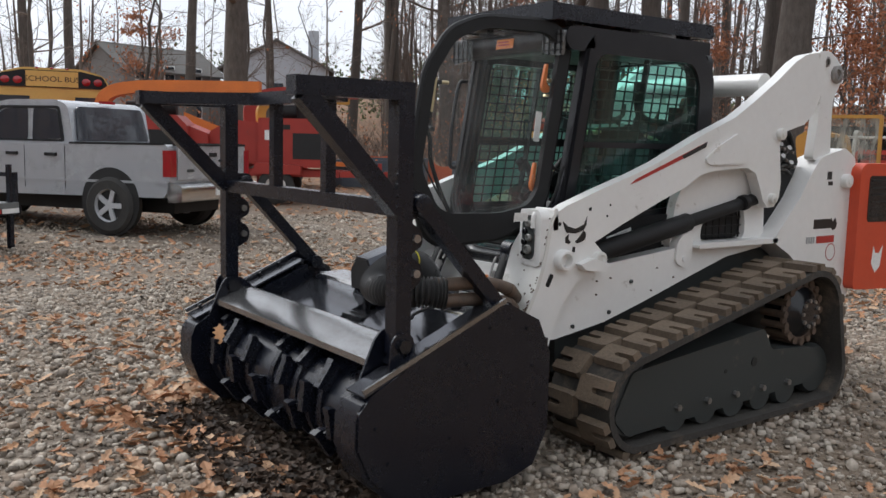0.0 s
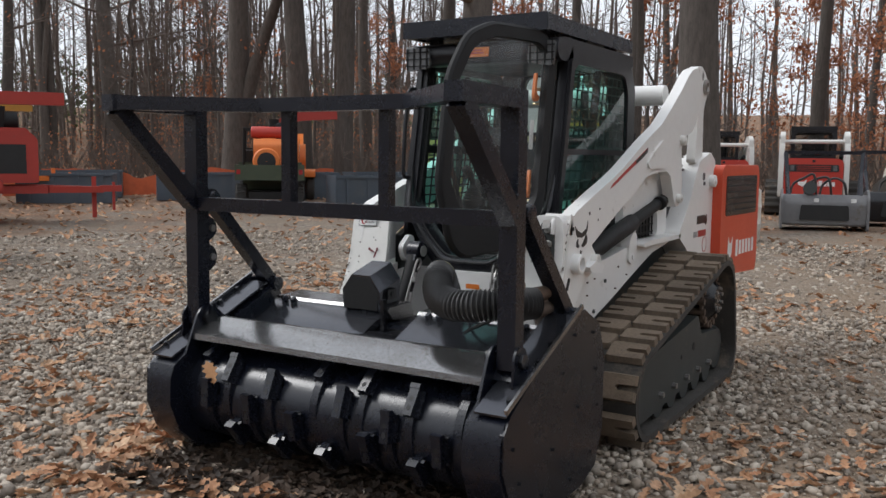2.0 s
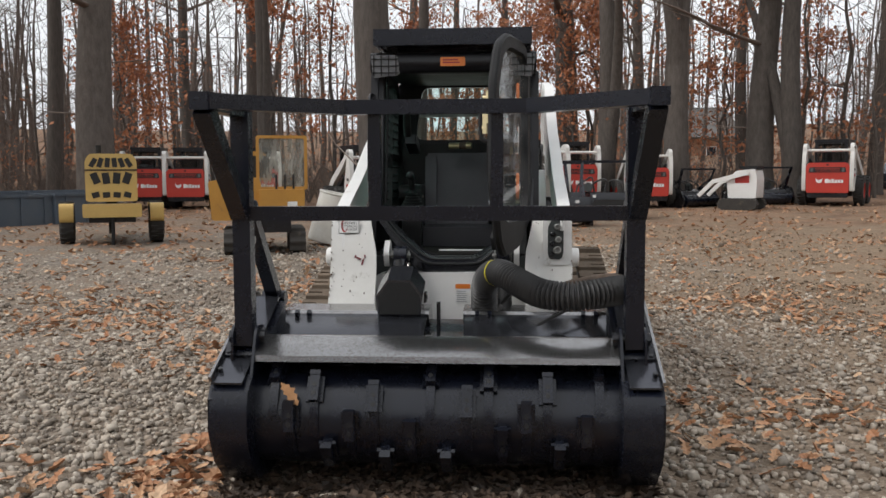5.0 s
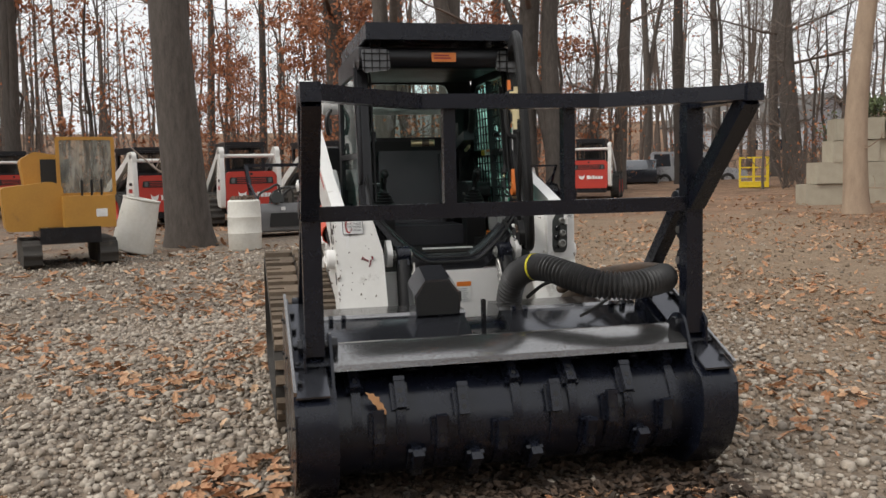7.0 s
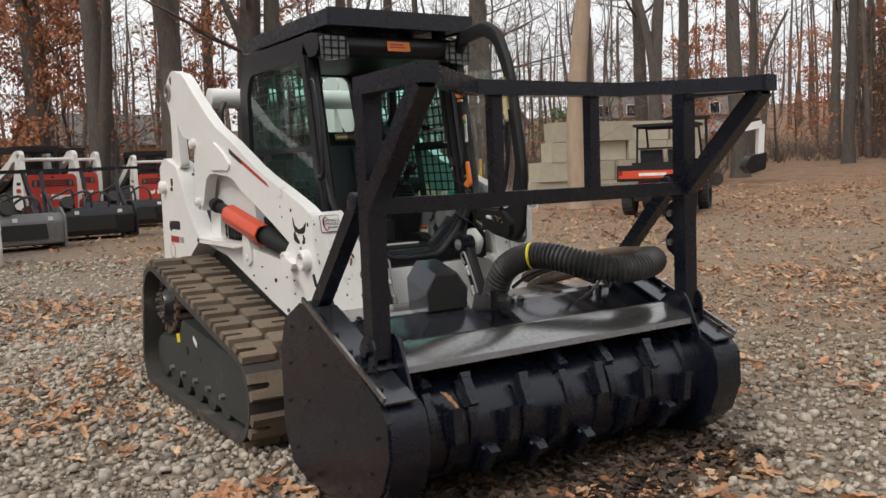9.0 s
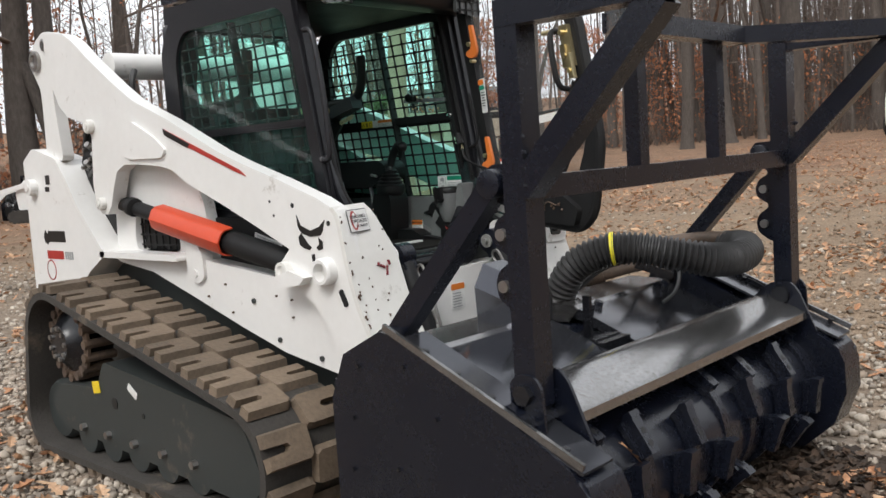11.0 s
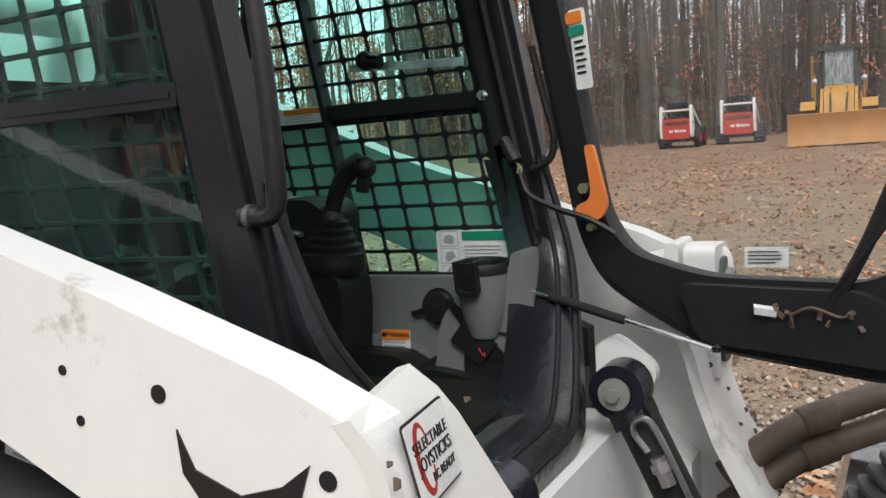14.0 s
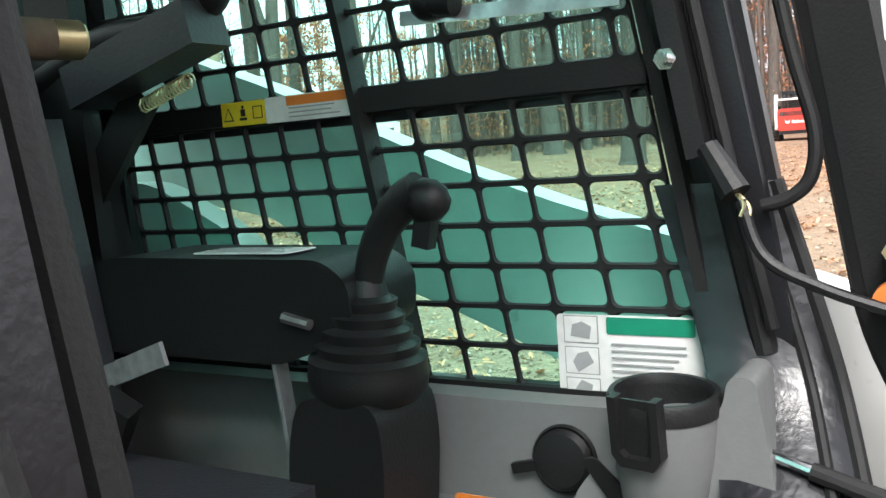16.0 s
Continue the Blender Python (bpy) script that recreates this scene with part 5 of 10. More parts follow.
# safety stickers on the mesh rail
decal("safety_sticker", face_pose(0.004, 0.4295, 1.530, (0, -1, 0)), 0.084, 0.034, DECAL_YELLOW, cab, "yellow three-symbol safety sticker", r=0.002)
for i in range(3):
    k = 0.004 + (i - 1) * 0.028
    b = B()
    if i == 0:
        prism(b, [(k - 0.010, 1.5200), (k + 0.010, 1.5200), (k, 1.5400)], 0.4275, 0.4285, "y")
        part("symbol", b, DECAL_BLACK, cab)
        b = B()
        prism(b, [(k - 0.007, 1.5220), (k + 0.007, 1.5220), (k, 1.5360)], 0.4268, 0.4276, "y")
        part("symbol_field", b, DECAL_YELLOW, cab)
    elif i == 1:
        ball(b, (k, 0.428, 1.5390), 0.0028, 1, (1, 0.2, 1))
        box(b, k - 0.0045, k + 0.0045, 0.4275, 0.4285, 1.5260, 1.5360)
        box(b, k - 0.007, k + 0.007, 0.4275, 0.4285, 1.5200, 1.5240)
        part("symbol", b, DECAL_BLACK, cab)
    else:
        ring_plate(b, [(k - 0.009, 1.5210), (k + 0.009, 1.5210), (k + 0.009, 1.5390), (k - 0.009, 1.5390)], [(k - 0.0075, 1.5225), (k + 0.0075, 1.5225), (k + 0.0075, 1.5375), (k - 0.0075, 1.5375)], 0.4275, 0.4285)
        part("symbol", b, DECAL_BLACK, cab)
decal("warning_strip", face_pose(0.122, 0.4295, 1.530, (0, -1, 0)), 0.150, 0.036, DECAL_WHITE, cab, "white strip with an orange head", r=0.002)
decal("strip_head", face_pose(0.140, 0.4282, 1.540, (0, -1, 0)), 0.106, 0.013, DECAL_ORANGE, cab, r=0.001)
bars_on("print", face_pose(0.140, 0.4282, 1.524, (0, -1, 0)), 0.098, 0.018, 3, DECAL_GREY, cab, seed=7, frac=0.3)
# mesh clamp and clear bar
b = B()
obox(b, pose(0.43, 0.430, 1.618, 0, 3, 0), 0.29, 0.006, 0.018, 0.004)
part("window_latch_bar", b, LAMP_CLEAR, cab)
b = B()
ball(b, (0.33, 0.420, 1.638), 0.022, 2)
rod(b, (0.33, 0.418, 1.638), (0.375, 0.412, 1.630), 0.015, n=12)
part("latch_knob", b, INSIDE_BLACK, cab)
# left pillar trim, bolt and wire loom
b = B()
bar(b, (0.668, 0.392, 1.43), (0.585, 0.392, 1.90), 0.022, 0.045, 0.004, up=(0, 1, 0))
part("pillar_cover", b, INSIDE_BLACK, cab)
b = B()
rod(b, (0.64, 0.388, 1.532), (0.64, 0.368, 1.532), 0.012, n=6)
rod(b, (0.64, 0.372, 1.532), (0.64, 0.354, 1.532), 0.007, n=10)
part("bolt", b, CHROME, cab)
b = B()
rod(b, (0.678, 0.375, 1.44), (0.708, 0.360, 1.392), 0.012, 0.016, n=10)
loom = part("wire_loom", b, INSIDE_BLACK, cab, "taped wire loom with bare wire ends")
b = B()
tube(b, spline([(0.708, 0.36, 1.392), (0.716, 0.355, 1.382), (0.713, 0.352, 1.370)], 5), 0.002, 6)
tube(b, spline([(0.710, 0.362, 1.392), (0.721, 0.358, 1.378), (0.720, 0.354, 1.366)], 5), 0.002, 6)
part("bare_wires", b, BRASS, loom)
b = B()
tube(b, spline([(0.712, 0.36, 1.385), (0.735, 0.35, 1.33), (0.79, 0.345, 1.30), (0.86, 0.345, 1.275), (0.91, 0.35, 1.245)], 6), 0.006, 8)
part("harness", b, INSIDE_BLACK, loom)
# joysticks with bellows and consoles
for s in (1, -1):
    b = B()
    prism(b, rpoly([(0.20, 0.90), (0.33, 0.90), (0.352, 1.12), (0.345, 1.185), (0.235, 1.185), (0.215, 1.12)], 0.03), s * 0.225, s * 0.345, "y", 0.02, 3)
    con = part("joystick_console", b, INSIDE_BLACK, cab, "black joystick pedestal")
    b = B()
    prof = [(0.060, 0.0), (0.070, 0.012), (0.072, 0.03)]
    for i in range(5):
        h = 0.042 + i * 0.017
        r = 0.070 - i * 0.0085
        prof += [(r, h), (r + 0.001, h + 0.006), (r - 0.010, h + 0.012)]
    prof += [(0.024, 0.130), (0.019, 0.140)]
    lathe(b, prof, (0.295, s * 0.285, 1.175), (0.06, 0, 1), 30)
    part("bellows", b, INSIDE_BLACK, con, "black rubber bellows")
    b = B()
    JP = spline([(0.305, s * 0.285, 1.30), (0.315, s * 0.286, 1.34), (0.335, s * 0.287, 1.375), (0.362, s * 0.288, 1.402), (0.385, s * 0.288, 1.412)], 5)
    tube(b, JP, 0.02, 14, radii=[0.0165 + 0.0004 * i for i in range(len(JP))])
    ball(b, (0.392, s * 0.288, 1.402), 0.029, 2, (1.0, 0.85, 0.9))
    obox(b, pose(0.388, s * 0.287, 1.368, 0, 12, 0), 0.022, 0.018, 0.036, 0.008)
    ball(b, (0.352, s * 0.282, 1.408), 0.010, 1)
    part("joystick", b, INSIDE_BLACK, con, "black joystick grip")
    b = B()
    ax_ = 0.0 if s > 0 else -0.14
    prism(b, rpoly([(-0.14, 1.215), (0.20 + ax_, 1.215), (0.305 + ax_, 1.255), (0.308 + ax_, 1.315), (0.27 + ax_, 1.342), (-0.08, 1.345), (-0.14, 1.335)], 0.02), s * 0.245, s * 0.385, "y", 0.012, 3)
    arm_box = part("armrest_box", b, INSIDE_BLACK, cab, "black armrest console box")
    decal("control_sticker", pose(0.12 + ax_ * 0.6, s * 0.30, 1.3455), 0.16, 0.06, DECAL_WHITE, arm_box, "white control diagram sticker")
    bars_on("print", pose(0.12 + ax_ * 0.6, s * 0.30, 1.3460), 0.14, 0.045, 4, DECAL_GREY, arm_box, seed=9, frac=0.45)
    b = B()
    rod(b, (0.215 + ax_, s * 0.238, 1.275), (0.255 + ax_, s * 0.236, 1.268), 0.007, n=8)
    part("release_pin", b, STEEL, arm_box)
    b = B()
    bar(b, (0.180, s * 0.262, 1.215), (0.215, s * 0.255, 0.97), 0.006, 0.022, 0.002, up=(0, 1, 0))
    part("steel_stay", b, LAMP_CLEAR, cab, "bare steel stay")
# seat
b = B()
obox(b, pose(0.02, 0, 1.02), 0.46, 0.46, 0.12, 0.045, 3)
seat = part("seat", b, SEAT_VINYL, cab, "black vinyl suspension seat")
b = B()
obox(b, pose(-0.215, 0, 1.30, 0, -9, 0), 0.11, 0.46, 0.50, 0.05, 3)
part("backrest", b, SEAT_VINYL, seat)
for s in (1, -1):
    b = B()
    obox(b, pose(-0.165, s * 0.205, 1.30, 0, -9, 0), 0.10, 0.075, 0.46, 0.035, 3)
    part("side_bolster", b, SEAT_VINYL, seat)
b = B()
box(b, -0.20, 0.20, -0.2, 0.2, 0.90, 0.97, 0.01)
part("seat_base", b, INSIDE_BLACK, seat)
b = B()
obox(b, pose(-0.06, 0.19, 1.12, 20, 35, 20), 0.05, 0.03, 0.13, 0.008)
part("belt_buckle", b, INSIDE_BLACK, seat, "black seat belt buckle")
b = B()
obox(b, pose(-0.13, 0.19, 1.07, 30, -40, 20), 0.15, 0.04, 0.004, 0.001)
obox(b, pose(-0.03, 0.20, 1.205, 0, -18, -6), 0.19, 0.006, 0.030, 0.002)
part("belt_bracket", b, LAMP_CLEAR, seat)
# seat bar with grips
for s in (1, -1):
    b = B()
    tube(b, spline([(-0.30, s * 0.33, 1.60), (-0.16, s * 0.335, 1.645), (-0.04, s * 0.34, 1.65), (0.05, s * 0.34, 1.68), (0.085, s * 0.34, 1.76), (0.09, s * 0.34, 1.87)], 6), 0.024, 12)
    part("seat_bar", b, INSIDE_BLACK, cab, "black raised seat bar")
for s in (1, -1):
    b = B()
    obox(b, pose(-0.07, s * 0.32, 1.612, 0, -14, 0), 0.26, 0.07, 0.06, 0.026, 4)
    part("armrest_pad", b, SEAT_VINYL, cab)
b = B()
lathe(b, [(0.018, 0), (0.0205, 0.003), (0.0205, 0.145), (0.018, 0.148)], (0.085, -0.066, 1.594), (0.21, 0.97, 0.01), 22)
rl = part("bar_roller", b, BRASS, cab, "brass-coloured roller with dark worn band")
b = B()
lathe(b, [(0.0211, 0.07), (0.0211, 0.115)], (0.085, -0.066, 1.594), (0.21, 0.97, 0.01), 22, close=False)
part("worn_band", b, RUSTY, rl)
b = B()
bar(b, (-0.12, 0.36, 1.57), (-0.24, 0.33, 1.40), 0.02, 0.05, 0.003)
bar(b, (-0.24, 0.33, 1.20), (-0.26, 0.33, 1.74), 0.03, 0.10, 0.006)
part("bar_bracket", b, INSIDE_BLACK, cab)
b = B()
tube(b, [(0.0 - i * 0.0008, 0.335 + 0.010 * math.cos(i * 0.8), 1.575 - i * 0.00022 + 0.010 * math.sin(i * 0.8)) for i in range(120)], 0.0016, 5)
part("coil_spring", b, BRASS, cab, "steel coil spring")
# grab handle on the right front pillar
b = B()
tube(b, spline([(0.735, -0.478, 1.362), (0.756, -0.480, 1.361), (0.769, -0.480, 1.370), (0.775, -0.480, 1.390), (0.774, -0.480, 1.46), (0.768, -0.480, 1.58), (0.750, -0.480, 1.72), (0.728, -0.480, 1.83), (0.708, -0.478, 1.865), (0.668, -0.472, 1.87)], 6), 0.0116, 16)
gh = part("grab_handle", b, CAB_BLACK, cab, "black tubular grab handle")
b = B()
lathe(b, [(0.004, -0.020), (0.0150, -0.020), (0.0150, -0.004), (0.0135, 0.002), (0.0120, 0.006)], (0.740, -0.477, 1.362), (1, -0.02, 0), 22)
mt = part("mount", b, CAB_BLACK, gh, "black handle mount with worn edges")
b = B()
lathe(b, [(0.0152, -0.012), (0.0154, -0.008), (0.0152, -0.004)], (0.740, -0.477, 1.362), (1, -0.02, 0), 22, close=False)
part("worn_ring", b, STEEL_WORN, mt, "ring of bare worn metal")
# overhead and rear shelf
b = B()
box(b, -0.36, 0.50, -0.41, 0.41, 2.02, 2.045, 0.008)
part("headliner", b, INSIDE_BLACK, cab)
b = B()
box(b, -0.37, -0.30, -0.41, 0.41, 1.05, 1.62, 0.02)
part("rear_trim", b, INSIDE_BLACK, cab)
b = B()
bar(b, (0.56, 0.20, 0.962), (0.56, -0.10, 0.962), 0.03, 0.008, 0.003)
part("floor_strip", b, DECAL_WHITE, cab)

# ---- tracks ----
def hull_path(circles, n):
    pts = []
    for cx, cz, r in circles:
        pts += [(cx + r * math.cos(t), cz + r * math.sin(t)) for t in [2 * math.pi * i / 96 for i in range(96)]]
    pts = sorted(set(pts))
    def half(ps):
        h = []
        for p in ps:
            while len(h) > 1 and (h[-1][0] - h[-2][0]) * (p[1] - h[-2][1]) - (h[-1][1] - h[-2][1]) * (p[0] - h[-2][0]) <= 0:
                h.pop()
            h.append(p)
        return h[:-1]
    hull = half(pts) + half(pts[::-1])
    loop = [Vector(p) for p in hull] + [Vector(hull[0])]
    cum = [0.0]
    for a, c in zip(loop, loop[1:]):
        cum.append(cum[-1] + (c - a).length)
    out, j = [], 0
    for i in range(n):
        d = cum[-1] * i / n
        while cum[j + 1] < d:
            j += 1
        t = (d - cum[j]) / (cum[j + 1] - cum[j])
        out.append(loop[j].lerp(loop[j + 1], t))
    return out, cum[-1]


WHEELS = [(0.66, 0.268, 0.205), (-0.80, 0.575, 0.225), (-0.95, 0.22, 0.155), (0.0, 0.16, 0.10)]
LUGH = 0.036
b = B()
LUG_SHAPE = [(-0.098, -0.062), (-0.080, -0.070), (0.098, -0.070), (0.098, -0.018), (0.004, -0.015), (-0.006, 0.0), (0.004, 0.015), (0.098, 0.018), (0.098, 0.070), (-0.080, 0.072), (-0.098, 0.056)]
lo = [b.verts.new((x, y, 0)) for x, y in LUG_SHAPE]
hi = [b.verts.new((x * 0.96, y * 0.90, LUGH)) for x, y in LUG_SHAPE]
b.faces.new(hi)
for i in range(len(lo)):
    b.faces.new((lo[i], lo[(i + 1) % len(lo)], hi[(i + 1) % len(lo)], hi[i]))
bmesh.ops.recalc_face_normals(b, faces=b.faces)
lug_mesh = bpy.data.meshes.new("lug")
b.to_mesh(lug_mesh)
b.free()
lug_mesh.materials.append(LUG_TOP)
NL = 25
for s in (1, -1):
    outer, length = hull_path([(x, z, r + 0.032) for x, z, r in WHEELS], 156)
    inner_p, _ = hull_path([(x, z, r) for x, z, r in WHEELS], 156)
    b = B()
    rows = []
    c0, c1 = s * 0.585, s * 0.99
    for i in range(156):
        o = outer[i]
        tn = (outer[(i + 1) % 156] - outer[i - 1]).normalized()
        nrm = Vector((tn.y, -tn.x))
        q = o - nrm * 0.034
        rows.append([b.verts.new((o.x, c0, o.y)), b.verts.new((o.x, c1, o.y)), b.verts.new((q.x, c1, q.y)), b.verts.new((q.x, c0, q.y))])
    for i in range(156):
        a, c = rows[i], rows[(i + 1) % 156]
        for k in range(4):
            b.faces.new((a[k], a[(k + 1) % 4], c[(k + 1) % 4], c[k]))
    trk = part("track", b, RUBBER, loader, "muddy rubber track with tread lugs")
    path, _ = hull_path([(x, z, r + 0.031) for x, z, r in WHEELS], NL * 2)
    for i in range(NL * 2):
        p = path[i]
        tn = (path[(i + 1) % (NL * 2)] - path[i - 1]).normalized()
        nrm = Vector((tn.y, -tn.x))
        col = i % 2
        yc = s * (0.6855 if col else 0.8895)
        lat = Vector((0, s if not col else -s, 0))
        nv, tv = Vector((nrm.x, 0, nrm.y)), None
        tv = nv.cross(lat)
        m = Matrix((lat, tv, nv)).transposed().to_4x4()
        m.translation = (p.x, yc, p.y)
        share("lug", lug_mesh, trk, m)
    # undercarriage frame
    b = B()
    prism(b, rpoly([(0.80, 0.20), (0.68, 0.42), (0.30, 0.46), (-0.10, 0.50), (-0.38, 0.53), (-0.46, 0.40), (-0.86, 0.37), (-0.98, 0.26), (-0.80, 0.16), (0.70, 0.10)], 0.03), s * 0.66, s * 0.93, "y", 0.012)
    fr = part("track_frame", b, DARK_GREY, loader, "dark grey track frame")
    for (hx, hz, r) in ((-0.30, 0.35, 0.026), (-0.05, 0.33, 0.012)):
        b = B()
        rod(b, (hx, s * 0.925, hz), (hx, s * 0.933, hz), r, n=16)
        part("frame_hole", b, GRILLE_BLACK, fr)
    for k in range(5):
        wx = -0.62 + k * 0.24
        b = B()
        rod(b, (wx, s * 0.93, 0.195), (wx, s * 0.955, 0.195), 0.018, n=6)
        part("roller_bolt", b, STEEL, fr)
    for k in range(5):
        wx = -0.62 + k * 0.24
        b = B()
        lathe(b, [(0.02, 0), (0.095, 0.0), (0.10, 0.02), (0.10, 0.05), (0.07, 0.06), (0.07, 0.22), (0.10, 0.23), (0.10, 0.26), (0.02, 0.27)], (wx, s * 0.925, 0.162), (0, -s, 0), 24)
        part("roller", b, DARK_GREY, loader)
    b = B()
    lathe(b, [(0.02, 0), (0.17, 0), (0.195, 0.03), (0.195, 0.09), (0.15, 0.10), (0.15, 0.20), (0.195, 0.21), (0.195, 0.26), (0.02, 0.27)], (0.66, s * 0.92, 0.268), (0, -s, 0), 32)
    part("idler", b, DARK_GREY, loader)
    b = B()
    lathe(b, [(0.02, 0), (0.135, 0), (0.15, 0.025), (0.15, 0.05), (0.03, 0.06)], (-0.95, s * 0.90, 0.22), (0, -s, 0), 28)
    part("idler", b, DARK_GREY, loader)
    b = B()
    lathe(b, [(0.02, 0.0), (0.09, 0.0), (0.10, 0.02), (0.14, 0.05), (0.155, 0.06), (0.155, 0.20), (0.05, 0.21)], (-0.80, s * 0.94, 0.575), (0, -s, 0), 32)
    spk = part("drive_sprocket", b, BLACK_DUSTY, loader, "dark drive sprocket hub")
    for k in range(16):
        t = 2 * math.pi * k / 16
        b = B()
        rod(b, (-0.80 + 0.175 * math.cos(t), s * 0.90, 0.575 + 0.175 * math.sin(t)), (-0.80 + 0.175 * math.cos(t), s * 0.74, 0.575 + 0.175 * math.sin(t)), 0.022, n=10)
        part("sprocket_pin", b, RUSTY, spk)
    b = B()
    lathe(b, [(0.14, 0), (0.19, 0), (0.19, 0.015), (0.14, 0.015)], (-0.80, s * 0.885, 0.575), (0, -s, 0), 32)
    part("sprocket_ring", b, RUSTY, spk)
    for k in range(9):
        t = 2 * math.pi * k / 9
        b = B()
        rod(b, (-0.80 + 0.075 * math.cos(t), s * 0.938, 0.575 + 0.075 * math.sin(t)), (-0.80 + 0.075 * math.cos(t), s * 0.952, 0.575 + 0.075 * math.sin(t)), 0.012, n=6)
        part("hub_bolt", b, STEEL, spk)
    if s < 0:
        decal("yellow_tag", face_pose(-0.46, -0.934, 0.405, (0, -1, 0)) @ pose(0, 0, 0, 0, 0, 10), 0.07, 0.055, DECAL_YELLOW, fr, "yellow tie-down label")
        decal("white_tag", face_pose(-0.12, -0.934, 0.43, (0, -1, 0)) @ pose(0, 0, 0, 0, 0, -30), 0.08, 0.035, DECAL_WHITE, fr)


# ---- the forestry mulcher on its front ----
mul = thing("forestry_mulcher", "black drum forestry mulcher with push-bar guard, low on the gravel", "mulcher")
PLATE = [(1.26, 0.60), (1.33, 0.75), (1.50, 0.835), (1.58, 0.83), (1.85, 0.71), (2.18, 0.535), (2.235, 0.47), (2.24, 0.33), (2.18, 0.20), (2.06, 0.09), (1.92, 0.05), (1.50, 0.05), (1.34, 0.10), (1.26, 0.25)]
for s in (1, -1):
    b = B()
    prism(b, PLATE, s * 0.935, s * 0.955, "y", 0.003)
    pl = part("side_plate", b, BLACK, mul, "black end plate with bolt heads")
    for i, (bx, bz) in enumerate(((1.40, 0.72), (1.36, 0.55), (1.34, 0.38), (1.40, 0.18), (1.62, 0.12), (1.90, 0.14), (2.10, 0.25), (2.16, 0.40), (1.72, 0.60), (1.60, 0.74), (1.55, 0.42), (1.80, 0.30))):
        b = B()
        rod(b, (bx, s * 0.955, bz), (bx, s * 0.964, bz), 0.007, n=6)
        part("bolt_head", b, BLACK_DUSTY, pl)
    # end housing in front of the plate
    b = B()
    HOUSE = [(1.55, 0.79), (1.85, 0.66), (2.14, 0.55), (2.22, 0.50), (2.245, 0.44), (2.25, 0.32), (2.20, 0.19), (2.08, 0.08), (1.92, 0.05), (1.60, 0.06)]
    prism(b, HOUSE, s * 0.785, s * 0.945, "y", 0.01)
    part("end_housing", b, BLACK, mul, "black end housing with sloped top")
    b = B()
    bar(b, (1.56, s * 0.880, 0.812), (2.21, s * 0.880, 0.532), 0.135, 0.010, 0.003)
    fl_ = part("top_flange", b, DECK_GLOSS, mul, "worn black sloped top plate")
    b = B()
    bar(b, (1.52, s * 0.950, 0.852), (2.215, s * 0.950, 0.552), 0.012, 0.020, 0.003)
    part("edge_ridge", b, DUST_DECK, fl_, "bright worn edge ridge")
    for k in range(5):
        b = B()
        rod(b, (1.66 + k * 0.12, s * 0.925, 0.772 - k * 0.0517), (1.668 + k * 0.12, s * 0.925, 0.792 - k * 0.0517), 0.011, n=6)
        part("bolt_head", b, BLACK_DUSTY, fl_)
    b = B()
    prism(b, rpoly([(1.86, 0.66), (1.955, 0.745), (2.035, 0.755), (2.07, 0.72), (2.20, 0.42), (2.12, 0.40), (2.02, 0.46)], 0.02, 3), s * 0.786, s * 0.798, "y", 0.002)
    prism(b, rpoly([(1.955, 0.60), (1.955, 0.73), (1.985, 0.752), (2.035, 0.752), (2.06, 0.72), (2.07, 0.57)], 0.02, 3), s * 0.893, s * 0.903, "y", 0.002)
    part("post_lug", b, BLACK, mul)
    b = B()
    rod(b, (2.005, s * 0.775, 0.70), (2.005, s * 0.918, 0.70), 0.018, n=14)
    rod(b, (2.005, s * 0.903, 0.70), (2.005, s * 0.922, 0.70), 0.030, n=6)
    rod(b, (2.005, s * 0.760, 0.70), (2.005, s * 0.786, 0.70), 0.034, n=18)
    part("pivot_bolt", b, BLACK_DUSTY, mul)
    # guard side
    b = B()
    bar(b, (2.0, s * 0.853, 0.66), (2.0, s * 0.853, 1.735), 0.072, 0.078, 0.007, up=(0, 1, 0))
    part("guard_post", b, BLACK, mul, "black square-tube guard post")
    b = B()
    bar(b, (2.44, s * 0.868, 1.675), (2.02, s * 0.858, 1.245), 0.072, 0.072, 0.007)
    part("guard_strut", b, BLACK, mul)
    b = B()
    bar(b, (1.965, s * 0.856, 1.70), (2.485, s * 0.872, 1.70), 0.074, 0.07, 0.007)
    part("guard_side_bar", b, BLACK, mul)
    b = B()
    bar(b, (1.912, s * 0.857, 1.262), (1.482, s * 0.857, 0.80), 0.062, 0.062, 0.007)
    rod(b, (1.912, s * 0.818, 1.262), (1.912, s * 0.896, 1.262), 0.040, n=20, bev=0.004)
    rod(b, (1.482, s * 0.80, 0.80), (1.482, s * 0.915, 0.80), 0.036, n=18)
    part("guard_brace", b, BLACK, mul, "black rear brace with pinned ends")
    b = B()
    HOOK = [(1.968, 1.315), (1.89, 1.312), (1.868, 1.285), (1.866, 1.25), (1.89, 1.218), (1.938, 1.198), (1.938, 1.182), (1.900, 1.160), (1.886, 1.125), (1.892, 1.09), (1.938, 1.062), (1.938, 1.046),
            (1.900, 1.02), (1.887, 0.985), (1.895, 0.945), (1.935, 0.915), (1.968, 0.905)]
    prism(b, rpoly(HOOK, 0.012, 3), s * 0.838, s * 0.853, "y", 0.002)
    npl = part("notched_plate", b, BLACK, mul, "black notched adjuster plate with pin holes")
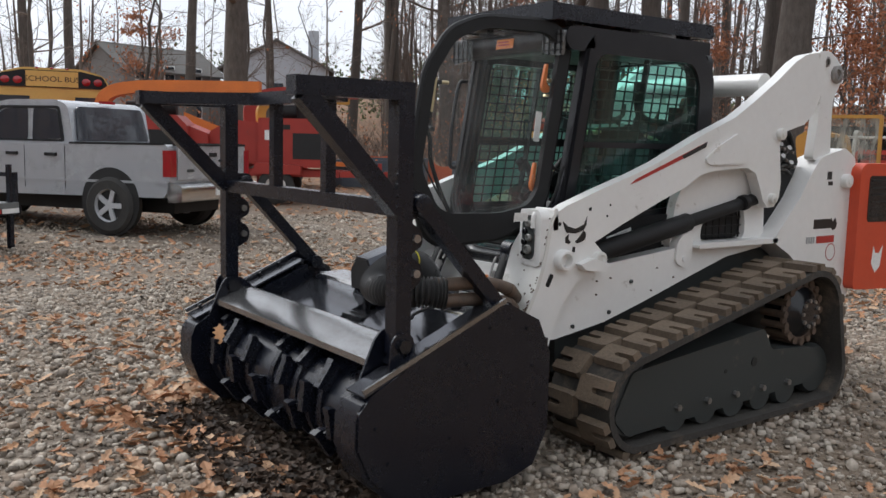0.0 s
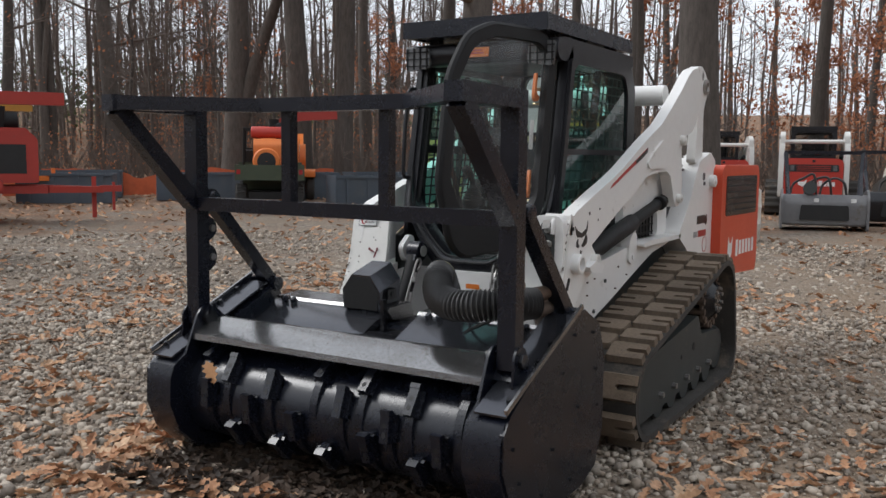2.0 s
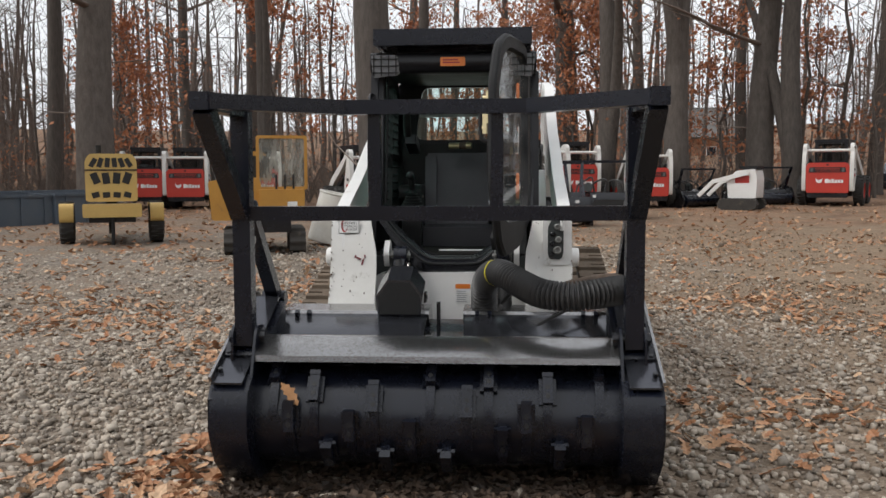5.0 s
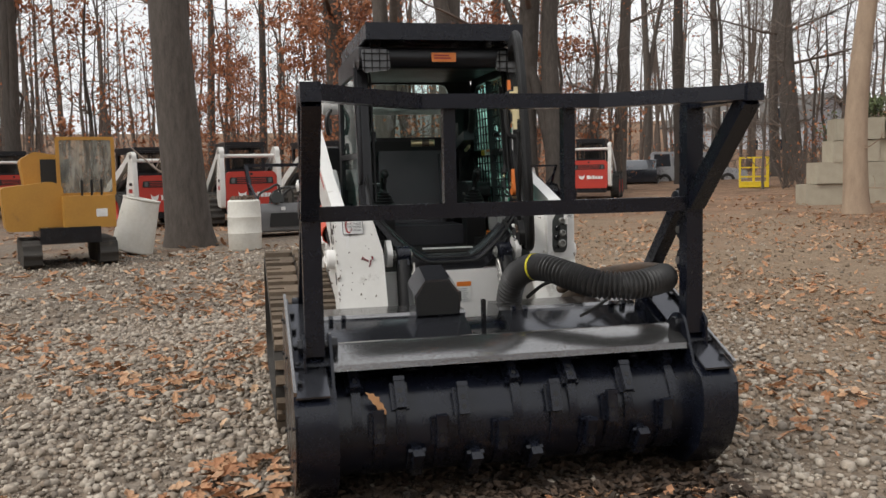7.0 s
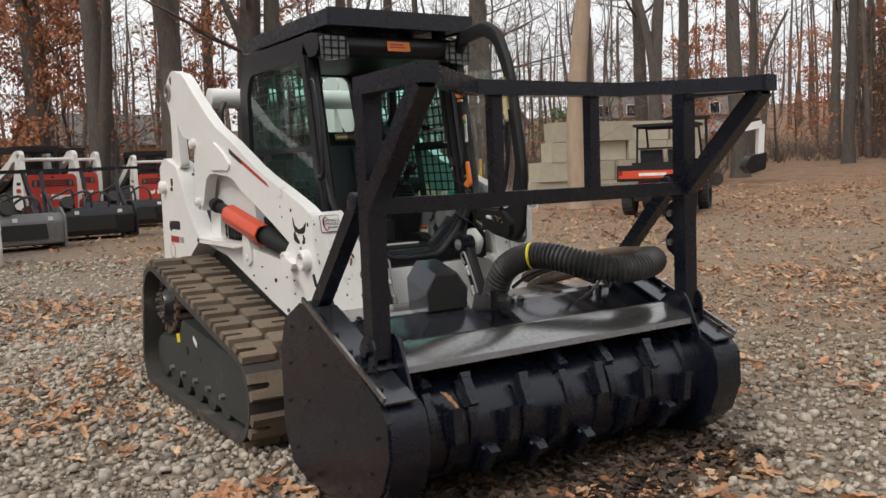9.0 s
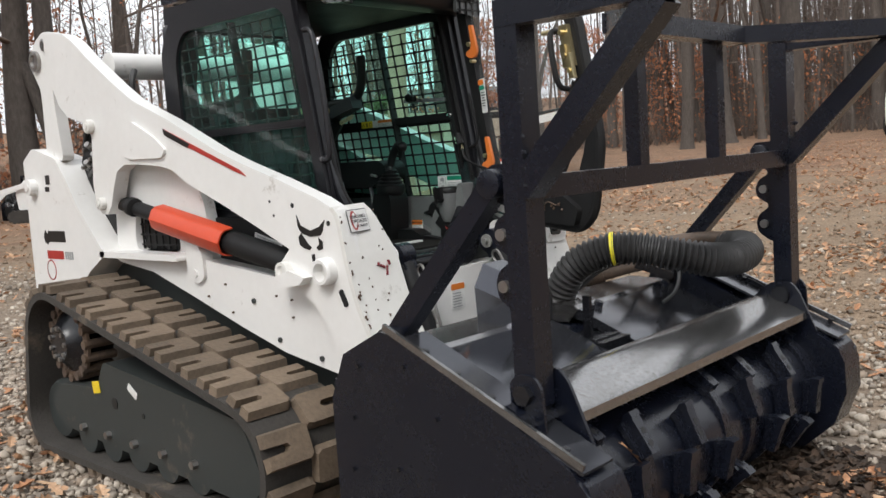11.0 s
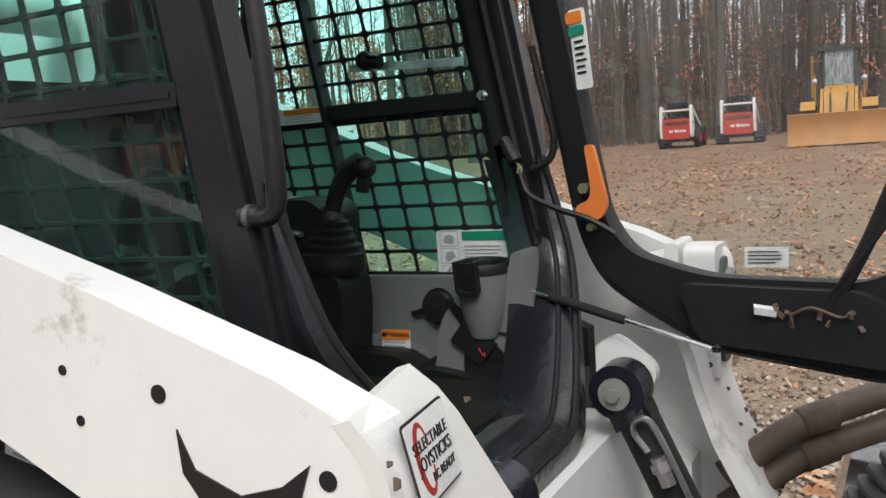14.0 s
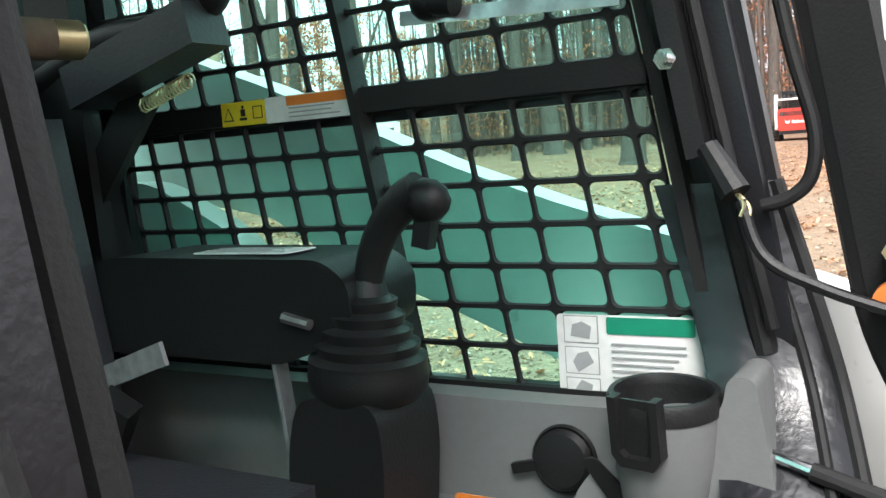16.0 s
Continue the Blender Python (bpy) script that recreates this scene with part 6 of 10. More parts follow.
    for z in (1.122, 0.980):
        b = B()
        rod(b, (1.922, s * 0.825, z), (1.922, s * 0.868, z), 0.017, n=16)
        rod(b, (1.925, s * 0.861, z - 0.002), (1.975, s * 0.861, z - 0.010), 0.003, n=6)
        part("locking_pin", b, STEEL, npl, "bare steel locking pin")
    b = B()
    for z in (1.255, 1.30, 1.34, 1.38):
        ball(b, (2.04, s * 0.892, z), 0.008, 1)
    for t in range(10):
        ball(b, (2.038, s * (0.822 + t * 0.007), 1.225), 0.005, 1)
    tagged(part("weld_beads", b, BLACK, mul), "small weld beads", kind="stuff")
b = B()
bar(b, (2.03, -0.425, 1.70), (2.03, 0.425, 1.70), 0.072, 0.06, 0.007)
part("guard_top_bar", b, BLACK, mul, "black bent top bar")
for s in (1, -1):
    b = B()
    bar(b, (2.03, s * 0.40, 1.70), (2.45, s * 0.872, 1.70), 0.072, 0.06, 0.007)
    part("guard_top_bar", b, BLACK, mul)
    b = B()
    bar(b, (2.0, s * 0.265, 1.25), (2.0, s * 0.265, 1.70), 0.050, 0.052, 0.006, up=(0, 1, 0))
    part("guard_upright", b, BLACK, mul)
b = B()
bar(b, (2.0, -0.85, 1.245), (2.0, 0.85, 1.245), 0.062, 0.062, 0.006)
part("guard_mid_bar", b, BLACK, mul)
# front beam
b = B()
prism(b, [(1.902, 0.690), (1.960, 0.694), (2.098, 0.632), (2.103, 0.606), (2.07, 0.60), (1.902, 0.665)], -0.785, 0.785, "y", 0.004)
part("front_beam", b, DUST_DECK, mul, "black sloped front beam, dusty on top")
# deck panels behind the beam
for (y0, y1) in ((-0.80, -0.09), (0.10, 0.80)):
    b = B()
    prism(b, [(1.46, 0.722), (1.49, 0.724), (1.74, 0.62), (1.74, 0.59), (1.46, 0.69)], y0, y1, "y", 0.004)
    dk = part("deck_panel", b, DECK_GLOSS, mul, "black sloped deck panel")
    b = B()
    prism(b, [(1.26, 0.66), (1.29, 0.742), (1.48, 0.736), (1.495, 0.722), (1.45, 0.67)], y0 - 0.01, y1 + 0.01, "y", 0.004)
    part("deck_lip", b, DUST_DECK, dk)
    for k in range(2):
        yy = y0 + (y1 - y0) * (0.13 + 0.74 * k)
        for d in (-0.03, 0.03):
            b = B()
            obox(b, pose(1.505, yy + d, 0.726, 0, 24, 0), 0.03, 0.02, 0.02, 0.003)
            part("hinge_knuckle", b, BLACK, dk)
b = B()
prism(b, [(1.26, 0.30), (1.26, 0.66), (1.48, 0.66), (1.74, 0.565), (1.98, 0.68), (2.04, 0.62), (1.80, 0.55), (1.62, 0.42), (1.60, 0.12), (1.40, 0.10)], -0.94, 0.94, "y", 0.004)
part("housing", b, BLACK, mul, "black drum housing")
b = B()
box(b, 1.50, 1.72, -0.085, 0.095, 0.58, 0.645, 0.01)
box(b, 1.60, 1.63, -0.03, -0.012, 0.60, 0.80, 0.006)
bar(b, (1.66, -0.08, 0.645), (1.66, 0.09, 0.645), 0.04, 0.012, 0.002)
part("centre_lug", b, BLACK_DUSTY, mul)
for s in (1, -1):
    b = B()
    prism(b, rpoly([(1.50, 0.60), (1.52, 0.745), (1.60, 0.775), (1.68, 0.72), (1.74, 0.60)], 0.02, 3), s * 0.80, s * 0.812, "y", 0.002)
    ear = part("lifting_ear", b, BLACK, mul, "black lifting ear plate")
    b = B()
    rod(b, (1.595, s * 0.798, 0.722), (1.595, s * 0.814, 0.722), 0.020, n=16)
    part("eye", b, STEEL, ear)
# hexagonal motor cover
b = B()
HEX = [(-0.330, 0.72), (-0.338, 0.868), (-0.282, 0.946), (-0.166, 0.946), (-0.108, 0.868), (-0.116, 0.72)]
prism(b, HEX, 1.350, 1.525, "x", 0.004)
for v in b.verts:
    if v.co.z > 0.8:
        v.co.z -= max(0.0, v.co.x - 1.352) * 0.30
mc = part("motor_cover", b, DECK_GLOSS, mul, "black six-sided motor cover with a sloping roof")
b = B()
prism(b, [(-0.322, 0.725), (-0.328, 0.812), (-0.276, 0.884), (-0.172, 0.884), (-0.118, 0.812), (-0.124, 0.725)], 1.5235, 1.5275, "x")
part("mouth", b, GRILLE_BLACK, mc)
b = B()
obox(b, pose(1.44, -0.100, 0.80), 0.07, 0.012, 0.05, 0.003)
rod(b, (1.44, -0.105, 0.80), (1.44, -0.090, 0.80), 0.012, n=6)
part("cover_tab", b, BLACK_DUSTY, mc)
# corrugated hose
HP = spline([(1.30, 0.20, 0.62), (1.34, 0.19, 0.76), (1.42, 0.20, 0.88), (1.53, 0.245, 0.938), (1.64, 0.30, 0.942), (1.76, 0.37, 0.915), (1.865, 0.46, 0.885), (1.915, 0.575, 0.878), (1.905, 0.69, 0.888), (1.845, 0.79, 0.895), (1.755, 0.835, 0.890)], 26)
b = B()
tube(b, [q - Vector((0, 0, 0.006)) for q in HP], 0.06, 20, radii=[0.060 + 0.0085 * math.sin(i * 1.55) for i in range(len(HP))])
hose = part("corrugated_hose", b, HOSE, mul, "black corrugated hose sleeve with a yellow tape band")
b = B()
i0 = 26 * 3 + 6
tube(b, [q - Vector((0, 0, 0.006)) for q in HP[i0:i0 + 4]], 0.067, 20, caps=False)
part("tape_band", b, TAPE_Y, hose, "yellow tape band")
for k, (dy, dz) in enumerate(((0.0, -0.015), (0.0, -0.085))):
    b = B()
    tube(b, spline([(1.80, 0.822 + dy, 0.935 + dz), (1.62, 0.825, 0.930 + dz), (1.45, 0.755, 0.905 + dz), (1.22, 0.62, 0.84 + dz), (1.06, 0.52, 0.74 + dz)], 8), 0.029, 14)
    sh = part("supply_hose", b, BROWN_HOSE, mul, "worn brown hydraulic hose")
    b = B()
    rod(b, (1.26, 0.643, 0.852 + dz), (1.20, 0.608, 0.832 + dz), 0.033, n=14, bev=0.004)
    part("hose_fitting", b, RUSTY, sh)
b = B()
tube(b, spline([(1.50, 0.78, 0.80), (1.62, 0.66, 0.80), (1.68, 0.52, 0.74), (1.66, 0.45, 0.70)], 6), 0.008, 6)
tube(b, spline([(1.42, 0.70, 0.82), (1.50, 0.50, 0.86), (1.44, 0.36, 0.84), (1.36, 0.28, 0.76)], 6), 0.010, 6)
part("thin_line", b, HOSE, mul)
b = B()
lathe(b, [(0.03, 0), (0.03, 0.016), (0.014, 0.016), (0.014, 0.0)], (1.60, 0.70, 0.80), (0.4, 1, 0.3), 16)
obox(b, pose(1.55, 0.58, 0.81, 0, 20, 30), 0.16, 0.04, 0.03, 0.006)
part("hose_clamp", b, BLACK_DUSTY, mul)
# drum and teeth
CX, CZ, DR = 1.93, 0.335, 0.215
b = B()
lathe(b, [(0.05, -0.785), (DR, -0.785), (DR, 0.785), (0.05, 0.785)], (CX, 0, CZ), (0, 1, 0), 48)
drum = part("drum", b, BLACK, mul, "glossy black cutting drum")
b = B()
NT = 14
ring_o, ring_i = [], []
for k in range(NT + 1):
    t = k / NT
    a = radians(-62 + 70 * t)
    r = DR + 0.004 + 0.034 * t ** 1.2
    ring_o.append((r * math.cos(a), r * math.sin(a)))
    ring_i.append(((DR - 0.02) * math.cos(a), (DR - 0.02) * math.sin(a)))
prism(b, ring_o + ring_i[::-1], -0.019, 0.019, "y", 0.004)
tooth_plate = bpy.data.meshes.new("tooth_holder")
bmesh.ops.recalc_face_normals(b, faces=b.faces)
b.to_mesh(tooth_plate)
b.free()
tooth_plate.materials.append(BLACK)
b = B()
lean = Matrix.Translation((DR + 0.036, 0, -0.028)) @ Matrix.Rotation(radians(14), 4, "Y")
obox(b, lean, 0.032, 0.042, 0.13, 0.009, 3)
obox(b, lean @ Matrix.Translation((0.007, 0, 0.060)), 0.026, 0.046, 0.020, 0.006)
obox(b, lean @ Matrix.Translation((-0.024, 0, -0.005)), 0.016, 0.074, 0.115, 0.007)
bmesh.ops.recalc_face_normals(b, faces=b.faces)
tooth_tip = bpy.data.meshes.new("tooth")
b.to_mesh(tooth_tip)
b.free()
tooth_tip.materials.append(BLACK)
b = bmesh.new()
b.from_mesh(tooth_tip)
solid = set(b.faces)
for q in (-0.034, 0.006):
    rod(b, lean @ Vector((0.010, 0, q)), lean @ Vector((0.0168, 0, q)), 0.0105, n=12)
for f in b.faces:
    f.material_index = 0 if f in solid else 1
tooth_mesh = bpy.data.meshes.new("tooth")
b.to_mesh(tooth_mesh)
b.free()
tooth_mesh.materials.append(BLACK)
tooth_mesh.materials.append(GRILLE_BLACK)
TEETH = [(-0.62, 18), (-0.52, 48), (-0.36, 10), (-0.26, 38), (-0.10, 2), (-0.02, 68), (0.14, 34), (0.23, 62), (0.29, -4), (0.39, 20), (0.48, 48), (0.64, 8), (0.70, 76),
         (-0.46, -22), (-0.21, -30), (0.05, -30), (0.53, -20), (-0.70, 70), (-0.57, 190), (-0.42, 160), (-0.31, 205), (-0.15, 150), (0.10, 185), (0.34, 165), (0.44, 200), (0.60, 150)]
for y, a in TEETH:
    m = Matrix.Translation((CX, y, CZ)) @ Matrix.Rotation(-radians(a), 4, "Y")
    th = share("tooth_holder", tooth_plate, drum, m)
    share("tooth", tooth_mesh, th, Matrix.Identity(4))


def leaf_bm(size, seed, curl=0.25):
    """A lobed oak leaf, curled and folded along its rib."""
    rnd = random.Random(seed)
    bm = bmesh.new()
    half = [(0.0, 0.02), (0.14, 0.10), (0.20, 0.24), (0.32, 0.14), (0.42, 0.30), (0.54, 0.16), (0.66, 0.26), (0.78, 0.12), (0.90, 0.12), (1.0, 0.0)]
    rib = [bm.verts.new(((t - 0.5) * size, 0, curl * size * (0.3 - (t - 0.5) ** 2) * 0.5)) for t, w in half]
    for sgn in (1, -1):
        edge = [bm.verts.new(((t - 0.5) * size, sgn * w * size * rnd.uniform(0.85, 1.1), curl * size * ((0.3 - (t - 0.5) ** 2) * 0.5 + w * rnd.uniform(0.2, 1.0)))) for t, w in half[:-1]]
        edge.append(rib[-1])
        for i in range(len(half) - 1):
            vs = [rib[i], rib[i + 1], edge[i + 1], edge[i]]
            vs = list(dict.fromkeys(vs))
            if len(vs) > 2:
                bm.faces.new(vs if sgn > 0 else vs[::-1])
    return bm


LEAF_TAN = mat("dry_tan_leaf", (0.52, 0.28, 0.13), (0.36, 0.17, 0.07), rough=0.75, scale=25, fine=120, mixw=0.9)
oak = part("oak_leaf", leaf_bm(0.125, 4, 0.3), LEAF_TAN)
oak.matrix_basis = pose(2.150, -0.625, 0.475, 15, 48, 70)
tagged(oak, "dry tan oak leaf lying on the mulcher drum", "leaf")


# ---- machines and things round the yard ----
def wheel(name, c, r, w, parent, axis=(0, 1, 0), rim_mat=None, lugs=False, spokes=0):
    """A tyre with its rim; the axis points outwards."""
    bm = B()
    lathe(bm, [(r * 0.56, -w / 2), (r * 0.86, -w / 2), (r * 0.97, -w * 0.38), (r, -w * 0.2), (r, w * 0.2), (r * 0.97, w * 0.38), (r * 0.86, w / 2), (r * 0.56, w / 2)], c, axis, 32, close=False)
    if lugs:
        ax = Vector(axis).normalized()
        x, y = _basis(ax)
        for k in range(22):
            t = 2 * math.pi * k / 22
            rad = x * math.cos(t) + y * math.sin(t)
            tan = ax.cross(rad)
            for sg in (1, -1):
                m = Matrix((ax, (tan + ax * 0.5 * sg).normalized(), rad)).transposed().to_4x4()
                m.translation = Vector(c) + rad * r * 0.995 + ax * (w * 0.22 * sg) + tan * (0.03 * sg)
                obox(bm, m, w * 0.42, r * 0.09, r * 0.08)
    ty = part(name, bm, TYRE, parent, "black rubber tyre")
    bm = B()
    lathe(bm, [(0.01, w * 0.30), (r * 0.16, w * 0.34), (r * 0.18, w * 0.22), (r * 0.46, w * 0.18), (r * 0.52, w * 0.40), (r * 0.58, w * 0.46), (r * 0.58, -w * 0.4), (0.01, -w * 0.3)], c, axis, 28)
    if spokes:
        bm.free()
        bm = B()
        lathe(bm, [(r * 0.52, w * 0.30), (r * 0.54, w * 0.44), (r * 0.60, w * 0.47), (r * 0.62, w * 0.40), (r * 0.62, -w * 0.4), (r * 0.50, -w * 0.4)], c, axis, 32, close=False)
        lathe(bm, [(0.01, w * 0.40), (r * 0.14, w * 0.40), (r * 0.16, w * 0.30), (r * 0.15, -w * 0.1)], c, axis, 20)
        ax = Vector(axis).normalized()
        x, y = _basis(ax)
        for k in range(spokes):
            t = 2 * math.pi * k / spokes
            rad = x * math.cos(t) + y * math.sin(t)
            bar(bm, Vector(c) + ax * w * 0.36 + rad * r * 0.10, Vector(c) + ax * w * 0.36 + rad * r * 0.57, r * 0.17, w * 0.10, 0.008, up=ax)
        lathe(bm, [(r * 0.5, w * 0.02), (0.01, w * 0.02)], c, axis, 24, close=False)
    part("rim", bm, rim_mat or ALLOY, ty)
    return ty


def lugged(o, h):
    """The outline of a track with its lugs, from the points of the bare band."""
    out = []
    n = len(o)
    for k in range(n):
        a, c = o[k - 1], o[(k + 1) % n]
        d = Vector((c.x - a.x, c.y - a.y)).normalized()
        nx, nz = d.y, -d.x
        if nx * (o[k].x - sum(q.x for q in o) / n) + nz * (o[k].y - sum(q.y for q in o) / n) < 0:
            nx, nz = -nx, -nz
        e = h if k % 2 == 0 else 0.0
        for g in (-0.012, 0.012):
            out.append((o[k].x + d.x * g + nx * e, o[k].y + d.y * g + nz * e))
    return out


def skid_loader(m, label, tracks, group="", red=None, white=None):
    """A skid-steer seen mostly from behind: x ahead, y left."""
    red, white = red or LOADER_RED, white or WHITE_OLD
    t = thing("skid_loader", label, "skid loader", group, m)
    bm = B()
    prism(bm, rpoly([(-1.22, 0.26), (1.0, 0.22), (1.1, 0.60), (0.6, 0.95), (-1.22, 1.18)], 0.05), -0.50, 0.50, "y", 0.02)
    part("body", bm, DARK_GREY, t)
    bm = B()
    prism(bm, rpoly([(-0.56, 0.36), (0.56, 0.36), (0.575, 0.60), (0.575, 1.14), (0.50, 1.22), (-0.50, 1.22), (-0.575, 1.14), (-0.575, 0.60)], 0.05), -1.40, -1.20, "x", 0.035, 3)
    g = part("tailgate", bm, red, t, "red tailgate with white brand bar")
    bm = B()
    prism(bm, rpoly([(-0.53, 0.22), (0.53, 0.22), (0.55, 0.37), (-0.55, 0.37)], 0.03), -1.37, -1.22, "x", 0.02)
    part("bumper", bm, BLACK_DUSTY, t)
    bm = B()
    prism(bm, rpoly([(-0.50, 0.94), (0.50, 0.94), (0.48, 1.09), (-0.48, 1.09)], 0.03), -1.408, -1.395, "x", 0.003)
    gr = part("grille", bm, GRILLE_BLACK, g, "black grille slot")
    for k in range(3):
        bm = B()
        bar(bm, (-1.411, -0.33, 0.975 + k * 0.04), (-1.411, 0.33, 0.975 + k * 0.04), 0.008, 0.012, 0)
        part("louvre", bm, red, gr)
    for s in (1, -1):
        bm = B()
        obox(bm, pose(-1.412, s * 0.415, 1.015), 0.014, 0.075, 0.11, 0.012)
        part("tail_lamp", bm, LAMP_DIM, gr)
    bm = B()
    for i, w in enumerate((0.10, 0.07, 0.07, 0.07, 0.07, 0.06)):
        box(bm, -1.408, -1.398, 0.06 - i * 0.085 - w, 0.06 - i * 0.085, 0.64, 0.755 if i in (0, 2) else 0.73, 0.006)
    part("brand_bar", bm, DECAL_WHITE, g, "white brand lettering shown as bars")
    bm = B()
    prism(bm, [(0.14, 0.66), (0.21, 0.63), (0.29, 0.67), (0.31, 0.78), (0.26, 0.73), (0.18, 0.73), (0.12, 0.78)], -1.408, -1.398, "x", 0.002)
    part("emblem", bm, DECAL_WHITE, g)
    bm = B()
    box(bm, -1.404, -1.39, -0.030, 0.030, 1.135, 1.185, 0.01)
    part("latch", bm, GRILLE_BLACK, g)
    for s in (1, -1):
        bm = B()
        UP = [(-1.36, 0.40), (-1.40, 0.80), (-1.38, 1.30), (-1.32, 1.58), (-1.20, 1.66), (-1.08, 1.60), (-1.00, 1.30), (-0.86, 0.98), (-0.80, 0.46)]
        prism(bm, rpoly(UP, 0.06, 3), s * 0.585, s * 0.69, "y", 0.02)
        up = part("upright", bm, white, t, "white rear upright")
        bm = B()
        obox(bm, pose(-1.16, s * 0.692, 0.86), 0.24, 0.004, 0.09, 0.0)
        part("decal", bm, DECAL_RED, up)
        bm = B()
        obox(bm, pose(-1.18, s * 0.692, 1.02), 0.20, 0.004, 0.07, 0.0)
        part("decal", bm, DECAL_BLACK, up)
        bm = B()
        ARMS = [(-1.33, 1.46), (-1.33, 1.70), (-1.22, 1.78), (-1.02, 1.76), (-0.72, 1.58), (0.55, 1.06), (0.95, 0.82), (1.22, 0.36), (1.12, 0.32), (0.85, 0.62), (0.42, 0.88), (-0.62, 1.34), (-0.86, 1.50), (-1.06, 1.56), (-1.16, 1.50), (-1.20, 1.40)]
        prism(bm, rpoly(ARMS, 0.04, 2), s * 0.575, s * 0.675, "y", 0.02)
        arm = part("lift_arm", bm, white, t, "white lift arm")
        bm = B()
        rod(bm, (-1.22, s * 0.66, 1.66), (-1.22, s * 0.70, 1.66), 0.055, n=16, bev=0.006)
        part("pin_boss", bm, STEEL, arm)
        bm = B()
        rod(bm, (-0.95, s * 0.55, 1.30), (0.30, s * 0.55, 0.80), 0.045, n=12)
        part("lift_cylinder", bm, BLACK_MATT, t)
        if tracks:
            o, _ = hull_path([(0.62, 0.25, 0.23), (-0.62, 0.46, 0.26), (-0.85, 0.20, 0.18)], 64)
            bm = B()
            prism(bm, lugged(o, 0.035), s * 0.56, s * 0.94, "y", 0.004)
            part("track", bm, RUBBER, t)
        else:
            for x in (0.52, -0.62):
                wheel("wheel", (x, s * 0.76, 0.42), 0.42, 0.27, t, (0, s, 0), rim_mat=red, lugs=True)
    bm = B()
    rod(bm, (-1.20, -0.60, 1.57), (-1.20, 0.60, 1.57), 0.042, n=16)
    part("cross_tube", bm, white, t, "white cross tube between the uprights")
    bm = B()
    cab_h = 1.84
    ring_plate(bm, rpoly([(-0.45, 1.0), (0.45, 1.0), (0.43, cab_h), (-0.43, cab_h)], 0.06), rpoly([(-0.38, 1.28), (0.38, 1.28), (0.37, cab_h - 0.07), (-0.37, cab_h - 0.07)], 0.06), -0.82, -0.77, "x")
    ring_plate(bm, rpoly([(-0.45, 0.9), (0.45, 0.9), (0.43, cab_h), (-0.43, cab_h)], 0.06), rpoly([(-0.37, 1.0), (0.37, 1.0), (0.36, cab_h - 0.09), (-0.36, cab_h - 0.09)], 0.06), 0.52, 0.57, "x")
    for s in (1, -1):
        ring_plate(bm, rpoly([(-0.80, 1.0), (0.55, 0.9), (0.55, cab_h), (-0.78, cab_h)], 0.06), rpoly([(-0.68, 1.15), (0.45, 1.08), (0.43, cab_h - 0.10), (-0.66, cab_h - 0.10)], 0.06), s * 0.42, s * 0.45)
    box(bm, -0.84, 0.62, -0.46, 0.46, cab_h - 0.02, cab_h + 0.06, 0.025)
    cb = part("cab", bm, CAB_BLACK, t, "black cab frame and roof")
    bm = B()
    obox(bm, pose(-0.35, 0, 1.25, 0, -8, 0), 0.12, 0.46, 0.62, 0.05)
    part("seat", bm, SEAT_BLACK, cb)
    bm = B()
    bm.faces.new([bm.verts.new((-0.795, y, z)) for y, z in ((-0.39, 1.26), (0.39, 1.26), (0.38, cab_h - 0.06), (-0.38, cab_h - 0.06))])
    part("rear_glass", bm, CAR_GLASS, cb)
    return t


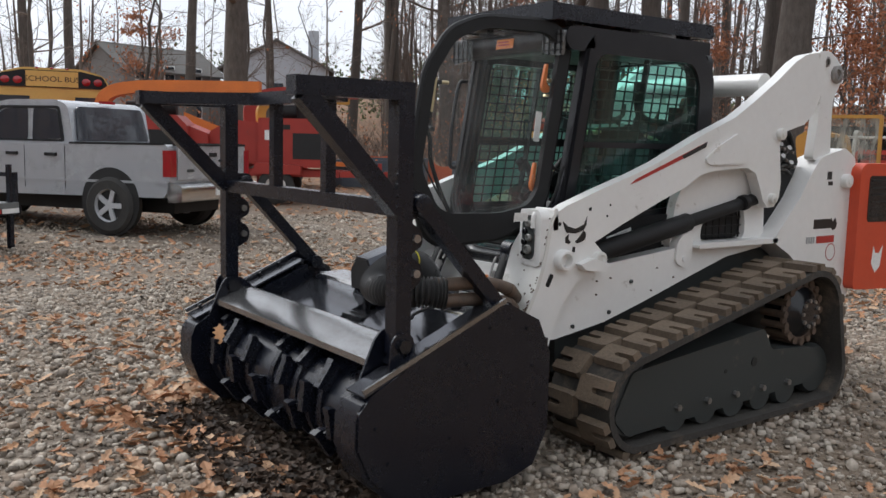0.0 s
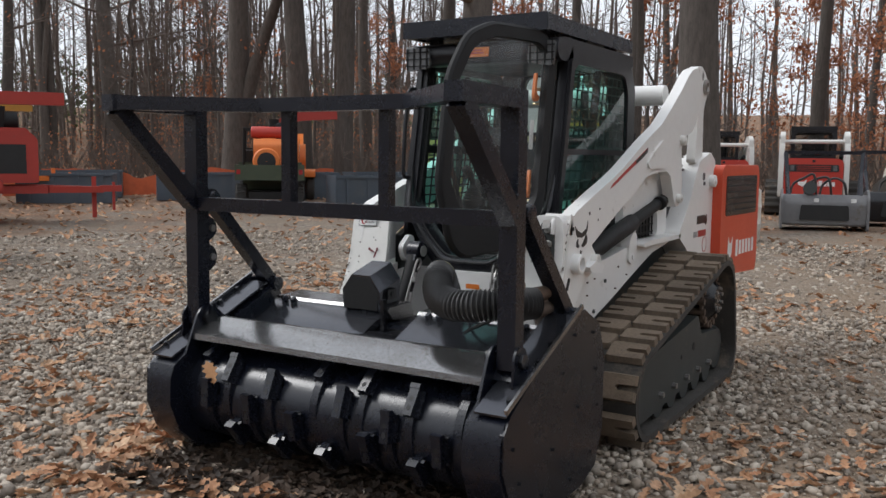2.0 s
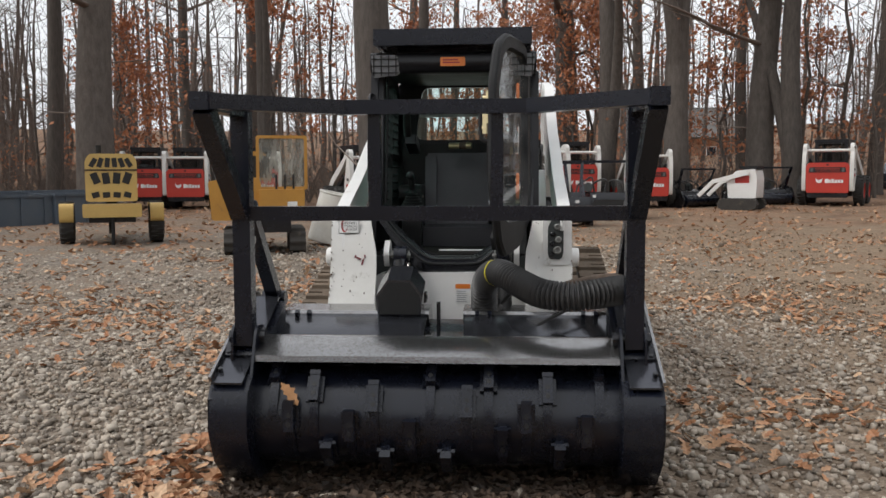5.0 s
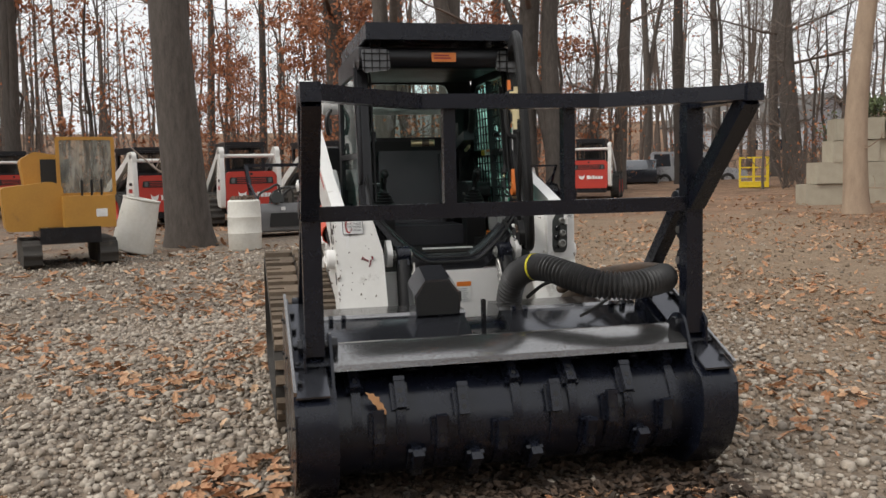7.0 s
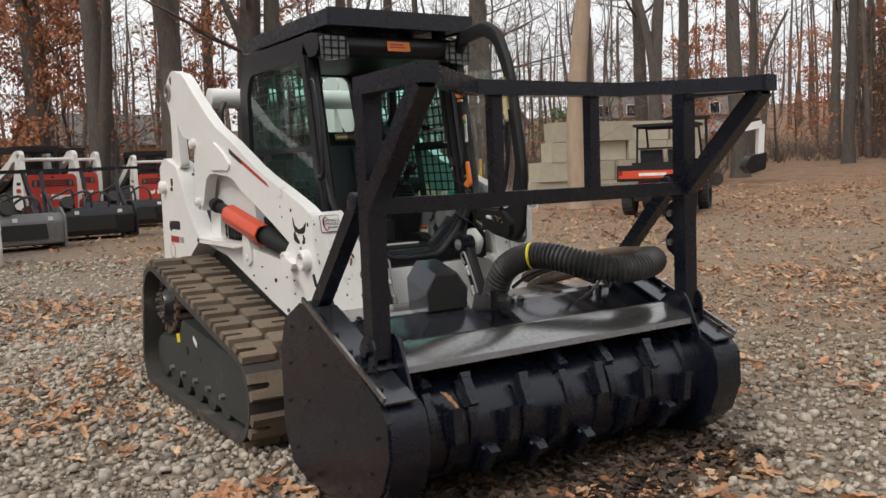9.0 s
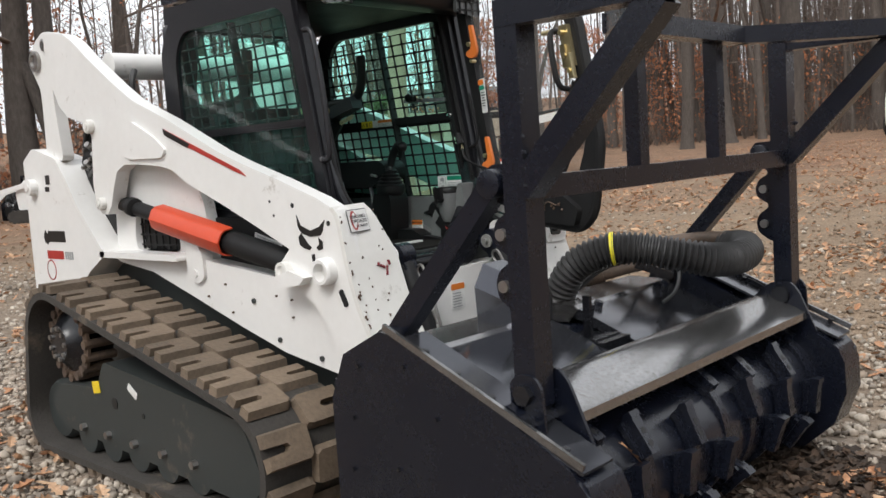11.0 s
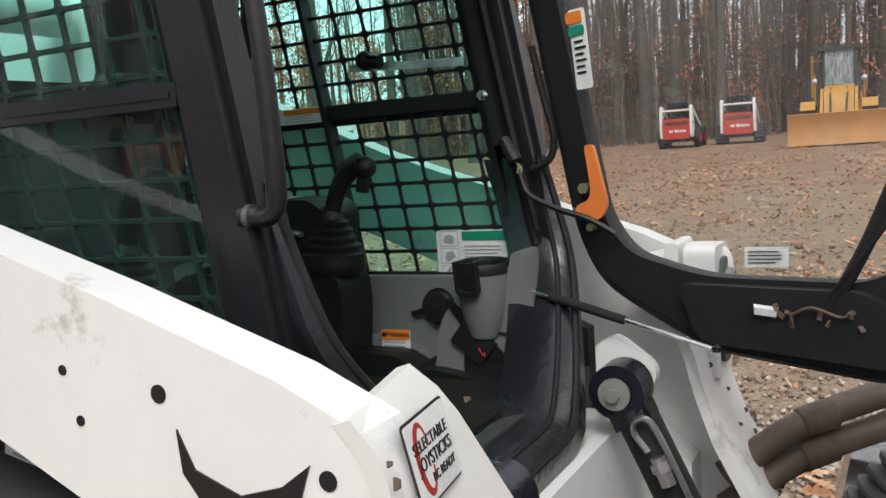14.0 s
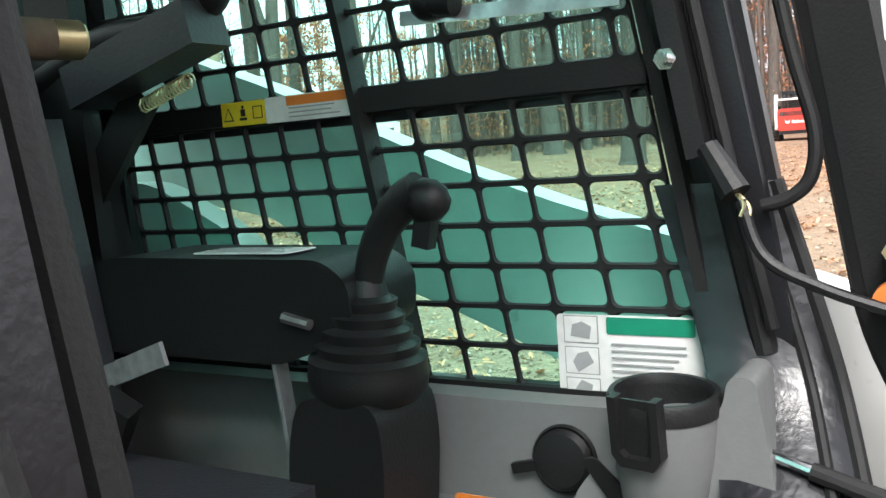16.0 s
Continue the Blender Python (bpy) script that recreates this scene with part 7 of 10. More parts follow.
def ground_mulcher(m, label, w=1.7, group="", paint=None):
    """A mulcher head or cutter with a tube guard, its back towards -x."""
    t = thing("mulcher_attachment", label, "attachment", group, m)
    paint = paint or BLACK_DUSTY
    bm = B()
    prism(bm, rpoly([(-0.48, 0.10), (0.35, 0.04), (0.42, 0.35), (0.22, 0.62), (-0.40, 0.68), (-0.50, 0.52)], 0.05), -w / 2, w / 2, "y", 0.015)
    h = part("housing", bm, paint, t)
    for s in (1, -1):
        bm = B()
        prism(bm, rpoly([(-0.55, 0.02), (0.45, 0.0), (0.55, 0.30), (0.30, 0.70), (-0.35, 0.78), (-0.55, 0.60)], 0.06), s * w / 2, s * (w / 2 + 0.04), "y", 0.004)
        part("end_plate", bm, paint, h)
    bm = B()
    prism(bm, rpoly([(-0.30 * w, 0.20), (0.30 * w, 0.20), (0.28 * w, 0.48), (-0.28 * w, 0.48)], 0.03), -0.515, -0.485, "x", 0.004)
    part("hitch_plate", bm, GRILLE_BLACK, h)
    for y in (-0.34, 0.10):
        bm = B()
        obox(bm, pose(-0.50, y * w, 0.57), 0.012, 0.09, 0.07, 0.003)
        part("label", bm, DECAL_WHITE, h)
    bm = B()
    lathe(bm, [(0.02, 0), (0.22, 0), (0.22, w * 0.9), (0.02, w * 0.9)], (0.38, -w * 0.45, 0.26), (0, 1, 0), 20)
    part("drum", bm, BLACK, t)
    bm = B()
    bar(bm, (0.35, -w / 2, 1.46), (0.35, w / 2, 1.46), 0.07, 0.07)
    part("guard_top_bar", bm, BLACK, t)
    for s in (1, -1):
        bm = B()
        bar(bm, (0.05, s * w * 0.43, 0.60), (0.35, s * w * 0.48, 1.46), 0.07, 0.07)
        part("guard_post", bm, BLACK, t)
        bm = B()
        bar(bm, (-0.38, s * w * 0.43, 0.66), (0.22, s * w * 0.46, 1.10), 0.05, 0.05)
        part("guard_brace", bm, BLACK, t)
    for k in range(3):
        bm = B()
        y = (-0.26 + 0.18 * k) * w
        tube(bm, spline([(-0.35, y, 0.66), (-0.42, y + 0.06, 0.90 + 0.07 * k), (-0.30, y + 0.22, 0.98), (-0.16, y + 0.40, 0.86), (-0.20, y + 0.46, 0.66)], 6), 0.024, 8)
        part("hose", bm, HOSE, t)
    bm = B()
    lathe(bm, [(0.02, 0), (0.12, 0), (0.12, 0.20), (0.02, 0.20)], (-0.30, 0.18 * w, 0.78), (-1, 0, 0.1), 18)
    part("drive_motor", bm, DARK_GREY, t)
    return t


def barrel(m, label, group=""):
    t = thing("barrel", label, "barrel", group, m)
    bm = B()
    lathe(bm, [(0.05, 0.0), (0.265, 0.0), (0.285, 0.03), (0.292, 0.28), (0.300, 0.30), (0.292, 0.32), (0.292, 0.56), (0.300, 0.58), (0.292, 0.60), (0.28, 0.85), (0.25, 0.88), (0.235, 0.88), (0.23, 0.80), (0.02, 0.795)], (0, 0, 0), (0, 0, 1), 30)
    part("shell", bm, BARREL_W, t)
    bm = B()
    rnd = random.Random(3)
    for i in range(30):
        obox(bm, pose(rnd.uniform(-.15, .15), rnd.uniform(-.15, .15), 0.82 + rnd.random() * 0.06, rnd.random() * 180, rnd.random() * 180, 0), 0.16, 0.08, 0.03)
    part("scrap", bm, RUSTY, t, "dark scrap filling the barrel")
    return t


RED_T = RED_OLD
# parked loaders, rears towards the yard: x, y, heading, tracks, size
LOADERS = [(-22.3, -11.2, 192, False, 1.0), (-22.5, -9.9, 191, False, 1.0), (-22.8, -7.95, 203, False, 1.0), (-17.6, -3.55, 205, False, 1.0), (-17.4, -1.20, 191, True, 1.05),
           (-20.7, 0.95, 196, True, 1.03), (-24.0, 2.35, 186, True, 1.03), (-22.8, 4.55, 181, False, 1.0), (-22.7, 10.45, 152, False, 1.04), (-7.9, 38.7, 92, False, 1.0), (-5.6, 39.8, 95, True, 1.0)]
lproto = {}
for x, y, yaw, trk, size in LOADERS:
    m = at_ground(x, y, yaw) @ Matrix.Scale(size, 4)
    if trk not in lproto:
        lproto[trk] = skid_loader(m, "white and red skid loader on %s in the parked row" % ("rubber tracks" if trk else "black tyres"), trk, "parked skid loaders")
    else:
        copy_thing(lproto[trk], m)
GREY_STEEL = mat("weathered_grey_steel", (0.20, 0.20, 0.20), (0.11, 0.11, 0.115), rough=0.6, scale=4, fine=40, mixw=0.9, dirt=(0.10, 0.08, 0.06), dirt_amt=0.25)
ground_mulcher(at_ground(-13.3, -0.30, 192), "weathered grey brush cutter with a black tube guard", 1.45, "spare attachments", GREY_STEEL)
gm = ground_mulcher(at_ground(-14.9, 1.15, 187), "black mulcher head with tube guard on the ground", 2.0, "spare attachments")
copy_thing(gm, at_ground(-17.6, 2.75, 176))
for x, y, yaw in ((-22.4, 6.0, 40), (-21.4, 7.2, 80), (-22.8, 8.3, 10)):
    copy_thing(gm, at_ground(x, y, yaw) @ Matrix.Scale(0.8, 4))


def mini_loader(m):
    """A stand-on loader: x ahead, boom low in front."""
    t = thing("mini_loader", "small white and red stand-on loader among the attachments", "mini loader", "", m)
    for s in (1, -1):
        o, _ = hull_path([(0.40, 0.17, 0.15), (-0.40, 0.17, 0.15)], 48)
        bm = B()
        prism(bm, lugged(o, 0.025), s * 0.28, s * 0.48, "y", 0.004)
        part("track", bm, RUBBER, t)
    bm = B()
    prism(bm, rpoly([(-0.50, 0.34), (0.30, 0.34), (0.34, 0.80), (0.10, 1.12), (-0.46, 1.18), (-0.52, 0.90)], 0.06), -0.34, 0.34, "y", 0.03, 3)
    bd = part("body", bm, WHITE, t)
    for s in (1, -1):
        bm = B()
        box(bm, -0.30, 0.10, s * 0.345 - 0.004, s * 0.345 + 0.004, 0.78, 0.98, 0.002)
        part("red_panel", bm, DECAL_RED, bd)
        bm = B()
        bar(bm, (-0.30, s * 0.40, 1.08), (0.70, s * 0.40, 0.82), 0.07, 0.12, 0.02)
        bar(bm, (0.70, s * 0.40, 0.84), (1.15, s * 0.40, 0.40), 0.07, 0.11, 0.02)
        part("lift_arm", bm, WHITE, t)
    bm = B()
    box(bm, -0.50, 0.0, -0.30, 0.30, 1.17, 1.26, 0.02)
    part("control_panel", bm, BLACK_MATT, t)
    return t


mini_loader(at_ground(-20.6, 7.1, 238))
barrel(at_ground(-10.4, -1.12, 20), "white plastic barrel full of scrap beside the tree", "white barrels")
tub = thing("plastic_tub", "milky white plastic tub leaning beside the tree", "tub", "", at_ground(-10.3, -3.02, 90, 0.05) @ pose(0, 0, 0, 0, 13, 0))
b = B()
lathe(b, [(0.02, 0.0), (0.33, 0.0), (0.345, 0.02), (0.345, 0.10), (0.325, 0.45), (0.30, 0.88), (0.315, 0.90), (0.31, 0.92), (0.285, 0.92), (0.28, 0.88), (0.31, 0.10), (0.02, 0.05)], (0, 0, 0), (0, 0, 1), 36)
part("shell", b, BARREL_W, tub)


def grinder_wheeled(m):
    """A towed yellow stump grinder, its slotted engine hood towards the yard."""
    t = thing("stump_grinder", "yellow wheeled stump grinder with slotted engine hood", "stump grinder", "", m)
    bm = B()
    prism(bm, rpoly([(-0.44, 0.78), (0.44, 0.78), (0.44, 1.52), (0.36, 1.64), (-0.36, 1.64), (-0.44, 1.52)], 0.06), -0.9, -0.1, "x", 0.03, 3)
    h = part("hood", bm, YELLOW_PALE, t, "faded yellow hood with fanned slots")
    for (z, hh, n, sp) in ((1.48, 0.17, 6, 12), (1.20, 0.20, 4, -14), (0.90, 0.10, 4, -10)):
        for i in range(n):
            bm = B()
            u = i - (n - 1) / 2
            obox(bm, pose(-0.903, u * 0.72 / n, z) @ pose(0, 0, 0, u * sp, 0, 0), 0.012, 0.50 / n, hh, 0.006)
            part("slot", bm, GRILLE_BLACK, h)
    bm = B()
    box(bm, -0.915, -0.88, -0.445, 0.445, 1.335, 1.36, 0.006)
    part("hood_seam", bm, BLACK_MATT, h)
    bm = B()
    prism(bm, rpoly([(-0.50, 0.50), (0.50, 0.50), (0.50, 0.74), (-0.50, 0.74)], 0.03), -1.05, -0.9, "x", 0.01)
    part("bumper", bm, YELLOW_PALE, t)
    for s in (1, -1):
        bm = B()
        prism(bm, rpoly([(-0.75, 0.40), (0.1, 0.40), (0.1, 0.74), (-0.75, 0.74)], 0.1), s * 0.66, s * 0.90, "y", 0.02)
        part("fender", bm, YELLOW_PALE, t)
        wheel("wheel", (-0.3, s * 0.78, 0.38), 0.38, 0.26, t, (0, s, 0), rim_mat=YELLOW, lugs=True)
    bm = B()
    box(bm, -0.9, 1.2, -0.4, 0.4, 0.4, 0.72, 0.03)
    lathe(bm, [(0.05, 0), (0.45, 0), (0.45, 0.12), (0.05, 0.12)], (1.5, -0.06, 0.5), (0, 1, 0), 24)
    bar(bm, (0.2, 0, 0.7), (1.5, 0, 0.55), 0.2, 0.2)
    part("frame", bm, BLACK_DUSTY, t)
    bm = B()
    rod(bm, (-0.5, 0.2, 1.66), (-0.5, 0.2, 1.80), 0.05, n=12)
    part("exhaust", bm, BLACK_MATT, t)
    bm = B()
    rod(bm, (-1.0, 0, 0.0), (-1.0, 0, 0.55), 0.03, n=10)
    part("jack_stand", bm, BLACK_MATT, t)
    return t


grinder_wheeled(at_ground(-10.6, -7.2, 205))


def grinder_tracked(m):
    t = thing("tracked_grinder", "yellow tracked stump grinder with a clear screen", "stump grinder", "", m)
    for s in (1, -1):
        o, _ = hull_path([(0.55, 0.20, 0.18), (-0.55, 0.20, 0.18)], 48)
        bm = B()
        prism(bm, lugged(o, 0.03), s * 0.40, s * 0.66, "y", 0.004)
        part("track", bm, RUBBER, t)
    bm = B()
    box(bm, -0.8, 0.7, -0.42, 0.42, 0.36, 0.60, 0.02)
    part("chassis", bm, BLACK_DUSTY, t)
    bm = B()
    prism(bm, rpoly([(0.05, 0.55), (0.85, 0.55), (0.90, 1.20), (0.20, 1.28), (0.05, 1.20)], 0.06), -0.5, 0.35, "x", 0.02)
    part("hood", bm, YELLOW, t)
    bm = B()
    prism(bm, rpoly([(-0.15, 1.20), (0.55, 1.20), (0.60, 1.62), (0.40, 1.74), (-0.05, 1.66)], 0.06), -0.1, 0.5, "x", 0.02)
    part("engine_hood", bm, YELLOW, t)
    bm = B()
    box(bm, -0.115, -0.10, -0.10, 0.32, 1.25, 1.62, 0.004)
    part("radiator", bm, GRILLE_BLACK, t)
    bm = B()
    box(bm, -0.75, -0.35, -0.65, 0.08, 0.58, 1.06, 0.03)
    cs = part("control_box", bm, YELLOW, t)
    decal("sticker", face_pose(-0.751, -0.45, 0.80, (-1, 0, 0)), 0.16, 0.12, DECAL_WHITE, cs)
    bm = B()
    for k in range(3):
        rod(bm, (-0.6, -0.20 - k * 0.14, 1.06), (-0.62, -0.20 - k * 0.14, 1.30), 0.018, n=8)
    part("levers", bm, BLACK_MATT, t)
    bm = B()
    ring_plate(bm, rpoly([(-0.72, 1.05), (0.12, 1.05), (0.12, 1.95), (-0.72, 1.95)], 0.04), rpoly([(-0.67, 1.10), (0.07, 1.10), (0.07, 1.90), (-0.67, 1.90)], 0.03), -0.42, -0.38, "x")
    fr = part("screen_frame", bm, YELLOW, t, "yellow screen frame with dusty pane")
    bm = B()
    bm.faces.new([bm.verts.new((-0.40, y, z)) for y, z in ((-0.68, 1.09), (0.08, 1.09), (0.08, 1.91), (-0.68, 1.91))])
    part("screen", bm, glass_mat("dusty_screen", (0.75, 0.76, 0.70), dust=(0.45, 0.45, 0.40), dust_amt=0.35), fr)
    bm = B()
    prism(bm, rpoly([(0.80, 0.35), (1.35, 0.35), (1.30, 0.72), (0.80, 0.72)], 0.05), -0.2, 0.2, "y", 0.02)
    part("cutter_guard", bm, BLACK_DUSTY, t)
    return t


grinder_tracked(at_ground(-9.15, -3.85, 196))


def utv(m, body, bed_mat, label, canopy=True, name="utility_vehicle"):
    t = thing(name, label, "utility vehicle", "", m)
    for x in (0.95, -0.95):
        for s in (1, -1):
            wheel("wheel", (x, s * 0.62, 0.31), 0.31, 0.25, t, (0, s, 0), rim_mat=BLACK_MATT, lugs=True)
    bm = B()
    prism(bm, rpoly([(-0.2, 0.45), (1.45, 0.45), (1.50, 0.75), (0.80, 1.00), (-0.2, 0.80)], 0.06), -0.62, 0.62, "y", 0.03)
    part("body", bm, body, t)
    bm = B()
    box(bm, -1.35, 1.3, -0.45, 0.45, 0.30, 0.46, 0.02)
    part("frame", bm, BLACK_MATT, t)
    bm = B()
    box(bm, -1.55, -0.30, -0.72, 0.72, 0.72, 0.78, 0.01)
    for s in (1, -1):
        box(bm, -1.55, -0.30, s * 0.72 - 0.02, s * 0.72 + 0.02, 0.74, 1.05, 0.01)
    box(bm, -1.57, -1.53, -0.74, 0.74, 0.72, 1.05, 0.01)
    box(bm, -0.32, -0.28, -0.72, 0.72, 0.74, 1.10, 0.01)
    bed = part("cargo_bed", bm, UTV_GREEN if body is UTV_GREEN else BLACK_MATT, t, "dark plastic cargo bed")
    if bed_mat:
        bm = B()
        box(bm, -1.59, -1.572, -0.70, 0.70, 0.78, 0.94, 0.01)
        part("tail_panel", bm, bed_mat, bed, "orange tail panel")
        bm = B()
        box(bm, -1.596, -1.588, -0.28, 0.28, 0.83, 0.89, 0.003)
        part("brand_bar", bm, DECAL_WHITE, bed)
    for s in (1, -1):
        bm = B()
        obox(bm, pose(-1.58, s * 0.66, 0.90), 0.02, 0.08, 0.10, 0.01)
        part("tail_lamp", bm, LAMP_RED, bed)
    bm = B()
    for s in (1, -1):
        tube(bm, spline([(0.90, s * 0.60, 0.90), (0.55, s * 0.58, 1.80), (0.40, s * 0.57, 1.86), (-0.30, s * 0.57, 1.86), (-0.36, s * 0.58, 1.75), (-0.38, s * 0.60, 0.80)], 4), 0.025, 8)
    for x in (0.45, -0.33):
        bar(bm, (x, -0.57, 1.85), (x, 0.57, 1.85), 0.045, 0.045)
    bar(bm, (-0.36, -0.58, 1.40), (-0.36, 0.58, 1.40), 0.04, 0.04)
    part("roll_cage", bm, BLACK_MATT, t)
    if canopy:
        bm = B()
        box(bm, -0.45, 0.60, -0.66, 0.66, 1.87, 1.93, 0.025)
        part("roof", bm, BLACK_MATT, t)
    for s in (1, -1):
        bm = B()
        obox(bm, pose(-0.05, s * 0.30, 0.90), 0.45, 0.48, 0.12, 0.04)
        obox(bm, pose(-0.22, s * 0.30, 1.15, 0, -8, 0), 0.10, 0.48, 0.45, 0.04)
        part("seat", bm, SEAT_BLACK, t)
    return t


UM = at_ground(-10.6, -11.9, 222)
utv(UM, UTV_GREEN, None, "olive green utility vehicle with a dump bed", canopy=False)


def bed_blower(m):
    """An orange engine unit with a red tank, standing in a cargo bed."""
    t = thing("engine_blower", "orange engine blower with a red tank in a cargo bed", "blower", "", m)
    bm = B()
    prism(bm, rpoly([(-0.34, 0.0), (0.34, 0.0), (0.34, 0.62), (0.24, 0.80), (-0.20, 0.84), (-0.34, 0.70)], 0.05), -0.34, 0.30, "y", 0.03, 3)
    hs = part("housing", bm, ORANGE, t, "orange sheet-metal housing")
    bm = B()
    lathe(bm, [(0.05, 0), (0.29, 0), (0.30, 0.05), (0.27, 0.10), (0.06, 0.11)], (-0.34, 0.02, 0.34), (-1, 0, 0), 28)
    part("fan_scroll", bm, ORANGE, hs)
    bm = B()
    lathe(bm, [(0.20, 0.112), (0.01, 0.112)], (-0.34, 0.02, 0.34), (-1, 0, 0), 24, close=False)
    part("fan_mouth", bm, GRILLE_BLACK, hs)
    bm = B()
    rod(bm, (0.0, -0.42, 0.98), (0.0, 0.36, 0.98), 0.13, n=22, bev=0.05)
    tk = part("tank", bm, LOADER_RED, t, "red cylindrical tank")
    bm = B()
    lathe(bm, [(0.045, 0), (0.045, 0.03), (0.01, 0.035)], (0.0, -0.15, 1.105), (0, 0, 1), 14)
    part("tank_cap", bm, BLACK_MATT, tk)
    bm = B()
    for y in (-0.25, 0.20):
        bar(bm, (0.0, y, 0.80), (0.0, y, 0.90), 0.10, 0.04, 0.004)
    part("tank_bracket", bm, BLACK_MATT, t)
    bm = B()
    tube(bm, spline([(-0.30, -0.30, 0.20), (-0.42, -0.44, 0.45), (-0.30, -0.42, 0.72), (-0.05, -0.38, 0.80)], 6), 0.035, 10)
    part("hose", bm, HOSE, t)
    return t


bed_blower(UM @ Matrix.Translation((-0.92, 0.05, 0.782)))
utv(at_ground(-8.9, 12.3, 122), ORANGE_RED, ORANGE_RED, "black and orange utility vehicle with roll cage, on leaves")


def chipper(m, paint, label, chute, yaw_ch=0, chute_mat=None):
    """A towed drum chipper: tongue towards +x."""
    t = thing("wood_chipper", label, "wood chipper", "towed chippers", m)
    bm = B()
    prism(bm, rpoly([(-0.75, 0.75), (0.75, 0.75), (0.75, 1.55), (0.55, 1.75), (-0.75, 1.75)], 0.04), -0.55, 0.55, "y", 0.02)
    eng = part("engine_box", bm, paint, t, "painted engine housing with grilles and labels")
    for s in (1, -1):
        bm = B()
        box(bm, -0.05, 0.55, s * 0.551 - 0.006, s * 0.551 + 0.006, 0.92, 1.45, 0.004)
        part("grille", bm, GRILLE_BLACK, eng)
        bm = B()
        box(bm, -0.62, -0.30, s * 0.552 - 0.006, s * 0.552 + 0.006, 1.30, 1.50, 0.004)
        part("label", bm, DECAL_WHITE, eng)
        bm = B()
        box(bm, -0.25, -0.10, s * 0.552 - 0.006, s * 0.552 + 0.006, 1.52, 1.62, 0.004)
        part("label", bm, DECAL_BLACK, eng)
        wheel("wheel", (-0.35, s * 0.85, 0.37), 0.37, 0.22, t, (0, s, 0), rim_mat=WHITE_OLD)
        bm = B()
        prism(bm, rpoly([(-0.85, 0.62), (0.15, 0.62), (0.15, 0.80), (-0.75, 0.84)], 0.04), s * 0.62, s * 0.98, "y", 0.01)
        part("fender", bm, paint, t)
    bm = B()
    bar(bm, (-1.6, 0.4, 0.62), (0.9, 0.4, 0.62), 0.10, 0.14)
    bar(bm, (-1.6, -0.4, 0.62), (0.9, -0.4, 0.62), 0.10, 0.14)
    bar(bm, (0.9, 0.42, 0.62), (1.9, 0.0, 0.60), 0.10, 0.12)
    bar(bm, (0.9, -0.42, 0.62), (1.9, 0.0, 0.60), 0.10, 0.12)
    bar(bm, (1.85, 0, 0.62), (2.25, 0, 0.62), 0.12, 0.12)
    bar(bm, (1.75, 0.12, 0.05), (1.75, 0.12, 0.85), 0.08, 0.08)
    bar(bm, (2.1, 0, 0.2), (2.1, 0, 0.75), 0.05, 0.05)
    part("frame", bm, paint, t)
    bm = B()
    prism(bm, rpoly([(-1.75, 0.85), (-0.75, 0.80), (-0.75, 1.65), (-1.30, 1.70), (-1.75, 1.45)], 0.05), -0.45, 0.45, "y", 0.02)
    lathe(bm, [(0.02, 0), (0.42, 0), (0.42, 0.3), (0.02, 0.3)], (-1.2, 0.42, 1.10), (0, 1, 0), 26)
    part("drum_housing", bm, paint, t)
    bm = B()
    prism(bm, [(-2.9, 0.75), (-1.75, 0.90), (-1.75, 1.40), (-2.9, 1.85)], -0.65, 0.65, "y", 0.01)
    part("infeed_hopper", bm, paint, t)
    bm = B()
    CH = spline([(-1.0, 0, 1.65), (-1.0, 0, 1.95), (-0.85, 0, 2.16), (-0.5, 0, 2.27), (0.2, 0, 2.32), (chute, 0, 2.34)], 6)
    sweep_box(bm, CH, 0.26, 0.24)
    ch = part("discharge_chute", bm, chute_mat or paint, t)
    ch.matrix_basis = Matrix.Translation((-1.0, 0, 0)) @ Matrix.Rotation(radians(yaw_ch), 4, "Z") @ Matrix.Translation((1.0, 0, 0))
    bm = B()
    rod(bm, (-0.55, 0.1, 1.86), (0.45, 0.1, 1.90), 0.17, n=20, bev=0.03)
    rod(bm, (0.1, -0.1, 1.75), (0.1, -0.1, 2.15), 0.10, 0.14, n=16)
    rod(bm, (0.0, 0.25, 1.75), (0.0, 0.25, 1.95), 0.10, n=14)
    part("air_cleaner", bm, BLACK_MATT, t, "black air cleaner and exhaust")
    return t


chipper(at_ground(-4.75, -13.4, 148), RED_T, "weathered red towed drum chipper", 1.3, 12)
chipper(at_ground(-2.1, -14.6, 150), RED_T, "red towed wood chipper with an orange chute", 2.2, -6, ORANGE)
chipper(at_ground(-6.9, -17.6, 160), ORANGE, "orange towed wood chipper", 1.6, 20, YELLOW)
chipper(at_ground(-13.1, -13.9, 40), ORANGE, "orange wood chipper behind the green utility vehicle", 0.6, 90, RED_T)

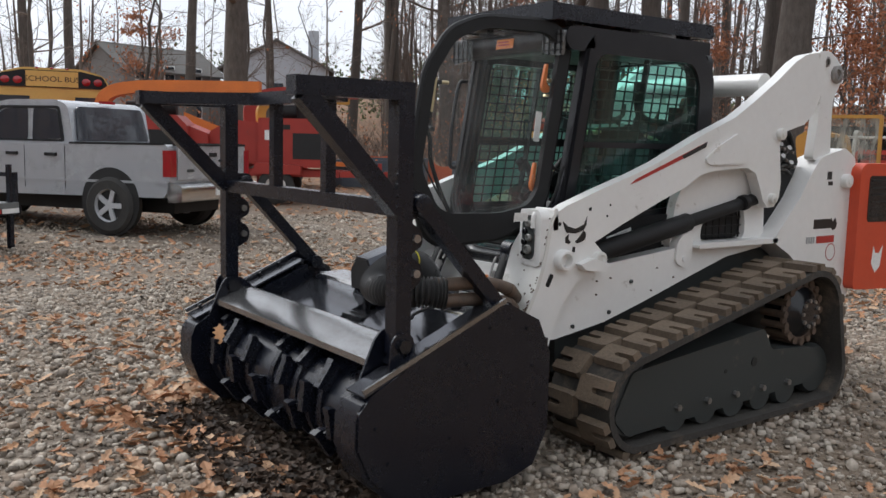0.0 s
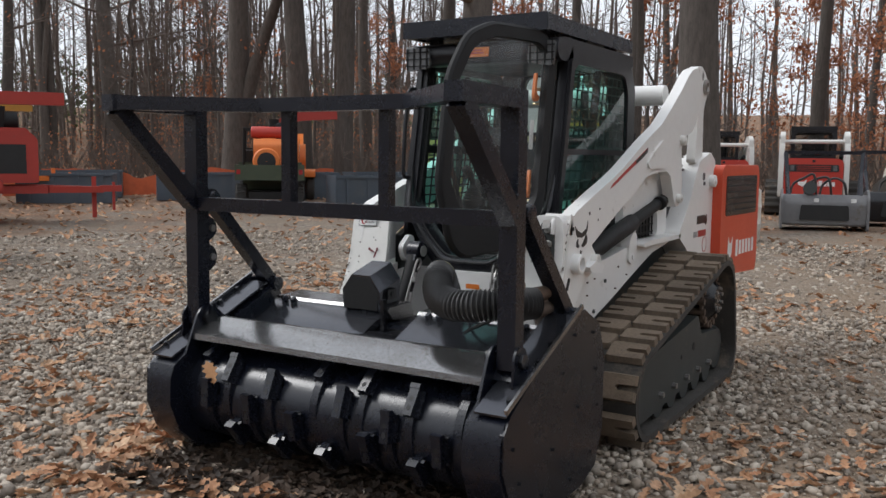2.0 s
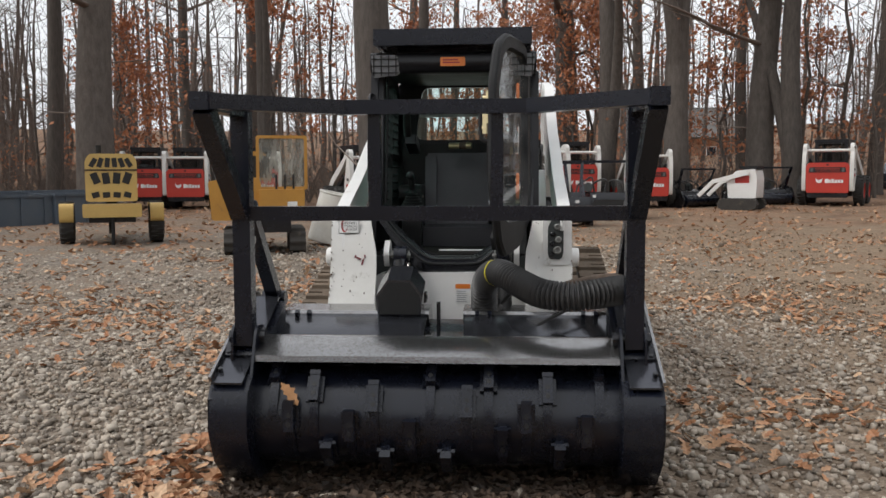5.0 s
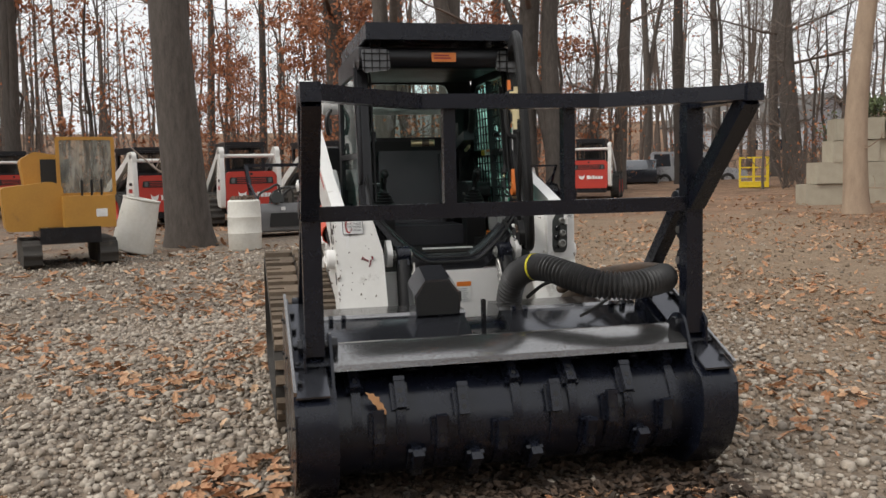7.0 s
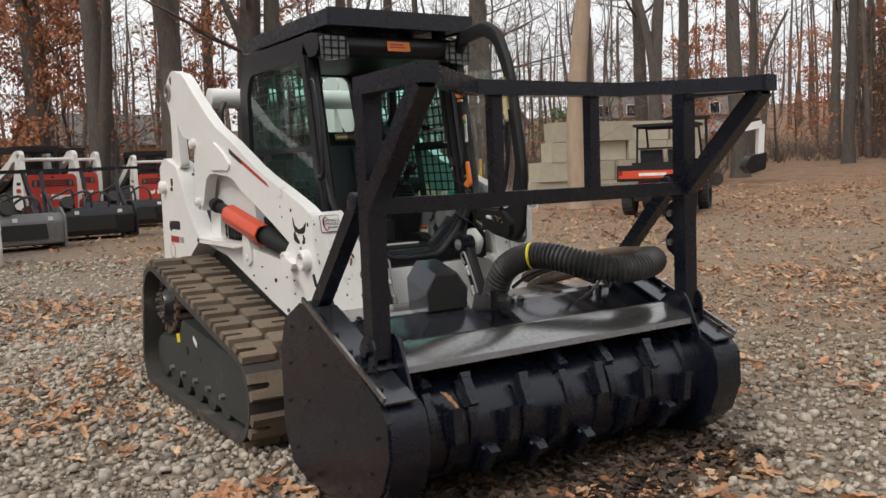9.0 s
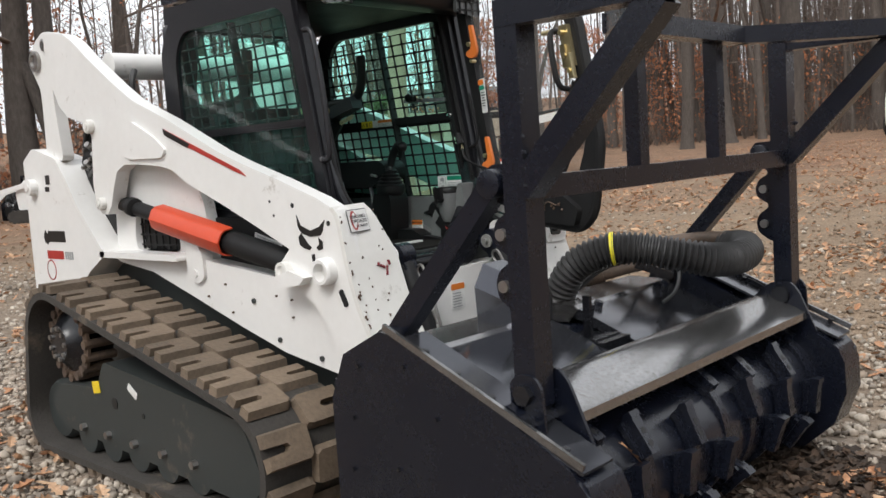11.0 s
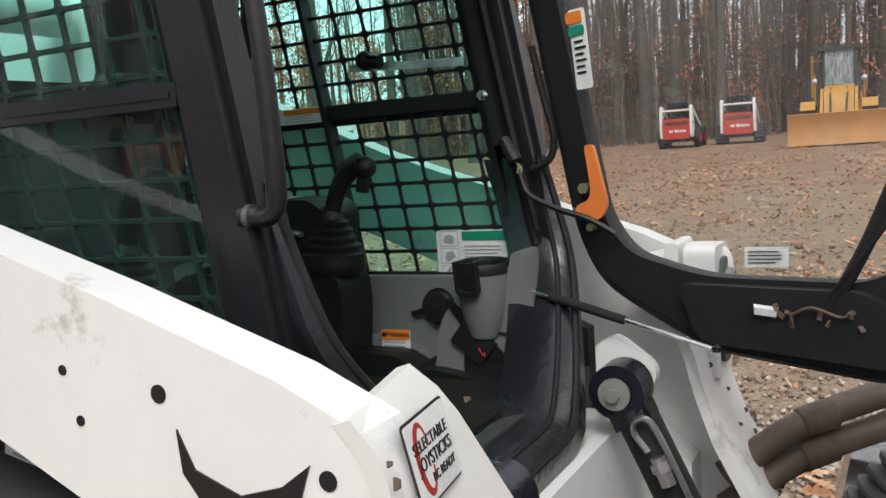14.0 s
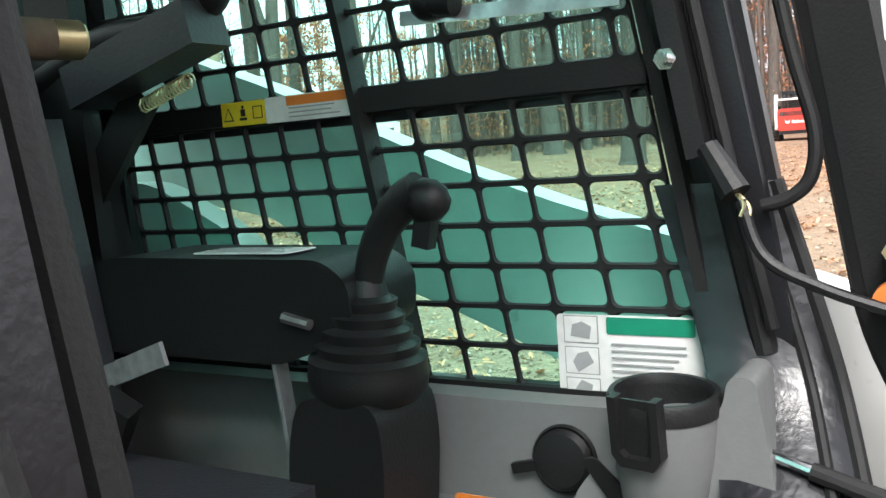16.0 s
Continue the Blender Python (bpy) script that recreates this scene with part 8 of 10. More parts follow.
# low blue-grey bins along the edge of the wood
def bin_box(m, L, h, label):
    t = thing("storage_bin", label, "bin", "bins along the wood", m)
    bm = B()
    ring_plate(bm, rpoly([(-L / 2, -0.5), (L / 2, -0.5), (L / 2, 0.5), (-L / 2, 0.5)], 0.05), rpoly([(-L / 2 + .06, -0.44), (L / 2 - .06, -0.44), (L / 2 - .06, 0.44), (-L / 2 + .06, 0.44)], 0.04), 0.0, h, "z")
    box(bm, -L / 2 + 0.05, L / 2 - 0.05, -0.45, 0.45, 0.03, 0.10)
    part("shell", bm, BIN_BLUE, t)
    for k in range(int(L / 0.55)):
        x = -L / 2 + 0.3 + k * 0.55
        for s in (1, -1):
            bm = B()
            box(bm, x - 0.03, x + 0.03, s * 0.5 - 0.03, s * 0.5 + 0.03, 0.0, h - 0.05, 0.01)
            part("rib", bm, BIN_BLUE, t)
    for s in (1, -1):
        bm = B()
        box(bm, -L / 2 - 0.02, L / 2 + 0.02, s * 0.5 - 0.04, s * 0.5 + 0.04, h - 0.06, h, 0.015)
        part("rim", bm, BIN_BLUE, t)
    return t


BL = [Vector((-8.9, -17.0)), Vector((-11.9, -15.6)), Vector((-14.2, -14.2)), Vector((-13.9, -11.4)), Vector((-16.2, -12.6)), Vector((-15.6, -10.2)), Vector((-17.2, -11.6)), Vector((-10.4, -18.6))]
bp = None
for k, p in enumerate(BL):
    m = at_ground(p.x, p.y, 143 + (k * 37 % 17) - 8)
    if bp is None:
        bp = bin_box(m, 2.2, 0.72, "blue-grey plastic storage bin at the edge of the wood")
    else:
        copy_thing(bp, m)

# orange plastic fence sagging behind the bins
b = B()
rnd = random.Random(4)
for (x0, y0, x1, y1) in ((-9.0, -20.0, -18.0, -14.5),):
    cols = 60
    prev = None
    for i in range(cols + 1):
        t = i / cols
        x, y = x0 + (x1 - x0) * t, y0 + (y1 - y0) * t
        h = 0.45 + 0.3 * abs(math.sin(t * 9.0)) + rnd.uniform(-0.04, 0.04)
        z = ground_z(x, y)
        cur = [b.verts.new((x + 0.06 * math.sin(i), y + 0.1 * math.cos(i * 0.7), z + h * k / 5)) for k in range(6)]
        if prev:
            for k in range(5):
                b.faces.new((prev[k], cur[k], cur[k + 1], prev[k + 1]))
        prev = cur
f = part("plastic_fence", b, MESH_ORANGE, None)
tagged(f, "sagging orange plastic fence behind the bins", "fence")


def pickup(m):
    """A four-door pickup: x ahead, y left, rear bumper near x = -2.9."""
    t = thing("pickup_truck", "silver four-door pickup truck parked on leaves", "pickup truck", "", m)
    W = 0.98
    bm = B()
    prism(bm, rpoly([(-2.75, 0.55), (2.85, 0.48), (2.95, 0.75), (2.85, 1.12), (1.55, 1.22), (1.45, 1.25), (-0.75, 1.25), (-2.80, 1.28), (-2.84, 0.75)], 0.05, 3), -W, W, "y", 0.05, 3)
    body = part("body", bm, SILVER, t, "silver painted body")
    bm = B()
    prism(bm, rpoly([(-0.72, 1.24), (1.50, 1.22), (0.75, 1.82), (0.40, 1.88), (-0.42, 1.88), (-0.62, 1.80)], 0.08, 4), -0.86, 0.86, "y", 0.07, 3)
    part("cab", bm, SILVER, t)
    for s in (1, -1):
        for pts in ([(-0.50, 1.32), (-0.44, 1.74), (-0.02, 1.76), (0.02, 1.30)], [(0.10, 1.30), (0.08, 1.76), (0.52, 1.74), (1.15, 1.32)]):
            bm = B()
            prism(bm, rpoly(pts, 0.05), s * 0.855, s * 0.868, "y", 0.003)
            part("side_window", bm, CAR_DARK, t, "dark side window")
        bm = B()
        ring_plate(bm, rpoly([(-0.56, 1.28), (-0.48, 1.79), (0.58, 1.79), (1.26, 1.28)], 0.05), rpoly([(-0.51, 1.31), (-0.45, 1.75), (0.54, 1.75), (1.16, 1.31)], 0.05), s * 0.855, s * 0.872)
        part("window_trim", bm, BLACK_MATT, t)
        for x in (0.06, 1.12, -0.66):
            bm = B()
            bar(bm, (x, s * (W + 0.001), 0.62), (x, s * (W + 0.001), 1.22), 0.010, 0.006, 0)
            part("door_gap", bm, GRILLE_BLACK, t)
        for x in (-0.42, 0.28):
            bm = B()
            obox(bm, pose(x, s * (W + 0.015), 1.10), 0.20, 0.03, 0.045, 0.012)
            part("door_handle", bm, BLACK_MATT, t)
        bm = B()
        obox(bm, pose(-2.80, s * 0.93, 1.02), 0.13, 0.13, 0.36, 0.03)
        part("tail_lamp", bm, LAMP_RED, t, "red tail lamp")
        for x in (-1.85, 1.80):
            wheel("wheel", (x, s * 0.900, 0.41), 0.41, 0.27, t, (0, s, 0), rim_mat=ALLOY, spokes=5)
            bm = B()
            lathe(bm, [(0.01, 0), (0.485, 0), (0.485, 0.014), (0.01, 0.014)], (x, s * 0.970, 0.46), (0, s, 0), 36)
            part("wheel_arch", bm, GRILLE_BLACK, t)
        bm = B()
        obox(bm, pose(1.15, s * 1.08, 1.30), 0.12, 0.18, 0.18, 0.04)
        part("mirror", bm, BLACK_MATT, t)
        bm = B()
        prism(bm, rpoly([(-2.78, 0.74), (2.80, 0.70), (2.80, 0.735), (-2.78, 0.775)], 0.01), s * (W - 0.01), s * (W + 0.008), "y", 0.006)
        part("side_crease", bm, SILVER, t)
        bm = B()
        bar(bm, (-2.75, s * 0.955, 1.285), (-1.16, s * 0.955, 1.270), 0.06, 0.03, 0.008)
        part("bed_rail", bm, BLACK_MATT, t)
    bm = B()
    prism(bm, rpoly([(-0.80, 1.29), (0.80, 1.29), (0.72, 1.79), (-0.72, 1.79)], 0.07, 4), -0.012, 0.012, "x", 0.004)
    bm.transform(Matrix.Translation((-0.690, 0, 1.53)) @ Matrix.Rotation(radians(10), 4, "Y") @ Matrix.Translation((0, 0, -1.53)))
    part("rear_window", bm, CAR_DARK, t, "dark rear window")
    bm = B()
    obox(bm, pose(-0.60, 0, 1.87), 0.05, 0.30, 0.04, 0.01)
    part("brake_lamp", bm, LAMP_RED, t)
    bm = B()
    box(bm, -2.87, -2.83, -0.84, 0.84, 0.80, 1.26, 0.015)
    tg = part("tailgate", bm, SILVER, t)
    bm = B()
    obox(bm, pose(-2.875, 0, 1.14), 0.02, 0.18, 0.06, 0.008)
    part("tailgate_handle", bm, BLACK_MATT, tg)
    bm = B()
    obox(bm, pose(-2.874, 0.55, 0.92), 0.010, 0.16, 0.04, 0.004)
    part("name_bar", bm, DARK_GREY, tg)
    bm = B()
    box(bm, -2.885, -2.80, -0.86, 0.86, 1.262, 1.292, 0.010)
    part("tailgate_cap", bm, BLACK_MATT, tg, "black tailgate cap")
    bm = B()
    prism(bm, rpoly([(-3.03, 0.50), (-2.80, 0.48), (-2.80, 0.78), (-3.03, 0.72)], 0.03), -0.98, 0.98, "y", 0.03)
    bp = part("rear_bumper", bm, CHROME, t, "bright rear bumper")
    bm = B()
    obox(bm, pose(-3.035, 0, 0.64), 0.012, 0.32, 0.15, 0.005)
    part("plate_bar", bm, DECAL_WHITE, bp)
    bm = B()
    box(bm, -2.6, 2.6, -0.55, 0.55, 0.30, 0.56, 0.03)
    part("underbody", bm, GRILLE_BLACK, t)
    # the crew cab reaches far back over a short bed
    for c in t.children:
        if c.name.split(".")[0] in ("cab", "side_window", "window_trim", "door_gap", "door_handle", "rear_window", "brake_lamp", "mirror"):
            c.matrix_basis = Matrix.Translation((-0.42, 0, 0)) @ c.matrix_basis
    return t


PK = radians(-55)
pickup(at_ground(0.24 + 1.85 * math.cos(PK) + 0.84 * math.sin(PK), -9.10 + 1.85 * math.sin(PK) - 0.84 * math.cos(PK), -55))


def school_bus(m):
    """Seen from the rear: x ahead."""
    t = thing("school_bus", "yellow school bus seen from behind", "bus", "", m)
    bm = B()
    prism(bm, rpoly([(-1.22, 0.55), (1.22, 0.55), (1.22, 2.55), (1.05, 2.95), (0.60, 3.10), (-0.60, 3.10), (-1.05, 2.95), (-1.22, 2.55)], 0.12, 4), 0, 9.0, "x", 0.06, 3)
    part("body", bm, BUS_YELLOW, t)
    bm = B()
    prism(bm, rpoly([(-1.16, 2.62), (1.16, 2.62), (1.02, 2.93), (0.58, 3.04), (-0.58, 3.04), (-1.02, 2.93)], 0.05), -0.03, 0.0, "x", 0.008)
    cap = part("light_panel", bm, BLACK_MATT, t, "black panel with warning lamps")
    bm = B()
    box(bm, -0.045, -0.028, -0.52, 0.52, 2.64, 3.02, 0.006)
    sg = part("sign", bm, BUS_YELLOW, cap, "yellow sign with black letters")
    text_part("lettering", "SCHOOL BUS", 0.185, DECAL_BLACK, sg, face_pose(-0.047, 0, 2.82, (-1, 0, 0)))
    for s in (1, -1):
        for y in (0.68, 0.92):
            bm = B()
            lathe(bm, [(0.09, 0), (0.09, 0.03), (0.06, 0.045), (0.01, 0.05)], (-0.02, s * y, 2.78), (-1, 0, 0), 18)
            part("warning_lamp", bm, LAMP_RED, cap)
        bm = B()
        box(bm, -0.02, 0.0, s * 0.75 - 0.30, s * 0.75 + 0.30, 1.75, 2.40, 0.006)
        part("rear_window", bm, CAR_DARK, t)
        for x in (2.2, 7.6):
            wheel("wheel", (x, s * 1.0, 0.48), 0.48, 0.28, t, (0, s, 0), rim_mat=BLACK_MATT)
        for k in range(8):
            bm = B()
            box(bm, 0.6 + k * 1.0, 1.4 + k * 1.0, s * 1.222 - 0.005, s * 1.222 + 0.005, 1.80, 2.40, 0.004)
            part("side_window", bm, CAR_DARK, t)
    bm = B()
    box(bm, -0.02, 0.0, -0.40, 0.40, 0.9, 2.42, 0.006)
    part("rear_door", bm, BUS_YELLOW, t)
    bm = B()
    for k in (-0.3, 0, 0.3):
        lathe(bm, [(0.04, 0), (0.03, 0.03), (0.01, 0.035)], (0.02, k, 3.08), (-0.3, 0, 1), 12)
    part("marker_lamps", bm, LAMP_RED, t)
    bm = B()
    box(bm, -0.20, 0.1, -1.2, 1.2, 0.45, 0.75, 0.03)
    part("bumper", bm, BLACK_MATT, t)
    return t


school_bus(at_ground(-0.7, -17.0, -102) @ Matrix.Diagonal((1, 1, 0.865, 1)))

# utility trailer corner beside the pickup
t = thing("utility_trailer", "black steel utility trailer with red and white reflector tape", "trailer", "", at_ground(1.62, -8.40, -52) @ Matrix.Translation((0.0, 1.0, 0)))
b = B()
box(b, -0.05, 2.6, -0.9, 0.9, 0.50, 0.58, 0.01)
part("deck", b, GREY_PANEL, t)
b = B()
for s in (1, -1):
    bar(b, (0, s * 0.92, 0.48), (2.6, s * 0.92, 0.48), 0.06, 0.10)
    bar(b, (0, s * 0.92, 0.92), (2.6, s * 0.92, 0.92), 0.05, 0.05)
    for k in range(4):
        bar(b, (0.02 + k * 0.85, s * 0.92, 0.45), (0.02 + k * 0.85, s * 0.92, 0.95), 0.05, 0.05)
bar(b, (0, -0.95, 0.48), (0, 0.95, 0.48), 0.08, 0.10)
part("frame", b, BLACK, t)
for k in range(6):
    b = B()
    box(b, -0.052, -0.046, -0.9 + k * 0.3, -0.62 + k * 0.3, 0.45, 0.51)
    part("reflector", b, DECAL_RED if k % 2 else DECAL_WHITE, t)
b = B()
bar(b, (0.0, -0.80, 0.0), (0.0, -0.80, 0.46), 0.06, 0.06)
bar(b, (0.0, -0.80, 0.46), (0.0, -0.80, 1.05), 0.05, 0.05)
part("jack_stand", b, BLACK, t)
for s in (1, -1):
    wheel("wheel", (1.4, s * 1.05, 0.33), 0.33, 0.20, t, (0, s, 0), rim_mat=WHITE_OLD)


def car(m, paint, label, tall, L=4.7):
    t = thing("parked_car", label, "car", "cars on the road below", m)
    h = 1.75 if tall else 1.42
    bm = B()
    prism(bm, rpoly([(-L / 2, 0.35), (L / 2, 0.35), (L / 2, 0.75), (L * 0.30, 0.95), (-L / 2, 1.0)], 0.1), -0.88, 0.88, "y", 0.06, 3)
    part("body", bm, paint, t)
    bm = B()
    if tall:
        prism(bm, rpoly([(-L * 0.47, 0.98), (L * 0.24, 0.95), (L * 0.10, h - 0.05), (-L * 0.44, h)], 0.1), -0.80, 0.80, "y", 0.06, 3)
    else:
        prism(bm, rpoly([(-L * 0.40, 0.98), (L * 0.24, 0.95), (L * 0.08, h - 0.02), (-L * 0.20, h)], 0.1), -0.78, 0.78, "y", 0.06, 3)
    part("roof", bm, paint, t)
    for s in (1, -1):
        for k in range(2 + tall):
            bm = B()
            x0 = -L * 0.42 + k * L * 0.20 if tall else -L * 0.24 + k * L * 0.20
            prism(bm, rpoly([(x0, 1.03), (x0 + L * 0.17, 1.03), (x0 + L * (0.16 if k < 1 + tall else 0.06), h - 0.13), (x0 + (0.03 if tall else 0.15), h - 0.13)], 0.04), s * 0.79, s * 0.815, "y")
            part("side_window", bm, CAR_DARK, t)
        for x in (-L * 0.31, L * 0.31):
            wheel("wheel", (x, s * 0.80, 0.34), 0.34, 0.22, t, (0, s, 0), rim_mat=ALLOY, spokes=5)
    return t


car(at_ground(-34.2, 17.6, 150, -0.35), CAR_DARK, "dark sedan parked beyond the trees", False)
car(at_ground(-34.2, 20.4, 66, -0.35), SILVER, "silver estate car parked beyond the trees", True)

# yellow safety cage
t = thing("work_cage", "yellow steel work cage on the ground", "cage", "", at_ground(-25.0, 17.9, 150))
b = B()
for x in (-0.5, 0.5):
    for y in (-0.5, 0, 0.5):
        bar(b, (x, y, 0), (x, y, 1.15), 0.06, 0.06)
for z in (0.05, 0.4, 0.75, 1.12):
    for s in (1, -1):
        bar(b, (-0.5, s * 0.5, z), (0.5, s * 0.5, z), 0.05, 0.05)
        bar(b, (s * 0.5, -0.5, z), (s * 0.5, 0.5, z), 0.05, 0.05)
part("cage_frame", b, DECAL_YELLOW, t)
b = B()
box(b, -0.52, 0.52, -0.52, 0.52, 0.0, 0.22, 0.02)
part("cage_base", b, DECAL_YELLOW, t)

# wall of stacked concrete blocks
wl = thing("block_wall", "stepped wall of pale concrete blocks among the trees", "wall", "", at_ground(-14.7, 15.3, 76, -0.05))
rnd = random.Random(9)
b = B()
obox(b, pose(0, 0, 0), 1.22, 0.62, 0.55, 0.04)
bmesh.ops.recalc_face_normals(b, faces=b.faces)
blk = bpy.data.meshes.new("concrete_block")
b.to_mesh(blk)
b.free()
blk.materials.append(CONCRETE)
for row in range(4):
    for k in range(4):
        x = -1.55 + k * 1.27 + row * 0.26 + (0.15 if row == 2 else 0)
        share("concrete_block", blk, wl, pose(x, rnd.uniform(-0.10, 0.10), 0.27 + row * 0.56, rnd.uniform(-1, 1), rnd.uniform(-1, 1), rnd.uniform(-5, 5)))


def mini_excavator(m):
    t = thing("mini_excavator", "white mini excavator with folded arm, at the wood's edge", "excavator", "", m)
    for s in (1, -1):
        o, _ = hull_path([(0.7, 0.22, 0.20), (-0.7, 0.22, 0.20)], 48)
        bm = B()
        prism(bm, [(p.x, p.y) for p in o], s * 0.45, s * 0.80, "y", 0.01)
        part("track", bm, RUBBER, t)
    bm = B()
    prism(bm, rpoly([(-1.0, 0.55), (0.6, 0.55), (0.6, 0.85), (-0.3, 1.15), (-1.0, 1.10)], 0.1), -0.75, 0.75, "y", 0.05, 3)
    part("house", bm, WHITE, t)
    bm = B()
    for x, y in ((-0.45, 0.65), (0.55, 0.65), (-0.45, -0.25), (0.55, -0.25)):
        bar(bm, (x, y, 0.85), (x, y, 2.2), 0.07, 0.07)
    box(bm, -0.55, 0.65, -0.32, 0.72, 2.18, 2.28, 0.03)
    part("canopy", bm, BLACK_MATT, t)
    bm = B()
    obox(bm, pose(0, 0.2, 1.1), 0.5, 0.5, 0.5, 0.08)
    part("seat", bm, SEAT_BLACK, t)
    bm = B()
    for p, q, w in (((0.7, 0, 0.8), (1.35, 0, 1.75), 0.26), ((1.35, 0, 1.75), (2.5, 0, 1.95), 0.24), ((2.5, 0, 1.95), (2.45, 0, 0.95), 0.2)):
        bar(bm, p, q, 0.22, w, 0.03)
    part("boom", bm, WHITE, t, "white folded boom")
    bm = B()
    prism(bm, rpoly([(2.05, 0.92), (2.6, 1.02), (2.55, 0.47), (2.05, 0.32), (1.85, 0.57)], 0.06), -0.25, 0.25, "y", 0.02)
    part("bucket", bm, BLACK_DUSTY, t)
    bm = B()
    rod(bm, (0.9, 0, 0.90), (1.5, 0, 1.6), 0.05, n=10)
    part("cylinder", bm, BLACK_MATT, t)
    bm = B()
    rod(bm, (1.4, 0, 1.98), (2.45, 0, 2.12), 0.05, n=10)
    part("cylinder", bm, BLACK_MATT, t)
    return t


mini_excavator(at_ground(-15.5, 20.2, 62))


RUST_ORANGE = mat("faded_orange_steel", (0.50, 0.24, 0.07), (0.34, 0.16, 0.06), rough=0.6, scale=2, fine=20, mixw=0.9, dirt=(0.12, 0.08, 0.05), dirt_amt=0.2, dirt_scale=4)


PALE_GLASS = glass_mat("pale_cab_glass", (0.80, 0.90, 0.88), rough=0.02, dust=(0.55, 0.60, 0.60), dust_amt=0.30)


def wheel_loader(m):
    """An articulated loader with a wide plough blade: x ahead."""
    t = thing("wheel_loader", "yellow wheel loader with a wide weathered orange plough blade", "wheel loader", "", m)
    for x in (1.10, -1.45):
        for s in (1, -1):
            wheel("wheel", (x, s * 0.98, 0.68), 0.68, 0.48, t, (0, s, 0), rim_mat=YELLOW, lugs=True)
    bm = B()
    prism(bm, rpoly([(-2.5, 0.80), (-0.3, 0.72), (-0.3, 1.75), (-2.2, 1.85), (-2.5, 1.60)], 0.08), -0.68, 0.68, "y", 0.04, 3)
    part("engine_hood", bm, YELLOW, t)
    bm = B()
    prism(bm, rpoly([(-0.1, 0.62), (1.30, 0.60), (1.45, 1.05), (1.00, 1.80), (0.55, 2.05), (0.20, 1.50)], 0.08), -0.48, 0.48, "y", 0.03)
    part("front_frame", bm, YELLOW, t)
    bm = B()
    for x, y in ((-0.75, 0.62), (0.42, 0.50), (-0.75, -0.62), (0.42, -0.50)):
        bar(bm, (x, y, 1.60), (x - 0.05, y, 3.30), 0.09, 0.09)
    box(bm, -0.92, 0.52, -0.72, 0.72, 3.26, 3.40, 0.05)
    box(bm, -0.85, 0.42, -0.64, 0.64, 1.50, 1.78, 0.03)
    cb = part("cab", bm, DARK_GREY, t, "dark cab frame with a flat roof")
    for y0, y1, x in ((-0.46, 0.46, 0.425), (-0.56, 0.56, -0.79)):
        bm = B()
        bm.faces.new([bm.verts.new((x, y, z)) for y, z in ((y0, 1.80), (y1, 1.80), (y1, 3.25), (y0, 3.25))])
        part("window", bm, PALE_GLASS, cb, "pale dusty window")
    for s in (1, -1):
        bm = B()
        bm.faces.new([bm.verts.new(p) for p in ((-0.76, s * 0.63, 1.80), (0.40, s * 0.52, 1.80), (0.38, s * 0.52, 3.25), (-0.78, s * 0.63, 3.25))])
        part("window", bm, PALE_GLASS, cb)
        bm = B()
        prism(bm, rpoly([(0.55, 1.95), (0.85, 1.90), (1.60, 1.10), (2.10, 0.55), (2.00, 0.30), (1.80, 0.36), (1.25, 1.05), (0.55, 1.65)], 0.06), s * 0.50, s * 0.60, "y", 0.02)
        part("lift_arm", bm, YELLOW, t)
        bm = B()
        rod(bm, (0.65, s * 0.40, 1.10), (1.65, s * 0.40, 0.75), 0.07, n=12)
        part("lift_cylinder", bm, STEEL, t)
        bm = B()
        prism(bm, rpoly([(0.45, 1.30), (0.70, 1.50), (1.40, 1.50), (1.75, 1.20), (1.62, 1.14), (1.34, 1.40), (0.76, 1.40), (0.52, 1.22)], 0.03), s * 0.74, s * 1.22, "y", 0.01)
        part("fender", bm, YELLOW, t)
        bm = B()
        rod(bm, (0.55, s * 0.80, 1.55), (0.55, s * 0.80, 2.45), 0.03, n=8)
        part("lamp_stalk", bm, YELLOW, t)
        bm = B()
        lathe(bm, [(0.02, 0), (0.09, 0), (0.10, 0.06), (0.02, 0.09)], (0.60, s * 0.80, 2.20), (1, 0, 0), 16)
        part("headlamp", bm, LAMP_CLEAR, t)
        bm = B()
        tube(bm, spline([(0.70, s * 0.25, 1.95), (1.00, s * 0.28, 1.75), (1.30, s * 0.26, 1.45), (1.70, s * 0.24, 1.0)], 5), 0.03, 8)
        part("hose", bm, HOSE, t)
    bm = B()
    rod(bm, (-0.70, -0.95, 1.7), (-0.70, -0.95, 3.2), 0.045, n=10)
    bar(bm, (-0.70, -0.95, 3.0), (-0.55, -0.62, 3.0), 0.04, 0.04)
    part("ladder_rail", bm, YELLOW, t)
    bm = B()
    prism(bm, [(2.10, 0.02), (2.34, 0.0), (2.20, 0.42), (2.22, 0.78), (2.34, 1.06), (2.20, 1.08), (2.08, 0.80), (2.04, 0.40)], -1.60, 1.60, "y", 0.015)
    bl = part("blade", bm, RUST_ORANGE, t, "wide weathered orange blade")
    for y in (-1.57, -0.8, 0.0, 0.8, 1.57):
        bm = B()
        prism(bm, [(1.86, 0.08), (2.06, 0.04), (2.04, 1.02), (1.96, 0.98)], y - 0.02, y + 0.02, "y", 0.003)
        part("rib", bm, RUST_ORANGE, bl)
    return t


wheel_loader(at_ground(-1.15, 33.9, -88))


